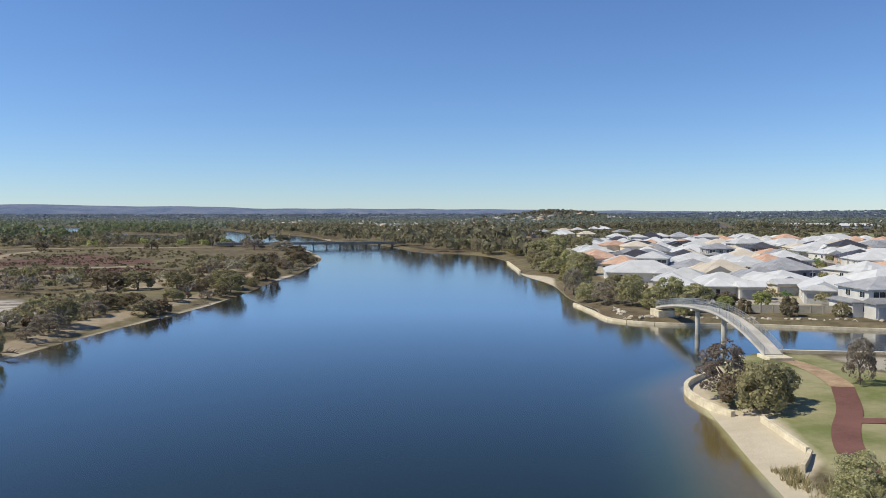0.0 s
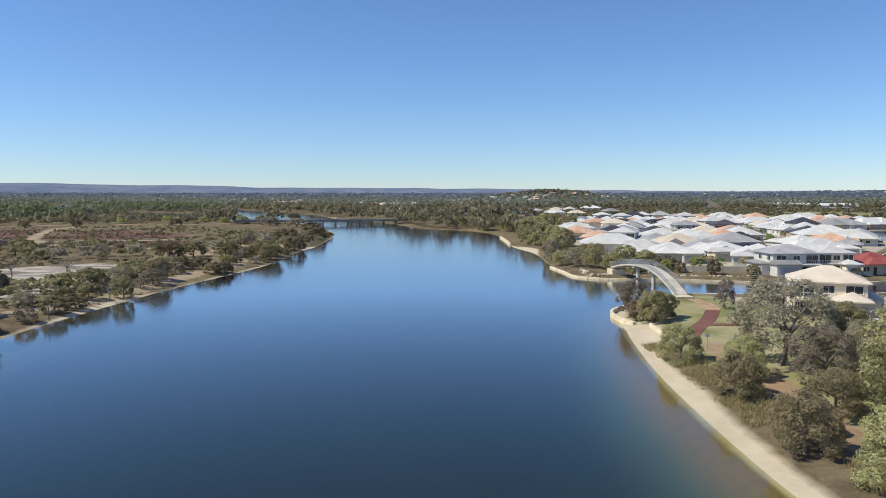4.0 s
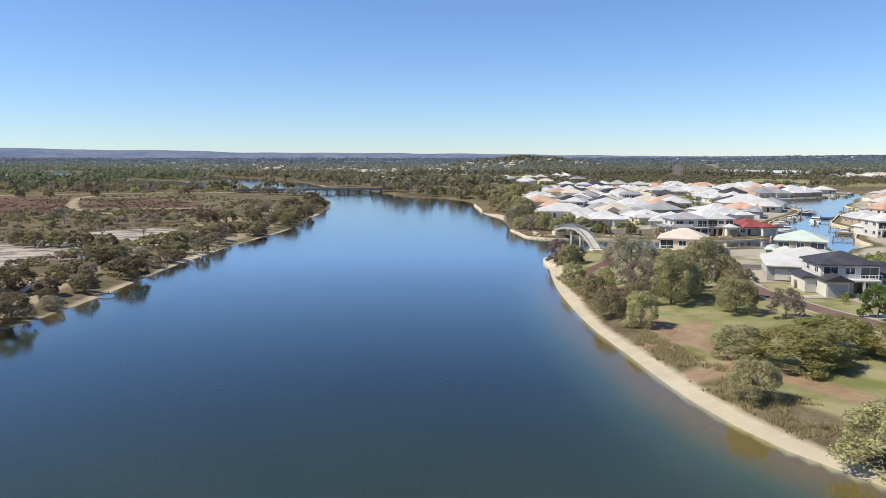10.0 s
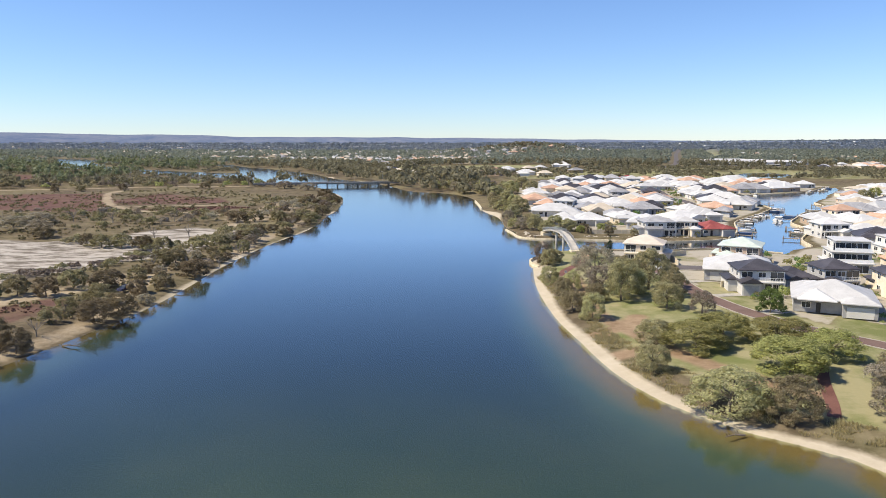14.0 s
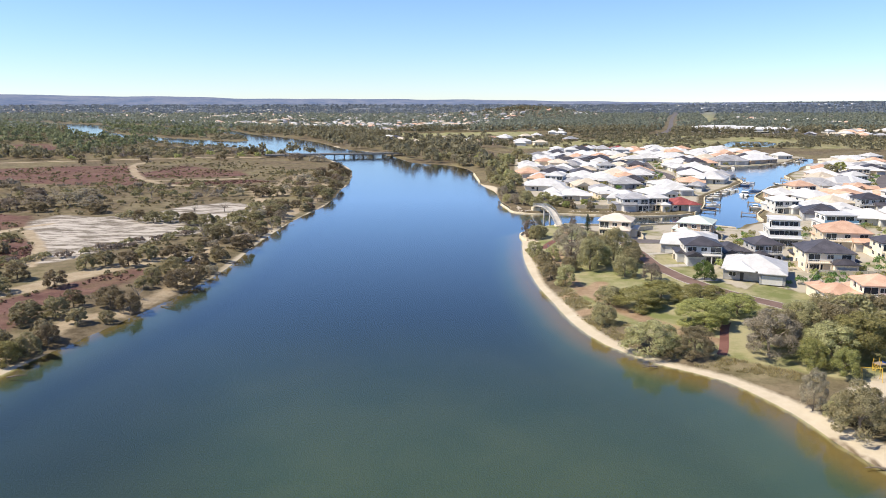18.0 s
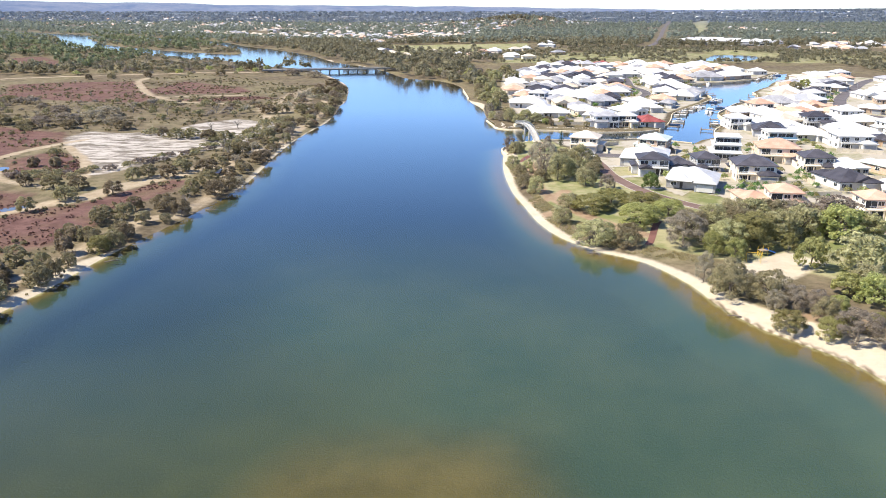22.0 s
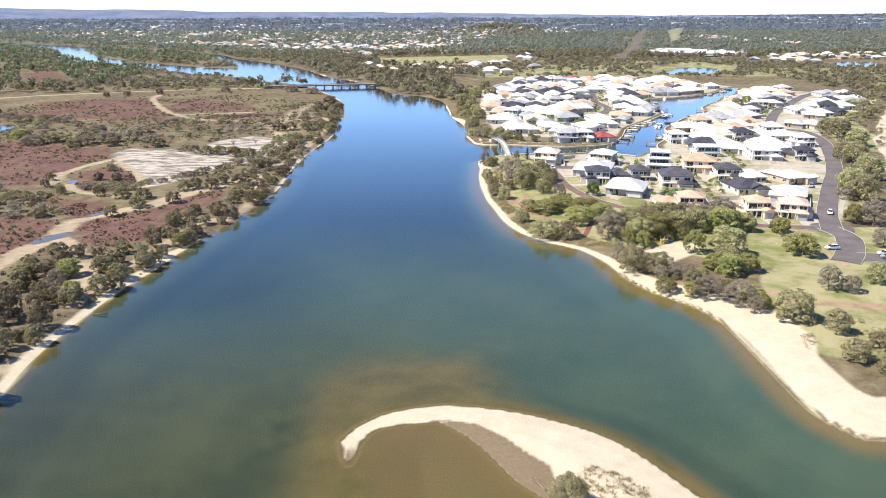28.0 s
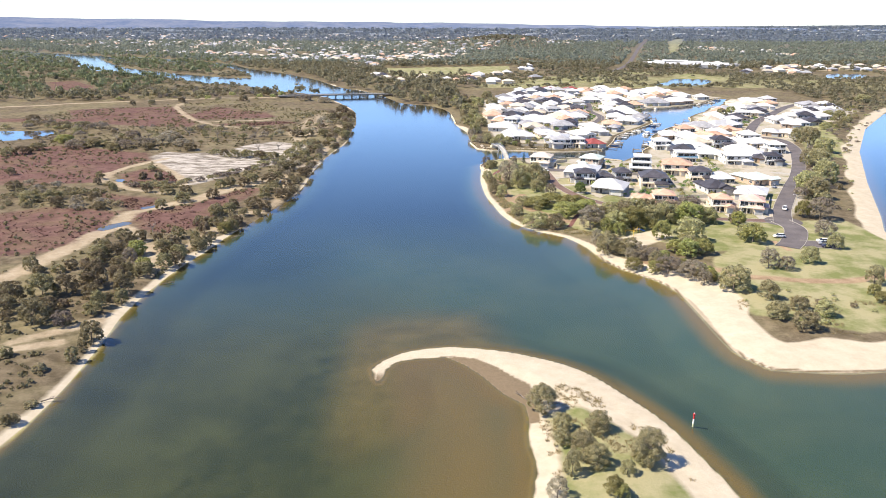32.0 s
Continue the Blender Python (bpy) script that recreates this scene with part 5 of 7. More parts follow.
PLAIN = [plain_house(*v) for v in (("white", "white", 17, 12), ("tan", "cream", 15, 11), ("grey", "brick", 16, 12), ("orange", "brick", 16, 12), ("white", "cream", 20, 13), ("tan", "white", 14, 11), ("dark", "white", 16, 12), ("white", "white", 14, 12))]
FAR_HOUSES.sort(key=lambda p: p[1])
rest = []
for i, (a, b) in enumerate(FAR_HOUSES):
    m = pose(a, b, ground_z(a, b), 0, 0, far_rng.choice((0, 20, -25, 90, 70)) + far_rng.uniform(-6, 6))
    if i < len(PLAIN):
        PLAIN[i].matrix_world = m
    elif i < 40:
        copy_thing(PLAIN[i % len(PLAIN)], m)
    else:
        rest.append(m)
for key, wall in (("white", "white"), ("tan", "cream"), ("orange", "brick"), ("grey", "white")):
    bm, rb = bmesh.new(), bmesh.new()
    for i, m in enumerate(rest):
        if ("tan", "grey", "white", "orange", "tan", "grey", "white", "tan")[i % 8] == key:
            one, two = bmesh.new(), bmesh.new()
            box(one, -8, -6, -1, 8, 6, 3.0)
            hip_roof(two, 16, 12, 3.004, 0.45)
            for src, dst in ((one, bm), (two, rb)):
                v = {q: dst.verts.new(m @ q.co) for q in src.verts}
                for q in src.faces:
                    dst.faces.new([v[k] for k in q.verts])
                src.free()
    body = tagged(part("distant_houses", bm, WALL[wall]), f"distant suburb of small houses with {ROOF_WORDS[key]} roofs", "houses", kind="stuff")
    part("roofs", rb, ROOF[key], body)


# ---- long pale sheds on the far plain ----
shed_rng = random.Random(12)
bm, rb = bmesh.new(), bmesh.new()
for k in range(80):
    y = shed_rng.choice((3050, 3300, 3650, 4000)) + shed_rng.uniform(-60, 60)
    x = shed_rng.uniform(-0.5, 0.72) * (y + 340)
    w, d, h = shed_rng.uniform(25, 90), shed_rng.uniform(15, 30), shed_rng.uniform(6, 10)
    z = ground_z(x, y)
    box(bm, x - w / 2, y - d / 2, z - 2, x + w / 2, y + d / 2, z + h)
    box(rb, x - w / 2 - 0.5, y - d / 2 - 0.5, z + h + 0.01, x + w / 2 + 0.5, y + d / 2 + 0.5, z + h + 0.6)
sheds = tagged(part("distant_sheds", bm, WALL["white"]), "long pale industrial sheds far off on the plain", "buildings", kind="stuff")
part("roofs", rb, ROOF["white"], sheds)
tagged(part("road", ribbon_flat([(302, 876), (377, 1067), (460, 1330), (644, 1926), (895, 2703)], 4.5), ASPHALT), "straight grey highway running away through the woods", "road", kind="structure")

COMMERCE = np.array([(395, 1010), (480, 925), (560, 960), (560, 1060), (470, 1175)], float)


def warehouse(x, y, w, d, h, ang):
    root = new("warehouse")
    root.matrix_world = pose(x, y, ground_z(x, y) - 0.2, 0, 0, ang)
    tagged(root, "long white low commercial building beside the highway", "commercial building", "commercial buildings")
    bm = bmesh.new()
    box(bm, -w / 2, -d / 2, 0, w / 2, d / 2, h)
    part("wall", bm, WALL["white"], root)
    bm = bmesh.new()
    hip_roof(bm, w, d, h + 0.01, 0.22, 0.8, gable=True)
    part("roof", bm, ROOF["white"], root)
    bm = bmesh.new()
    box(bm, -w * 0.42, -d / 2 - 0.06, 0.6, w * 0.42, -d / 2 + 0.05, 2.4)
    part("window_band", bm, GLASS, root)


for row in ((412, 1040, 40, 22, 6, -20), (446, 1000, 46, 24, 6, -15), (470, 1030, 38, 20, 5, -10), (490, 975, 44, 24, 6, -18), (440, 1080, 34, 20, 6, 70), (478, 1100, 46, 22, 6, -20), (520, 1000, 40, 24, 6, -12), (535, 1040, 34, 20, 5, 75), (500, 1060, 30, 20, 6, -10)):
    warehouse(*row)

# The last two leaf colours have distance haze mixed into them.
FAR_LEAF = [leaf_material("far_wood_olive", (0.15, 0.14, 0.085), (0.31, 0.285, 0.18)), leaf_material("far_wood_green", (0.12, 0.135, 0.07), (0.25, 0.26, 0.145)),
            leaf_material("far_wood_thin_haze", (0.15, 0.165, 0.125), (0.28, 0.295, 0.23)), leaf_material("far_wood_haze", (0.155, 0.185, 0.20), (0.205, 0.235, 0.255))]
ROAD_CLEAR = spline([(302, 876), (377, 1067), (460, 1330), (644, 1926), (895, 2703)], 60)
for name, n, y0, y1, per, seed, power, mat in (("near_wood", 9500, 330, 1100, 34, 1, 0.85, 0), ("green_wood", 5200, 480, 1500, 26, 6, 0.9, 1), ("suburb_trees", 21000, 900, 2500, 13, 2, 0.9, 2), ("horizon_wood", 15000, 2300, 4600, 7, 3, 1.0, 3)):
    x, y, rng = scatter(n, seed, y0, y1, power)
    d = shore(x, y)
    dens = value_noise(x, y, 120, 41) * 0.55 + value_noise(x, y, 35, 42) * 0.5
    ok = (d > np.where((y > 560) & (x > 250), 22, 3)) & (signed(OVAL, x, y) > 8) & (signed(GREEN2, x, y) > 4) & (line_distance(ROAD_CLEAR, x, y) > 14)
    estate = (x > 34) & (x < 0.85 * y + 60) & (y < 575) & (x < 420)
    heath_ground = (x < -60) & (y < 480 + 0.22 * (x + 160))
    suburb = np.minimum.reduce([signed(p, x, y) for p in SUBURBS])
    ok &= ~estate & ~heath_ground & (signed(COMMERCE, x, y) > 0) & (dens > 0.31 + np.where(y < 1500, 0.12, 0.06) * (suburb < 0)) & (signed(HEATH[-1], x, y) > 3)
    marsh = (x < -150) & (y > 480) & (y - 560 < -0.95 * (x + 150)) | (signed(ISLAND_LINE, x, y) < 12)
    ok &= ~((x > 60) & (y < 900) & (rng.rand(n) < 0.1))
    if name == "green_wood":
        ok &= (x < -330) & (y > 500) & (d < 400)
    if name == "suburb_trees":
        ok &= y > 1000 + 60 * rng.rand(n)
    x, y, marsh = x[ok], y[ok], marsh[ok]
    keep = clear_of(x, y, [(a, b - 9, 14) if a > 380 or b < 1400 else (a, b - 4, 10) for a, b in FAR_HOUSES if b < y1 + 20]) if name != "horizon_wood" else np.ones(x.shape, bool)
    x, y, marsh = x[keep], y[keep], marsh[keep]
    big = 1.0 if name != "horizon_wood" else 1.9
    h, w = rng.uniform(5, 11, len(x)), rng.uniform(5, 11, len(x)) * big
    h = h * {"near_wood": 1.45, "suburb_trees": 1.2, "green_wood": 1.35}.get(name, 1.0)
    h = np.where((y < 1500) & (np.minimum.reduce([signed(p, x, y) for p in SUBURBS]) < 0), h * 0.72, h)
    bushland = (x > 60) & (y < 900) & (name == "near_wood")
    h, w = np.where(bushland, h * 0.5, h), np.where(bushland, w * 0.78, w)
    low = marsh & (name != "green_wood")
    h, w = np.where(low, h * 0.36, h), np.where(low, w * 0.7, w)
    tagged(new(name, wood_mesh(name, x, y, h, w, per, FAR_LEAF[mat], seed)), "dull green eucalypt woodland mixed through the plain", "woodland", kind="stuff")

rng = np.random.RandomState(9)
x, y = rng.normal(250, 75, 170), rng.normal(2040, 45, 170)
tagged(new("hill_wood", wood_mesh("hill_wood", x, y, rng.uniform(8, 15, 170), rng.uniform(8, 14, 170), 26, FAR_LEAF[0], 9)), "dark trees and tall pines on the low hill beyond the suburb", "woodland", kind="stuff")

# ---- infill houses of the estate ----
ESTATE = [np.array(p, float) for p in (
    [(46, 162), (106, 150), (150, 232), (180, 290), (196, 365), (258, 412), (300, 490), (240, 560), (120, 560), (60, 430), (44, 300)],
    [(142, 118), (190, 62), (240, 150), (236, 196), (300, 300), (360, 360), (344, 450), (318, 430), (276, 366), (240, 310), (206, 242), (166, 180)],
    [(262, 190), (330, 260), (400, 350), (390, 385), (350, 352), (280, 262)])]
STREETS = [spline(p, 4) for p in (
    [(143, -52), (152, -33), (166, -8), (183, 21), (199, 48), (221, 92), (237, 129), (246, 157), (246, 174), (232, 185), (238, 203), (270, 262), (304, 312), (345, 370)],
    [(92, 194), (103, 216), (119, 240), (134, 260), (147, 288), (150, 313), (149, 340), (156, 377), (170, 470)],
)]
fill_rng = random.Random(77)
count = 0
spots = np.array([(fill_rng.uniform(44, 400), fill_rng.uniform(-30, 560)) for _ in range(9000)])
sx, sy = spots.T
good = (np.minimum.reduce([signed(p, sx, sy) for p in ESTATE]) < -9) & (np.minimum.reduce([line_distance(s, sx, sy) for s in STREETS]) > 11) & (shore(sx, sy) > 10.5)
for x, y in spots[good]:
    if any(math.hypot(x - a, y - b) < c * 0.8 + 6.8 for a, b, c in HOUSE_SPOTS):
        continue
    w = fill_rng.uniform(11.5, 15.5)
    house(x, y - 6, w, fill_rng.choice((-20, -10, 0, 8)), 1 if fill_rng.random() < 0.9 else 2, fill_rng.choice(("white", "white", "white", "white", "grey", "dark", "tan", "white", "orange")), rich=y < 330)
    count += 1
    if count >= 230:
        break


# ---- roads, paths, car park ----
SANDSTONE = material("landing_paving", (0.26, 0.17, 0.10), (0.42, 0.31, 0.20), 0.5, 4, 0.9, bump=0.2)

def ribbon(line, half, lift, u0=-1.0, u1=1.0, across=4, top=None):
    """A strip along a line that follows the ground; top: raised by that much as a kerb."""
    bm = bmesh.new()
    rows = []
    n = len(line)
    for i in range(n):
        d = line[min(i + 1, n - 1)] - line[max(i - 1, 0)]
        d = d / (np.linalg.norm(d) + 1e-9)
        nrm = np.array((-d[1], d[0]))
        row = []
        for k in range(across + 1):
            p = line[i] + nrm * half * (u0 + (u1 - u0) * k / across)
            row.append(bm.verts.new((p[0], p[1], ground_z(p[0], p[1]) + lift)))
        rows.append(row)
    for p, q in zip(rows, rows[1:]):
        for k in range(across):
            bm.faces.new((p[k], q[k], q[k + 1], p[k + 1]))
    if top:
        r = bmesh.ops.extrude_face_region(bm, geom=bm.faces[:])
        bmesh.ops.translate(bm, verts=[v for v in r["geom"] if isinstance(v, bmesh.types.BMVert)], vec=(0, 0, top))
    bmesh.ops.recalc_face_normals(bm, faces=bm.faces[:])
    return bm


def street(name, line, half, mat, label, lift=0.10, kerbs=True):
    line = spline(line, 1.6)
    ob = tagged(part(name, ribbon(line, half, lift), mat), label, "road", kind="structure")
    if kerbs:
        for s in (-1, 1):
            c = half + 0.15
            part("kerb", ribbon(line, c, lift - 0.06, s * (half - 0.02) / c, s * 1.0, 1, 0.17), KERB, ob)
    return ob


street("road", [(143, -53), (152, -33), (166, -8), (183, 21), (199, 48), (221, 92), (237, 129), (245, 157), (245, 174), (233, 186), (239, 204), (270, 262), (304, 312), (345, 370), (372, 400)], 3.7, ASPHALT, "grey asphalt street with pale kerbs curving past the houses")
street("road", [(92, 194), (103, 216), (119, 240), (134, 260), (147, 288), (150, 313), (149, 340), (156, 377), (172, 470)], 3.0, ASPHALT, "grey asphalt street between the island houses")
street("road", [(62, 66), (62, 43), (62, 22), (64.5, 7), (68, -4), (76, -18), (90, -34), (108, -42), (119, -46), (131, -49), (140, -51)], 2.3, LANE, "narrow brown asphalt lane along the park edge", 0.11)
street("road", [(58, 60), (66, 61), (78, 58), (86, 52)], 3.6, ASPHALT, "asphalt turning circle beside the canal houses", 0.13)
street("road", [(143, -50), (144, -60), (140, -70), (134, -80), (128, -88)], 4.2, ASPHALT, "asphalt car park drive beside the park", 0.14)
street("road", [(136, -83), (148, -86)], 4.6, ASPHALT, "asphalt car park bay", 0.16)
street("pavement", [(46.2, 95.6), (47.1, 91), (45.8, 81), (44.9, 77.3)], 1.3, SANDSTONE, "sandy paved landing at the foot of the bridge", 0.05, False)
street("pavement", [(44.9, 77.2), (41, 68), (37.2, 61.2), (34.8, 55.8), (33.2, 50)], 1.2, RED_ASPHALT, "red asphalt footpath through the lawn", 0.05, False)
street("pavement", [(39, 64), (46, 62.5), (58, 58)], 0.9, RED_ASPHALT, "red asphalt footpath joining the lane", 0.06, False)
street("pavement", [(62, -36), (59.4, -41.5), (55.6, -51.6), (53.5, -56)], 0.9, RED_ASPHALT, "red gravel path down to the beach", 0.05, False)
street("pavement", [(127, -79), (126.5, -86), (127, -92)], 1.1, SANDSTONE, "sandy worn path beside the car park", 0.05, False)

# turning circle at the junction
bm = bmesh.new()
ring = [bm.verts.new((144 + math.cos(k * math.pi / 14) * 7.5, -51 + math.sin(k * math.pi / 14) * 7.0, ground_z(144 + math.cos(k * math.pi / 14) * 7.5, -51 + math.sin(k * math.pi / 14) * 7.0) + 0.12)) for k in range(28)]
mid = bm.verts.new((144, -51, ground_z(144, -51) + 0.13))
for k in range(28):
    bm.faces.new((ring[k], ring[(k + 1) % 28], mid))
tagged(part("road", bm, ASPHALT), "asphalt junction at the end of the street", "road", kind="structure")


# ---- cars ----
def car(x, y, ang, paint, label):
    root = new("car")
    root.matrix_world = pose(x, y, ground_z(x, y) + 0.16, 0, 0, ang)
    tagged(root, label, "car")
    bm = bmesh.new()
    prof = [(-2.25, 0.35), (-2.2, 0.85), (-1.2, 1.0), (2.0, 1.02), (2.25, 0.8), (2.2, 0.35)]
    a = [bm.verts.new((px, -0.88, pz)) for px, pz in prof]
    c = [bm.verts.new((px, 0.88, pz)) for px, pz in prof]
    bm.faces.new(a)
    bm.faces.new(c[::-1])
    for k in range(6):
        bm.faces.new((a[k], c[k], c[(k + 1) % 6], a[(k + 1) % 6]))
    bmesh.ops.recalc_face_normals(bm, faces=bm.faces[:])
    bmesh.ops.bevel(bm, geom=bm.edges[:], offset=0.07, segments=2, affect="EDGES")
    part("body", bm, paint, root)
    bm = bmesh.new()
    lo, hi = [(-1.25, 0.78, 1.0), (1.95, 0.78, 1.0)], [(-0.45, 0.62, 1.5), (1.55, 0.62, 1.5)]
    v = [bm.verts.new((p[0], s * p[1], p[2])) for p in lo + hi for s in (-1, 1)]
    for f in ((0, 1, 5, 4)[::1], (2, 6, 7, 3), (0, 4, 6, 2), (1, 3, 7, 5), (4, 5, 7, 6)):
        bm.faces.new([v[i] for i in f])
    bmesh.ops.recalc_face_normals(bm, faces=bm.faces[:])
    part("cabin_glass", bm, GLASS, root)
    bm = bmesh.new()
    box(bm, -0.42, -0.6, 1.503, 1.5, 0.6, 1.55, 0.02)
    part("roof", bm, paint, root)
    for px in (-1.4, 1.4):
        for s in (-0.8, 0.8):
            bm = bmesh.new()
            tube(bm, [(px, s - 0.1, 0.33), (px, s + 0.1, 0.33)], 0.33, 0.33, 14)
            w = part("wheel", bm, DARK, root)
            bm = bmesh.new()
            tube(bm, [(px, s - 0.11, 0.33), (px, s + 0.11, 0.33)], 0.2, 0.2, 10)
            part("rim", bm, STEEL, w)


CAR_WHITE = material("car_white", (0.75, 0.75, 0.75), (0.82, 0.82, 0.82), 1, 5, 0.25, spec=0.5)
CAR_DARK = material("car_navy", (0.03, 0.03, 0.06), (0.06, 0.06, 0.1), 1, 5, 0.25, spec=0.5)
CAR_SILVER = material("car_silver", (0.45, 0.46, 0.48), (0.55, 0.56, 0.58), 1, 5, 0.3, 0.5)
car(131, -75, 5, CAR_WHITE, "white utility car parked by the path")
car(144.5, -81.5, -10, CAR_WHITE, "white car parked nose-in at the car park")
car(143.5, -84.8, -10, CAR_SILVER, "silver car parked nose-in at the car park")
car(143, -88, -10, CAR_DARK, "dark blue car parked nose-in at the car park")
car(154, -31, 62, CAR_WHITE, "small white car standing in the street")
car(62.5, 57, 95, CAR_WHITE, "white car stopped in the turning circle")
car(170, 14, 60, CAR_SILVER, "silver car parked by a driveway")
car(-78, 28, 70, CAR_DARK, "dark car parked on the sandy bank track")


# ---- sea walls, rocks ----
def wall_along(line, z0, z1, thick, label):
    line = spline(line, 1.2)
    root = new("sea_wall")
    tagged(root, label, "sea wall")
    seg = 4
    for i in range(0, len(line) - 1, seg):
        pts = line[i:i + seg + 1]
        bm = bmesh.new()
        d = pts[-1] - pts[0]
        d = d / (np.linalg.norm(d) + 1e-9)
        nrm = np.array((-d[1], d[0])) * thick / 2
        rows = [[bm.verts.new((p[0] + s * nrm[0], p[1] + s * nrm[1], z)) for s, z in ((-1, z0), (1, z0), (1, z1), (-1, z1))] for p in pts]
        for p, q in zip(rows, rows[1:]):
            for k in range(4):
                bm.faces.new((p[k], p[(k + 1) % 4], q[(k + 1) % 4], q[k]))
        bm.faces.new(rows[0][::-1])
        bm.faces.new(rows[-1])
        bmesh.ops.recalc_face_normals(bm, faces=bm.faces[:])
        part("block_course", bm, LIMESTONE, root)
    return root


wall_along([(29.5, 68.5), (28.3, 72), (27.8, 78), (29, 82.5), (32.5, 87.5), (41.5, 99)], -1.0, 0.8, 0.5, "curved pale limestone sea wall round the spit")
wall_along([(31.3, 65.6), (31.2, 60.5), (31.2, 55.6)], -0.2, 1.15, 0.35, "low limestone retaining wall behind the beach")
wall_along([(31.2, 55.2), (30.1, 53.3), (28.9, 51.4)], -0.2, 1.1, 0.35, "low limestone return wall at the end of the beach")
wall_along([(48, 103.2), (57, 102.2), (76, 101.2), (93, 105.2), (104, 101.2), (114.5, 94.2)], -1.0, 0.95, 0.6, "limestone canal wall below the house lots")
wall_along([(27.3, 166), (29.2, 152), (31, 140), (39.5, 133.9), (54, 132.9), (80, 127), (100, 128.8), (113, 136)], -1.0, 0.5, 0.6, "limestone wall round the island point")
for quay, out, words in ((EAST_QUAY, -0.5, "limestone harbour wall below the houses"), (WEST_QUAY, 0.5, "limestone harbour wall on the island side"), (NORTH_QUAY, 0.5, "limestone wall at the head of the harbour")):
    wall_along([(x + out * 0.9, y - out * 0.45) for x, y in quay], -1.0, 1.0, 0.5, words)
wall_along([(21.5, 262), (21.2, 285), (20, 320)], -0.8, 0.9, 0.6, "low stone wall at the wooded bank")

ROCK = material("rock_pale", (0.30, 0.26, 0.20), (0.55, 0.49, 0.40), 1.5, 6, 0.9, bump=0.5, vary=0.25)


def rock_mesh(seed):
    rng = random.Random(seed)
    bm = bmesh.new()
    bmesh.ops.create_icosphere(bm, subdivisions=2, radius=0.5)
    for v in bm.verts:
        v.co *= 0.75 + 0.5 * noise.noise(v.co * 2.5 + Vector((seed, 0, 0))) + rng.uniform(-0.05, 0.05)
        v.co.z *= 0.65
    return mesh_from("rock", bm, ROCK)


ROCKS = [rock_mesh(s) for s in range(5)]
rk = random.Random(8)
for a, b, n in (((33, 139), (44, 138), 26), ((44, 137), (98, 132), 40), ((34, 142), (33, 156), 14), ((66, -104), (70, -112), 8)):
    for _ in range(n):
        u = rk.random()
        x, y = a[0] + (b[0] - a[0]) * u + rk.uniform(-0.8, 1.4), a[1] + (b[1] - a[1]) * u + rk.uniform(0, 2.2)
        s = rk.uniform(0.6, 1.5)
        r = new("rock", ROCKS[rk.randrange(5)])
        r.matrix_world = pose(x, y, ground_z(x, y) + 0.05, 0, 0, rk.uniform(0, 360)) @ Matrix.Diagonal((s, s * rk.uniform(0.7, 1.1), s, 1))
        tagged(r, "pale limestone boulder of the rock revetment", "rock", "shore boulders")


# ---- planted and wild bushes ----
wild = random.Random(31)


JOINED = {}


def fill(poly, n, kinds, h0, h1, gap, group, road=4.0, wide=(0.9, 1.4), join=False):
    """Trees scattered over an area, clear of water, roads, houses and each other."""
    p = np.array(poly, float)
    lo, hi = p.min(0), p.max(0)
    made = 0
    cand = np.array([(wild.uniform(lo[0], hi[0]), wild.uniform(lo[1], hi[1])) for _ in range(n * 14)])
    cx, cy = cand.T
    good = (signed(p, cx, cy) < 0) & (np.minimum.reduce([line_distance(s, cx, cy) for s in STREETS]) > road)
    for x, y in cand[good]:
        if made >= n:
            break
        if any(abs(x - a) < 16 and math.hypot(x - a, y - b) < gap + c * 0.35 for a, b, c in SPOTS) or any(math.hypot(x - a, y - b) < c * 0.95 + 1.5 for a, b, c in HOUSE_SPOTS) or ground_z(x, y) < 0.12:
            continue
        h = wild.uniform(h0, h1)
        kind, w = wild.choice(kinds), h * wild.uniform(*wide)
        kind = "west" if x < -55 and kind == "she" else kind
        if join:
            JOINED.setdefault((group, kind), []).append((x, y, h, w))
            SPOTS.append((x, y, w))
        else:
            tree(x, y, h, w, kind, group)
        made += 1


fill([(-64, 330), (-60, 250), (-57, 205), (-58, 170), (-62, 140), (-67, 110), (-69, 60), (-68, 20), (-72, -20), (-82, -10), (-84, 40), (-80, 110), (-74, 170), (-74, 230), (-90, 330)], 80, ("she", "she", "shrub", "grey"), 1.6, 3.6, 1.6, "west bank trees", wide=(1.4, 2.2))
fill([(-90, -10), (-72, -20), (-82, -75), (-86, -110), (-92, -150), (-130, -150), (-140, -110), (-112, -70)], 46, ("she", "grn", "shrub", "she"), 2.2, 5.0, 1.8, "west bank trees", wide=(1.1, 1.6))
fill([(-260, 150), (-160, 150), (-110, 180), (-110, 230), (-190, 240), (-260, 225)], 85, ("grey", "she", "shrub", "she"), 2.0, 5.0, 2.2, "heath trees", join=True, wide=(1.1, 1.8))
fill([(-155, 20), (-130, 20), (-100, 62), (-85, 82), (-86, 98), (-104, 74), (-122, 38), (-150, 34)], 44, ("she", "she", "grey", "shrub"), 1.3, 2.8, 1.4, "salt pan bushes", join=True, wide=(1.5, 2.4))
fill([(-104, 70), (-86, 92), (-78, 130), (-76, 165), (-88, 160), (-92, 112)], 34, ("she", "she", "shrub"), 1.5, 3.4, 1.4, "salt pan bushes", join=True, wide=(1.4, 2.2))
fill([(-215, 35), (-165, 12), (-140, -18), (-152, -28), (-180, -22), (-225, -5)], 46, ("she", "grey", "she", "shrub"), 1.6, 4.0, 2.0, "heath thicket", join=True, wide=(1.3, 2.0))
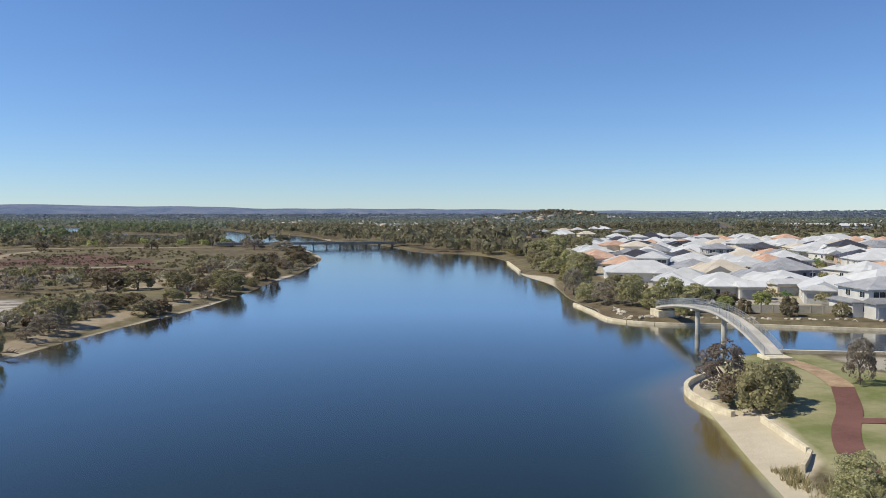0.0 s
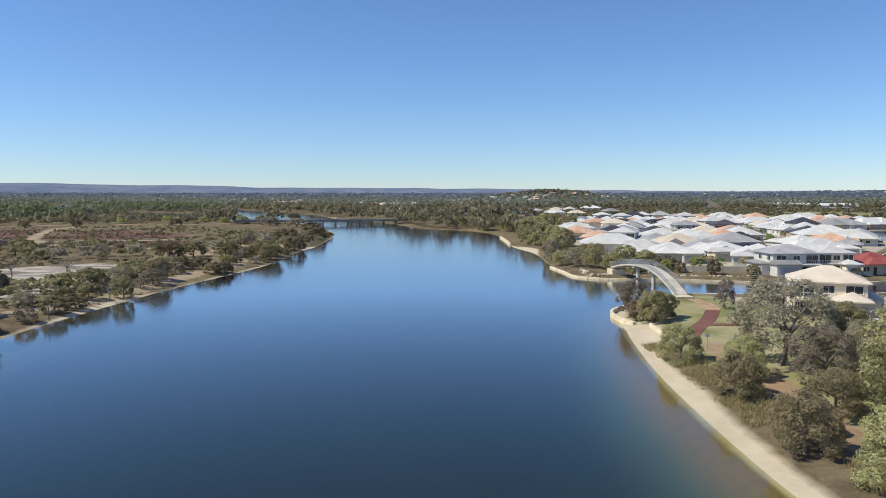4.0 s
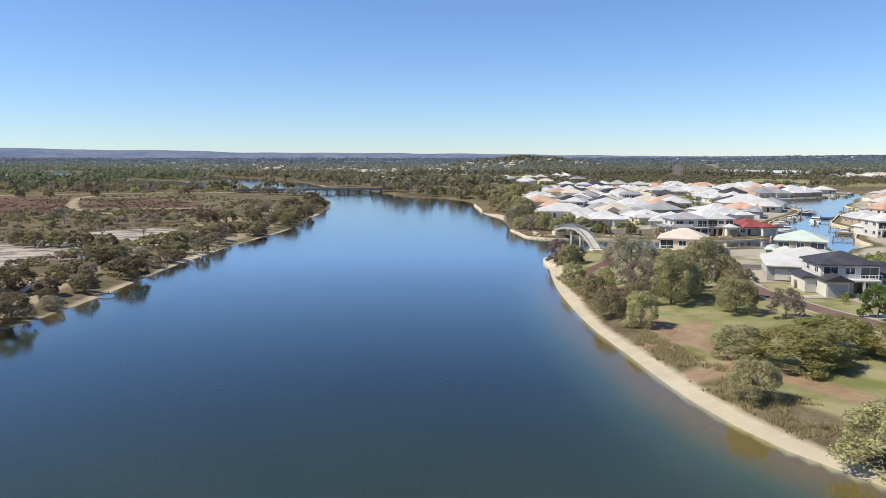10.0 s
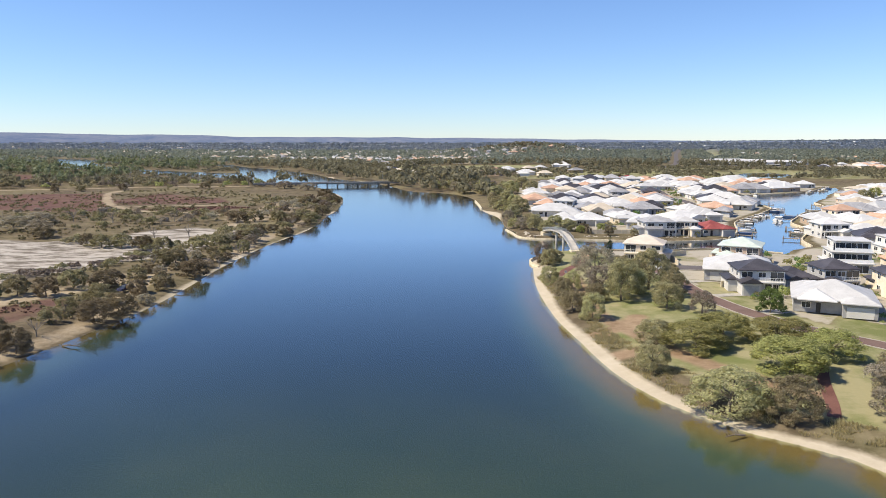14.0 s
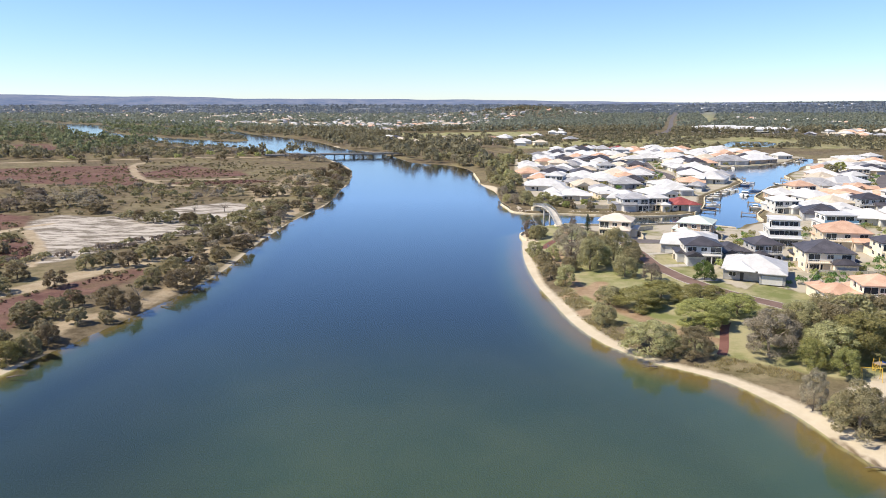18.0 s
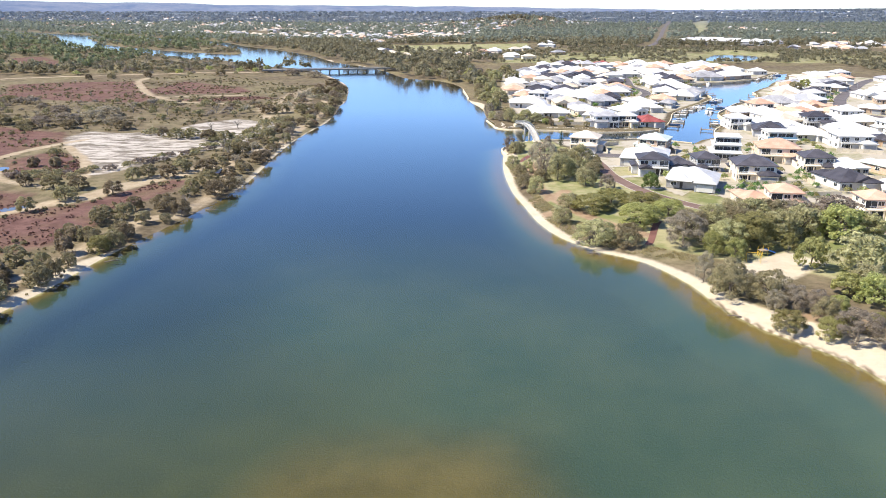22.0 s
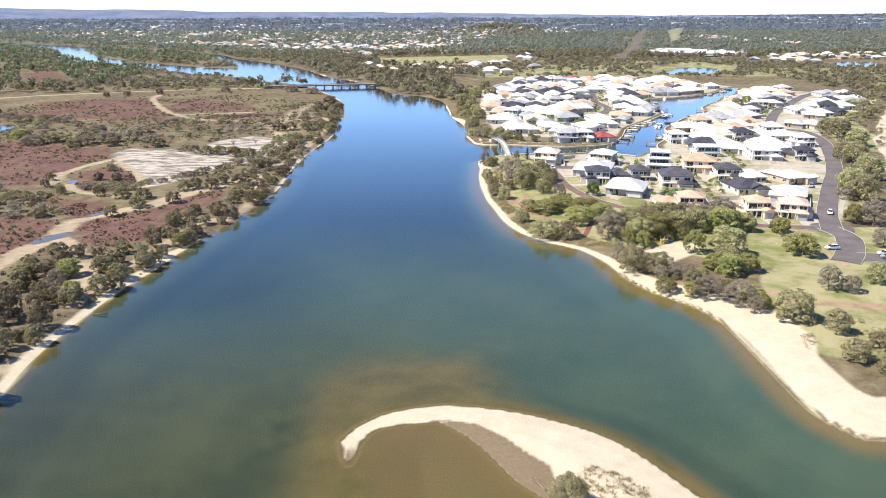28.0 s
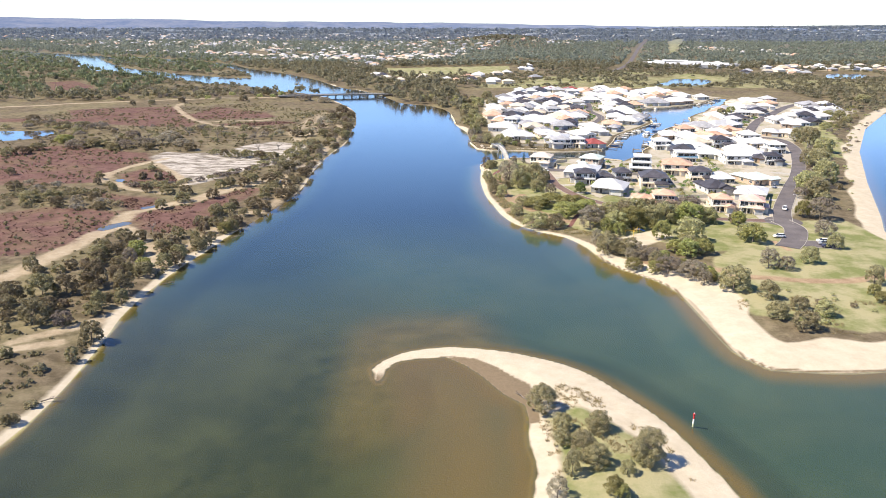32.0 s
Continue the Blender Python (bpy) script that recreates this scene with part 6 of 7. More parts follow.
fill([(-135, 108), (-100, 96), (-92, 112), (-112, 122), (-138, 122)], 16, ("she", "shrub"), 1.5, 3.2, 1.6, "salt pan bushes", join=True, wide=(1.5, 2.4))
fill([(-330, 200), (-260, 165), (-250, 240), (-320, 268)], 40, ("grey", "she", "shrub"), 2.5, 6.0, 2.2, "heath trees", join=True, wide=(1.1, 1.8))
fill([(-420, 455), (-330, 425), (-230, 462), (-180, 478), (-170, 520), (-260, 560), (-420, 520)], 90, ("grey", "she", "she", "shrub"), 3, 7.0, 2.4, "marsh edge trees", join=True, wide=(1.0, 1.6))
fill([(-128, 200), (-75, 180), (-68, 240), (-86, 330), (-110, 300)], 30, ("she", "shrub", "grey"), 2.5, 5.5, 2.0, "west bank bushes", join=True, wide=(1.1, 1.7))
fill([(-330, 420), (-180, 420), (-110, 440), (-125, 470), (-190, 490), (-330, 470)], 14, ("she", "grn", "grey"), 4, 8.0, 3, "heath trees", join=True)
fill([(30, 160), (44, 168), (42, 300), (60, 430), (10, 470), (-20, 450), (5, 410), (24, 350), (27, 250)], 40, ("she", "she", "grn", "grey", "she"), 4.4, 8.0, 1.6, "island bank trees")
fill([(44, 142), (100, 136), (104, 146), (50, 156)], 9, ("shrub", "she", "grn"), 2, 4.0, 2.5, "canal bushes")
fill([(60, -52), (64, -66), (88, -58), (112, -52), (104, -44), (80, -40)], 14, ("she", "grey", "she", "grn"), 6, 10, 2.2, "park trees", 3.2)
fill([(58, -82), (62, -100), (74, -112), (88, -124), (90, -116), (70, -92)], 14, ("she", "grey", "grn"), 3, 5.5, 2.0, "beach bushes")
fill([(158, -40), (180, -20), (215, 45), (262, 140), (300, 200), (285, 200), (240, 130), (200, 60), (170, 10)], 30, ("she", "she", "grn", "grey"), 3, 7, 3.2, "dune trees", 6.0, join=True)
fill([(300, 205), (350, 260), (450, 390), (440, 420), (380, 340), (310, 240)], 22, ("she", "grn", "shrub"), 3, 6, 3, "dune trees", 6.0, join=True)
fill([(60, 160), (110, 150), (190, 330), (250, 420), (230, 540), (120, 540), (70, 400)], 240, ("bright", "grn", "she"), 1.2, 4.0, 0.8, "garden trees", 3.5, (0.8, 1.2), join=True)
fill([(70, 60), (110, 90), (150, 80), (230, 190), (300, 320), (260, 300), (190, 200), (150, 0), (100, -20), (70, 10)], 200, ("bright", "grn", "grn2"), 1.0, 3.4, 0.8, "garden trees", 4.0, (0.8, 1.2), join=True)


fill([(182, -34), (215, 20), (262, 105), (330, 210), (400, 310), (384, 322), (306, 218), (241, 118), (191, 32), (168, -28)], 80, ("shrub", "she", "grey"), 0.8, 2.2, 1.2, "dune bushes", 5.0, (1.4, 2.2), join=True)
fill([(96, -122), (140, -146), (128, -158), (98, -158), (86, -140)], 16, ("shrub", "she"), 0.7, 1.6, 1.0, "headland bushes", 5.0, (1.4, 2.2), join=True)
for (group, kind), rows in JOINED.items():
    x, y, h, w = np.array(rows).T
    name = group.replace(" ", "_")
    tagged(new(name, wood_mesh(name, x, y, h, w * 1.1, 260, LEAF[kind], len(rows))), f"{group} with ragged {dict(she='olive-brown', west='dark olive', grn='green', grey='grey', shrub='brown', bright='bright green', grn2='lime green')[kind]} crowns", "trees", kind="stuff")


def scrub_mesh(n, seed, polys, h0, h1, per, mat, keep):
    rng = np.random.RandomState(seed)
    xs, ys = [], []
    for p in polys:
        p = np.array(p, float)
        lo, hi = p.min(0), p.max(0)
        x, y = rng.uniform(lo[0], hi[0], n), rng.uniform(lo[1], hi[1], n)
        ok = (signed(p, x, y) < 0) & (shore(x, y) > 1.2) & (value_noise(x, y, 22, seed) * 0.6 + value_noise(x, y, 6, seed + 1) * 0.4 > keep)
        ok &= np.minimum.reduce([line_distance(t, x, y) / w for w, t in TRACKS]) > 1.15
        ok &= signed(SALT, x, y) > 1.0
        xs.append(x[ok])
        ys.append(y[ok])
    x, y = np.concatenate(xs), np.concatenate(ys)
    h = rng.uniform(h0, h1, len(x))
    return wood_mesh("scrub", x, y, h, h * rng.uniform(1.2, 2.2, len(x)), per, mat, seed)


SCRUB = leaf_material("scrub_leaf", (0.125, 0.105, 0.058), (0.27, 0.23, 0.135))
REED = leaf_material("dune_grass", (0.32, 0.28, 0.13), (0.54, 0.48, 0.27))
HEATH_LEAF = leaf_material("heath_leaf", (0.12, 0.075, 0.052), (0.24, 0.16, 0.115))
PLAIN_WEST = [[(-70, 330), (-64, 230), (-66, 130), (-72, 60), (-72, -20), (-84, -90), (-95, -150), (-96, -200), (-230, -200), (-330, 60), (-330, 330), (-200, 440)]]
tagged(new("scrub", scrub_mesh(11000, 51, PLAIN_WEST, 0.4, 1.3, 22, SCRUB, 0.47)), "low dry brown-green scrub over the west plain", "scrub", kind="stuff")
tagged(new("heath_scrub", scrub_mesh(1500, 52, [h for h in HEATH], 0.2, 0.5, 16, HEATH_LEAF, 0.45)), "low red-brown samphire and heath tufts", "scrub", kind="stuff")
def grass_mesh(name, n, seed, polys, h0, h1, per, keep):
    """Tufts of narrow upright blades."""
    rng = np.random.RandomState(seed)
    xs, ys = [], []
    for p in polys:
        p = np.array(p, float)
        lo, hi = p.min(0), p.max(0)
        x, y = rng.uniform(lo[0], hi[0], n), rng.uniform(lo[1], hi[1], n)
        ok = (signed(p, x, y) < 0) & (shore(x, y) > 0.9) & (value_noise(x, y, 9, seed) * 0.55 + value_noise(x, y, 3, seed + 1) * 0.45 > keep)
        xs.append(x[ok])
        ys.append(y[ok])
    x, y = np.concatenate(xs), np.concatenate(ys)
    z = np.array([ground_z(a, b) for a, b in zip(x, y)])
    i = np.repeat(np.arange(len(x)), per)
    a, r = rng.rand(len(i)) * 2 * math.pi, rng.rand(len(i)) * 0.45
    h = rng.uniform(h0, h1, len(x))[i] * rng.uniform(0.6, 1.1, len(i))
    base = np.stack([x[i] + np.cos(a) * r, y[i] + np.sin(a) * r, z[i] - 0.03], 1)
    side = np.stack([-np.sin(a * 3), np.cos(a * 3), 0 * a], 1) * rng.uniform(0.03, 0.07, len(i))[:, None]
    tip = base + np.stack([np.cos(a) * h * 0.45, np.sin(a) * h * 0.45, h], 1) + rng.normal(0, 0.05, base.shape)
    return points_mesh(name, np.stack([base - side, base + side, tip], 1).reshape(-1, 3), 3, REED)


tagged(new("dune_grass", grass_mesh("dune_grass", 2600, 53, [[(92, -130), (140, -146), (150, -152), (130, -166), (100, -164), (86, -146)], [(19, -196), (28, -188), (42, -208), (46, -236), (18, -236)],
                                               [(194, 0), (290, 170), (400, 330), (350, 280), (262, 150), (186, 10), (176, -40)], [(70, -100), (88, -122), (96, -126), (80, -104)]], 0.3, 0.7, 12, 0.52)), "pale dry dune grass behind the beach", "grass", kind="stuff")
tagged(new("beach_grass", grass_mesh("beach_grass", 16000, 57, [[(26.6, 53), (29, 52.5), (30.5, 48), (32, 40), (32.5, 5), (33, -6), (36, -22), (46, -50), (64, -66), (66, -72), (48, -61), (36, -48), (31, -30), (28, 0), (27.5, 40)]], 0.3, 0.75, 14, 0.42)),
       "tufts of straw-green grass along the river beach", "grass", kind="stuff")


# ---- channel marker, boats, jetties ----
def marker():
    root = new("channel_marker")
    root.matrix_world = pose(51.3, -206.5, -2.6)
    tagged(root, "red and white channel marker pile standing in the water", "channel marker")
    for z0, z1, mat, name in ((0, 3.7, WHITE, "pile"), (3.7, 4.6, MARKER_RED, "sleeve")):
        bm = bmesh.new()
        tube(bm, [(0, 0, z0), (0, 0, z1)], 0.17 if name == "pile" else 0.19, 0.17 if name == "pile" else 0.19, 12)
        part(name, bm, mat, root)
    bm = bmesh.new()
    box(bm, -0.22, -0.22, 4.604, 0.22, 0.22, 4.9, 0.03)
    part("topmark", bm, MARKER_RED, root)
    bm = bmesh.new()
    tube(bm, [(0, 0, 4.9), (0, 0, 5.1)], 0.06, 0.05, 8)
    part("lantern", bm, WHITE, root)


MARKER_RED = material("marker_red", (0.42, 0.03, 0.03), (0.55, 0.06, 0.05), 2, 8, 0.5)
marker()
TIMBER = material("jetty_timber", (0.20, 0.16, 0.12), (0.38, 0.32, 0.25), 0.8, 6, 0.9, bump=0.3)
HULL_BLUE = material("hull_blue", (0.05, 0.10, 0.22), (0.08, 0.14, 0.28), 1, 5, 0.3)


def jetty(x, y, ang, length, wide=1.8):
    root = new("jetty")
    root.matrix_world = pose(x, y, 0, 0, 0, ang)
    tagged(root, "small timber private jetty on piles", "jetty", "harbour jetties")
    bm = bmesh.new()
    box(bm, 0, -wide / 2 + 0.1, 0.75, length, wide / 2 - 0.1, 0.9)
    part("beam", bm, TIMBER, root)
    bm = bmesh.new()
    box(bm, -0.14, -wide / 2, 0.904, 0.14, wide / 2, 0.95)
    me = mesh_from("plank", bm, TIMBER)
    for k in range(int(length / 0.6)):
        shared("plank", me, root, pose(0.3 + k * 0.6, 0, 0))
    bm = bmesh.new()
    tube(bm, [(0, 0, -2.5), (0, 0, 1.7)], 0.13, 0.12, 8)
    me = mesh_from("pile", bm, TIMBER)
    for k in range(max(2, int(length / 3))):
        for s in (-1, 1):
            shared("pile", me, root, pose(1 + k * (length - 1.5) / max(1, int(length / 3) - 1), s * (wide / 2 + 0.12), 0))


def boat(x, y, ang, length, paint, label, cabin=True):
    root = new("boat")
    root.matrix_world = pose(x, y, 0.0, 0, 0, ang)
    tagged(root, label, "boat", "moored boats")
    bm = bmesh.new()
    rows = []
    for i in range(9):
        u = i / 8
        half = length * 0.17 * (1 - max(0, (u - 0.45) / 0.55) ** 2.2) + 0.02
        rows.append([bm.verts.new((length * (u - 0.5), s * half * w, z + 0.35 * max(0, u - 0.5))) for s, w, z in ((-1, 1, 0.85), (-1, 0.7, 0.1), (0, 0.0, -0.25), (1, 0.7, 0.1), (1, 1, 0.85))])
    for p, q in zip(rows, rows[1:]):
        for k in range(4):
            bm.faces.new((p[k], p[k + 1], q[k + 1], q[k]))
        bm.faces.new((p[0], q[0], q[4], p[4]))
    bm.faces.new(rows[0])
    bmesh.ops.recalc_face_normals(bm, faces=bm.faces[:])
    part("hull", bm, paint, root)
    if cabin:
        bm = bmesh.new()
        box(bm, -length * 0.22, -length * 0.11, 0.86, length * 0.16, length * 0.11, 2.0, 0.12)
        part("cabin", bm, WHITE, root)
        bm = bmesh.new()
        box(bm, -length * 0.23, -length * 0.115, 1.45, length * 0.165, length * 0.115, 1.85)
        part("windscreen", bm, GLASS, root)
        bm = bmesh.new()
        box(bm, -length * 0.3, -length * 0.12, 2.01, length * 0.12, length * 0.12, 2.1, 0.03)
        part("canopy", bm, WHITE, root)
    bm = bmesh.new()
    box(bm, -length * 0.52 - 0.25, -0.2, 0.1, -length * 0.5 - 0.003, 0.2, 1.15, 0.05)
    part("outboard", bm, DARK, root)


HULLS = ((WHITE, "white motor boat with a canopy at a timber jetty"), (WHITE, "white fishing boat moored beside the harbour wall"), (HULL_BLUE, "blue-hulled cabin boat moored at a jetty"), (WHITE, "white runabout tied to a jetty"))
berth = random.Random(19)
for quay, side, gap, skip in ((WEST_QUAY, -1, 11.0, 0.08), (EAST_QUAY, 1, 19.0, 0.2), (NORTH_QUAY, -1, 15.0, 0.1)):
    line = spline(quay, 1.0)
    for k in range(int(gap), len(line) - 6, int(gap)):
        if berth.random() < skip:
            continue
        d = line[k + 1] - line[k - 1]
        d = d / np.linalg.norm(d)
        out = np.array((d[1], -d[0])) * (1 if side < 0 else -1)
        turn = math.degrees(math.atan2(out[1], out[0]))
        length = berth.uniform(5, 8.5)
        jetty(line[k][0], line[k][1], turn, length)
        for s in (-1, 1):
            if berth.random() < (0.48 if side < 0 else 0.25):
                size = berth.uniform(4.5, 7.0)
                p = line[k] + out * (size * 0.5 + 1.6) + d * s * (0.9 + size * 0.19)
                paint, words = HULLS[berth.randrange(4)]
                boat(p[0], p[1], turn + berth.uniform(-5, 5) + 180 * (berth.random() < 0.4), size, paint, words, berth.random() < 0.7)
boat(162, 204, 60, 13, WHITE, "large white cabin cruiser with a canopy at its berth")


# ---- playground ----
PLAY_BLUE = material("slide_blue", (0.03, 0.16, 0.50), (0.06, 0.22, 0.6), 2, 6, 0.4)
PLAY_YELLOW = material("play_yellow", (0.55, 0.36, 0.04), (0.68, 0.46, 0.08), 2, 6, 0.4)


def playground():
    root = new("play_tower")
    x, y = 78.6, -65.5
    root.matrix_world = pose(x, y, ground_z(x, y) - 0.05, 0, 0, 20)
    tagged(root, "low play platform with a bright blue slide on sand", "play equipment")
    bm = bmesh.new()
    tube(bm, [(0, 0, 0), (0, 0, 2.2)], 0.06, 0.06, 8)
    me = mesh_from("post", bm, PLAY_YELLOW)
    for px in (-0.8, 0.8):
        for py in (-0.8, 0.8):
            shared("post", me, root, pose(px, py, 0))
    bm = bmesh.new()
    box(bm, -0.9, -0.9, 1.3, 0.9, 0.9, 1.42, 0.03)
    part("platform", bm, TIMBER, root)
    bm = bmesh.new()
    rows = []
    for i in range(9):
        u = i / 8
        px, pz = 0.9 + 2.8 * u, 1.42 - 1.15 * (u ** 0.9)
        rows.append([bm.verts.new((px, s, pz + dz)) for s, dz in ((-0.35, 0.28), (-0.33, 0.0), (0.33, 0.0), (0.35, 0.28), (0.40, 0.28), (0.40, -0.06), (-0.40, -0.06), (-0.40, 0.28))])
    for p, q in zip(rows, rows[1:]):
        for k in range(8):
            bm.faces.new((p[k], p[(k + 1) % 8], q[(k + 1) % 8], q[k]))
    part("slide", bm, PLAY_BLUE, root, "bright blue slide")
    bm = bmesh.new()
    for k in range(5):
        tube(bm, [(-0.95 - 0.12 * (4 - k), -0.3, 0.25 + k * 0.25), (-0.95 - 0.12 * (4 - k), 0.3, 0.25 + k * 0.25)], 0.03, 0.03, 6)
    for s in (-0.3, 0.3):
        tube(bm, [(-1.5, s, 0), (-0.9, s, 1.4)], 0.035, 0.035, 6)
    part("ladder", bm, PLAY_YELLOW, root)
    x, y = 74.5, -70
    sw = new("swing")
    sw.matrix_world = pose(x, y, ground_z(x, y) - 0.05, 0, 0, -15)
    tagged(sw, "steel swing frame with two seats on sand", "swing")
    bm = bmesh.new()
    for s in (-1.6, 1.6):
        tube(bm, [(s, -0.9, 0), (s, 0, 2.3)], 0.05, 0.05, 7)
        tube(bm, [(s, 0.9, 0), (s, 0, 2.3)], 0.05, 0.05, 7)
    tube(bm, [(-1.7, 0, 2.3), (1.7, 0, 2.3)], 0.05, 0.05, 7)
    part("frame", bm, PLAY_YELLOW, sw)
    for s in (-0.7, 0.7):
        bm = bmesh.new()
        box(bm, s - 0.25, -0.1, 0.5, s + 0.25, 0.1, 0.55)
        for k in (-0.22, 0.22):
            tube(bm, [(s + k, 0, 0.55), (s + k, 0, 2.28)], 0.012, 0.012, 5)
        part("seat", bm, DARK, sw)


playground()


# ---- conifer, park lamp posts, sign ----
def conifer(x, y, h):
    root = new("pine_tree")
    root.matrix_world = pose(x, y, ground_z(x, y))
    tagged(root, "dark green tiered Norfolk pine on the lawn", "pine tree")
    bm = bmesh.new()
    tube(bm, [(0, 0, -0.3), (0, 0, h)], 0.22, 0.03, 8)
    part("trunk", bm, BARK, root)
    rng = np.random.RandomState(4)
    co = []
    for lay in range(16):
        z = 0.8 + (h - 1.0) * lay / 15
        r = (h - z) * 0.30 + 0.2
        for k in range(9):
            a = k * 2 * math.pi / 9 + lay * 0.37
            for j in range(12):
                u = (j + 0.5) / 12
                p = np.array((math.cos(a) * r * u, math.sin(a) * r * u, z - 0.12 * r * math.sin(u * 3) + 0.25 * u * u * r * 0.3))
                s = 0.20 * (1.2 - 0.5 * u)
                v = rng.normal(0, 1, (2, 3)) * np.array((1, 1, 0.35))
                v /= np.linalg.norm(v, axis=1)[:, None]
                co += [p - v[0] * s, p - v[1] * s * 0.6, p + v[0] * s, p + v[1] * s * 0.6]
    ob = new("crown", points_mesh("crown", np.array(co), 4, leaf_material("leaf_pine", (0.025, 0.055, 0.03), (0.07, 0.12, 0.06))))
    ob.parent = root


conifer(53.4, 81, 6.6)


def lamp_post(x, y, h, ang, label):
    root = new("street_lamp")
    root.matrix_world = pose(x, y, ground_z(x, y) - 0.1, 0, 0, ang)
    tagged(root, label, "street lamp", "street lamps")
    bm = bmesh.new()
    tube(bm, [(0, 0, 0), (0, 0, h)], 0.09, 0.05, 8)
    tube(bm, [(0, 0, h - 0.05), (0.8, 0, h + 0.25), (1.6, 0, h + 0.3)], 0.04, 0.03, 6)
    part("pole", bm, STEEL, root)
    bm = bmesh.new()
    box(bm, 1.5, -0.12, h + 0.24, 2.1, 0.12, h + 0.36, 0.03)
    part("lantern", bm, WHITE, root)


for x, y, a in ((158, -33, 150), (186, 15, 150), (214, 68, 150), (239, 118, 160), (251, 165, 180), (262, 238, 150), (300, 298, 150), (98, 200, 200), (124, 238, 200), (143, 270, 200), (153, 310, 180)):
    lamp_post(x, y, 7.0, a, "tall grey steel street lamp beside the road")
for i in range(5):
    lamp_post(-150 + i * 24, 474 + i * 5.2, 11.0, -90, "tall steel lamp beside the road bridge")
for x, y in ((-420, 520), (-350, 530), (-285, 520), (-215, 520), (-330, 600), (-250, 600)):
    root = new("power_pole")
    root.matrix_world = pose(x, y, ground_z(x, y) - 0.2)
    tagged(root, "timber power pole with crossarm by the road", "power pole", "power poles")
    bm = bmesh.new()
    tube(bm, [(0, 0, 0), (0, 0, 13)], 0.2, 0.13, 8)
    part("pole", bm, TIMBER, root)
    bm = bmesh.new()
    box(bm, -1.3, -0.07, 12.0, 1.3, 0.07, 12.2)
    part("crossarm", bm, TIMBER, root)


# ---- dead trees of the west bank and the marsh ----
DEAD_BARK = material("dead_bark", (0.17, 0.15, 0.125), (0.34, 0.305, 0.265), 2, 12, 0.95, bump=0.4)


def dead_tree_mesh(seed):
    """A bare forked tree, 1 high."""
    rng = random.Random(seed)
    bm = bmesh.new()
    top = Vector((rng.uniform(-0.05, 0.05), rng.uniform(-0.05, 0.05), 0.34))
    tube(bm, [(0, 0, -0.05), (top.x * 0.4, top.y * 0.7, 0.18), top], 0.035, 0.024, 7)
    for k in range(7):
        a = k * 0.9 + rng.uniform(-0.3, 0.3)
        r, z = rng.uniform(0.16, 0.42), rng.uniform(0.55, 1.0)
        tip = Vector((math.cos(a) * r, math.sin(a) * r, z))
        mid = top.lerp(tip, 0.5) + Vector((math.cos(a), math.sin(a), 0.3)) * 0.05
        tube(bm, [top * 0.9, mid, tip], 0.018, 0.005, 5)
        for _ in range(6):
            u = rng.uniform(0.35, 1.0)
            p = top.lerp(mid, u * 2) if u < 0.5 else mid.lerp(tip, u * 2 - 1)
            b = a + rng.uniform(-1.4, 1.4)
            q = p + Vector((math.cos(b), math.sin(b), rng.uniform(0.1, 0.9))) * rng.uniform(0.08, 0.2)
            tube(bm, [p, (p + q) / 2 + Vector((0, 0, 0.015)), q], 0.007, 0.003, 4)
    return mesh_from("dead_tree", bm, DEAD_BARK)


DEAD = [dead_tree_mesh(k) for k in range(5)]
dead_rng = random.Random(44)
for x, y, h in ((-69, 118, 5), (-68, 92, 4.5), (-72, 58, 5), (-67.5, 70, 3.6), (-84, 60, 5), (-70, 6, 4), (-77, -14, 3.8), (-90, 76, 5), (-98, 132, 5.5), (-66, 170, 5), (-70, 200, 6), (-110, 128, 5), (-86, -70, 4), (-112, -60, 4.5), (-125, 190, 6),
                (-150, 182, 6), (-172, 190, 6.5), (-196, 176, 6), (-215, 168, 6), (-140, 455, 8), (-165, 470, 9), (-190, 482, 8), (-215, 492, 9), (-238, 500, 9), (-262, 508, 8), (-285, 512, 9), (-310, 515, 9), (-335, 520, 8), (-180, 505, 8), (-205, 520, 9), (-232, 530, 9), (-268, 540, 8)):
    ob = new("dead_tree", DEAD[dead_rng.randrange(5)])
    ob.matrix_world = pose(x, y, ground_z(x, y), 0, 0, dead_rng.uniform(0, 360)) @ Matrix.Diagonal((h * 1.1, h * 1.1, h, 1))
    tagged(ob, "bare grey dead tree with forked branches among the scrub", "dead tree", "dead trees")


# ---- driftwood ----
def snag(x, y, ang, size, seed):
    rng = random.Random(seed)
    root = new("fallen_tree")
    root.matrix_world = pose(x, y, max(ground_z(x, y), -0.05) + 0.1, 0, 0, ang)
    tagged(root, "grey fallen tree with bare branches at the water's edge", "fallen tree", "fallen trees")
    bm = bmesh.new()
    tube(bm, [(0, 0, 0.1), (size * 0.5, 0.1, 0.35), (size, 0.3, 0.2)], 0.16, 0.05, 7)
    part("trunk", bm, BARK, root)
    for k in range(6):
        u = 0.3 + 0.11 * k
        a = rng.uniform(-1.3, 1.3)
        bm = bmesh.new()
        p = (size * u, 0.1, 0.3)
        q = (p[0] + math.cos(a) * size * 0.22, p[1] + math.sin(a) * size * 0.3, 0.3 + rng.uniform(0.2, 0.9))
        tube(bm, [p, ((p[0] + q[0]) / 2, (p[1] + q[1]) / 2 + 0.1, (p[2] + q[2]) / 2 + 0.15), q], 0.06, 0.015, 5)
        part("branch", bm, BARK, root)


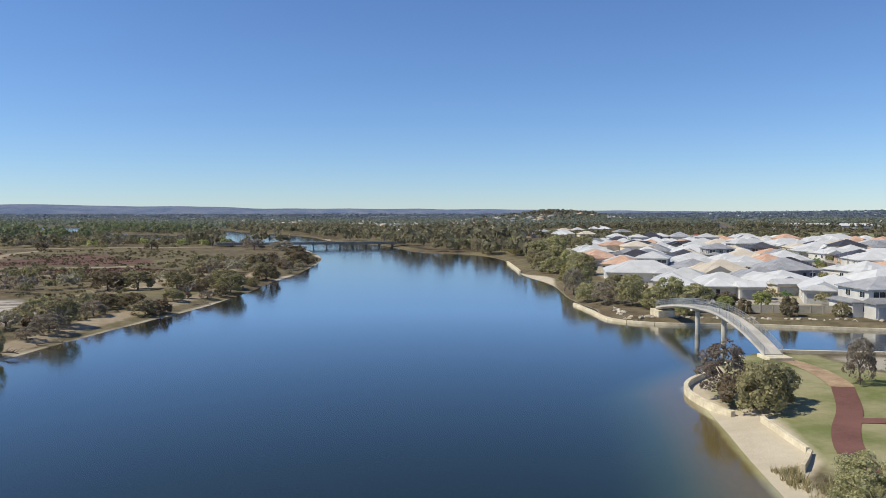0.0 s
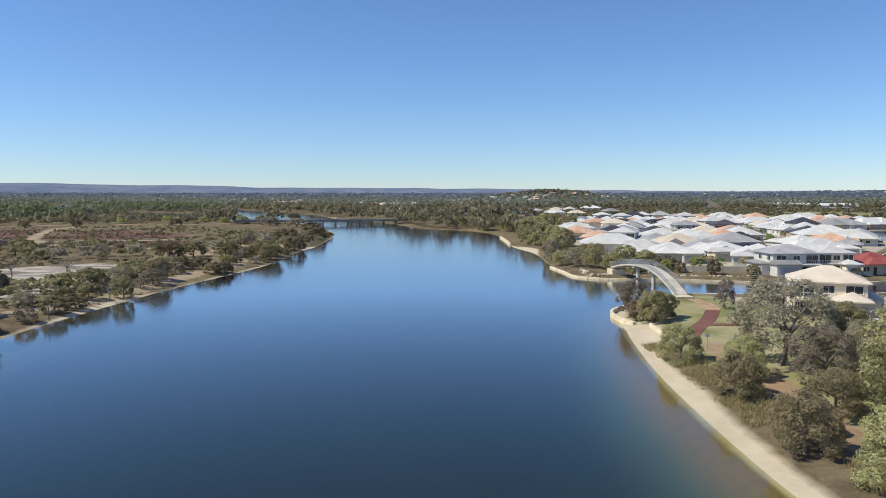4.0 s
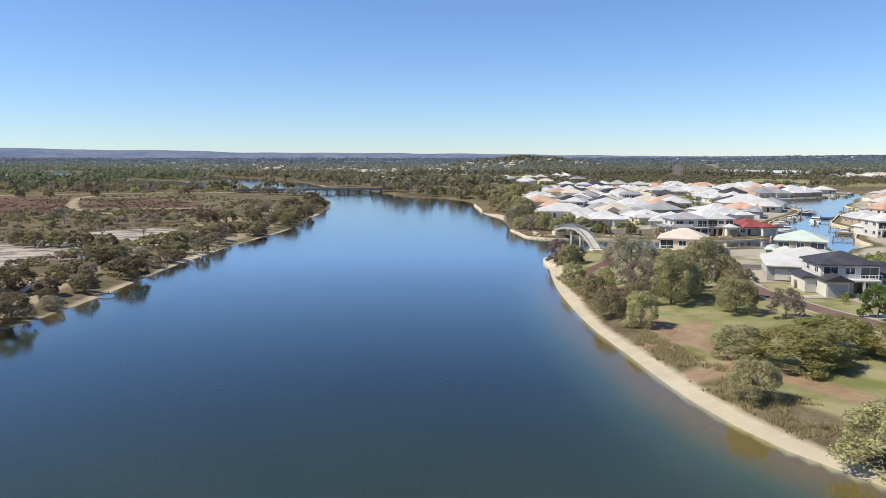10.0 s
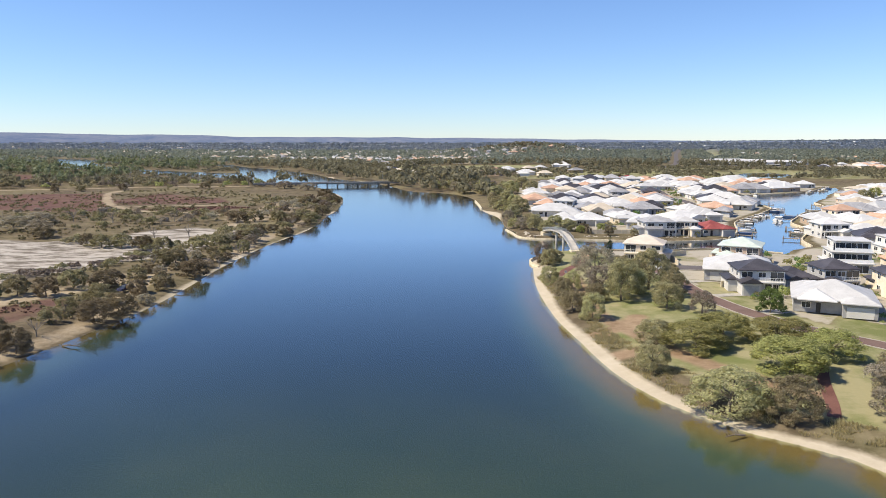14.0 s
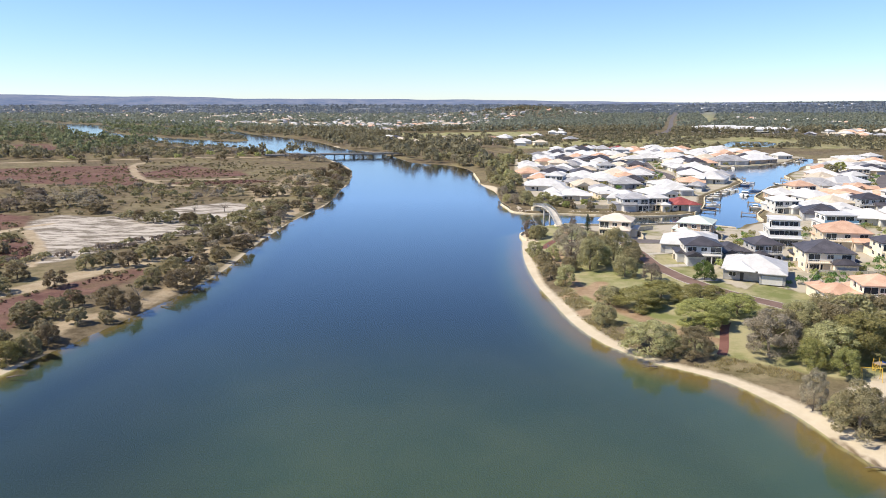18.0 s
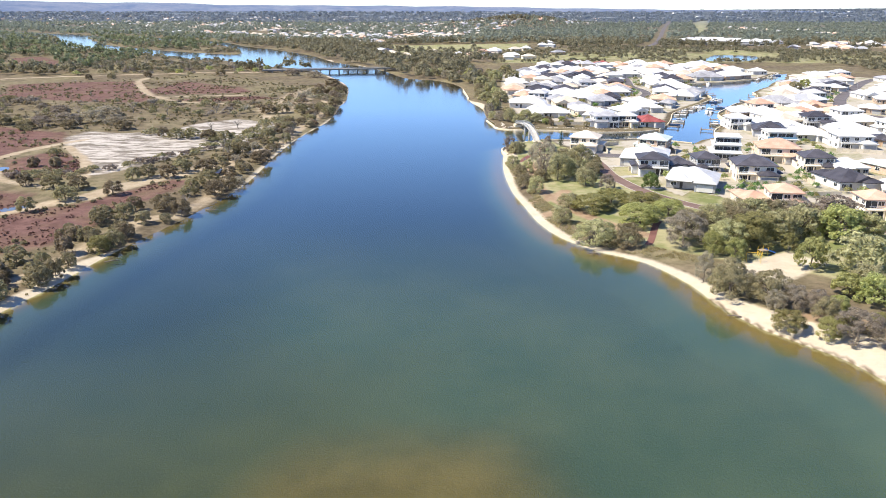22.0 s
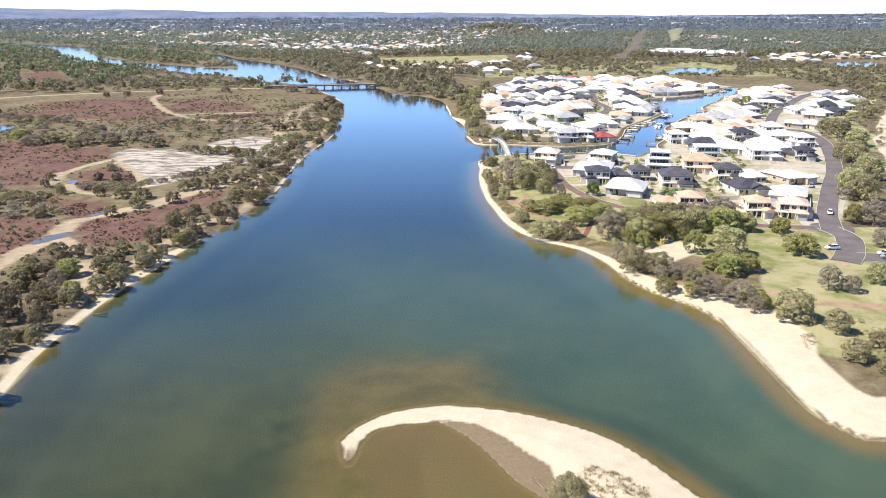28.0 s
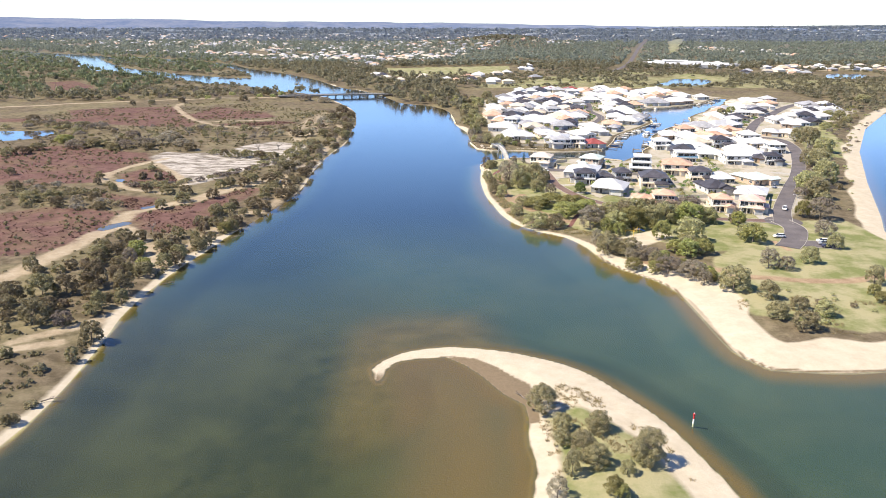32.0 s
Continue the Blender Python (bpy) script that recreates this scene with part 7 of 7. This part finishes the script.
for i, (x, y, a, s) in enumerate(((-68, 100, -20, 4), (-67, 108, 10, 4.5), (-69, 86, -30, 3.5), (-67, 30, 15, 4), (-70, -18, -20, 4), (-80, -66, 10, 3.5), (-89, -118, 0, 4), (-90, -195, 20, 4), (40, -60, 190, 3), (60, -100, 170, 3), (-61, 160, 0, 4), (17.2, -196, 120, 3.5))):
    snag(x, y, a, s, i)



def sign_post(x, y):
    root = new("sign_post")
    root.matrix_world = pose(x, y, ground_z(x, y) - 0.1, 0, 0, 15)
    tagged(root, "small white park notice on a steel post", "sign")
    bm = bmesh.new()
    tube(bm, [(0, 0, 0), (0, 0, 2.2)], 0.04, 0.04, 8)
    part("post", bm, STEEL, root)
    bm = bmesh.new()
    box(bm, -0.35, -0.05, 1.75, 0.35, -0.043, 2.25)
    part("panel", bm, WHITE, root)


sign_post(33.8, 46)


# ---- lot fences and driveways ----
FENCE = material("fence_panel", (0.45, 0.40, 0.31), (0.62, 0.56, 0.45), 0.6, 6, 0.85, bump=0.1, vary=0.15)


def fence(a, b, h=1.7):
    a, b = Vector(a), Vector(b)
    n = max(1, int((b - a).length / 2.4))
    root = new("fence")
    root.matrix_world = pose(a.x, a.y, 0)
    tagged(root, "pale limestone-coloured lot fence with posts", "fence", "lot fences")
    step = (b - a) / n
    yaw = math.degrees(math.atan2(step.y, step.x))
    for k in range(n):
        p = a + step * k
        z = ground_z(p.x + step.x / 2, p.y + step.y / 2) - 0.1
        bm = bmesh.new()
        box(bm, 0.1, -0.05, 0, step.length - 0.02, 0.05, h)
        part("panel", bm, FENCE, root).matrix_basis = pose(step.x * k, step.y * k, z, 0, 0, yaw)
        bm = bmesh.new()
        box(bm, -0.1, -0.1, 0, 0.098, 0.1, h + 0.12)
        part("post", bm, LIMESTONE, root).matrix_basis = pose(step.x * k, step.y * k, z, 0, 0, yaw)


for a, b in (((70, 64), (71, 82)), ((71, 82), (80, 88)), ((84, 60), (84, 78)), ((97, 62), (100, 86)), ((70, 30), (84, 38)), ((84, 2), (92, 22)), ((92, 22), (104, 20)), ((94, -6), (104, 8)), ((94, -6), (90, -22)),
             ((104, 8), (122, 6)), ((110, -28), (114, -8)), ((114, -8), (128, -8)), ((122, -34), (120, -16)), ((143, -38), (156, -12)), ((126, 4), (128, 22)), ((140, 20), (158, 12)), ((100, 44), (112, 46)),
             ((60, 146), (104, 142)), ((104, 142), (108, 150)), ((150, 84), (160, 100)), ((166, 68), (182, 62))):
    fence(a, b)
for x0, y0, x1, y1, half in ((63, 20, 74, 22, 1.8), (66, 2, 74, 4, 2.0), (62, 38, 72, 40, 1.8), (64, 58, 66, 70, 2.0), (86, 55, 90, 62, 1.8), (106, -41, 104, -30, 1.6), (126, -47, 126, -38, 1.8), (137, -49, 138, -42, 1.8), (160, -14, 152, -12, 2.2), (176, 12, 168, 16, 2.2),
                             (196, 46, 186, 52, 2.2), (212, 76, 200, 78, 2.2)):
    street("pavement", [(x0, y0), ((x0 + x1) / 2, (y0 + y1) / 2), (x1, y1)], half, KERB, "pale concrete driveway to a house", 0.07, False)
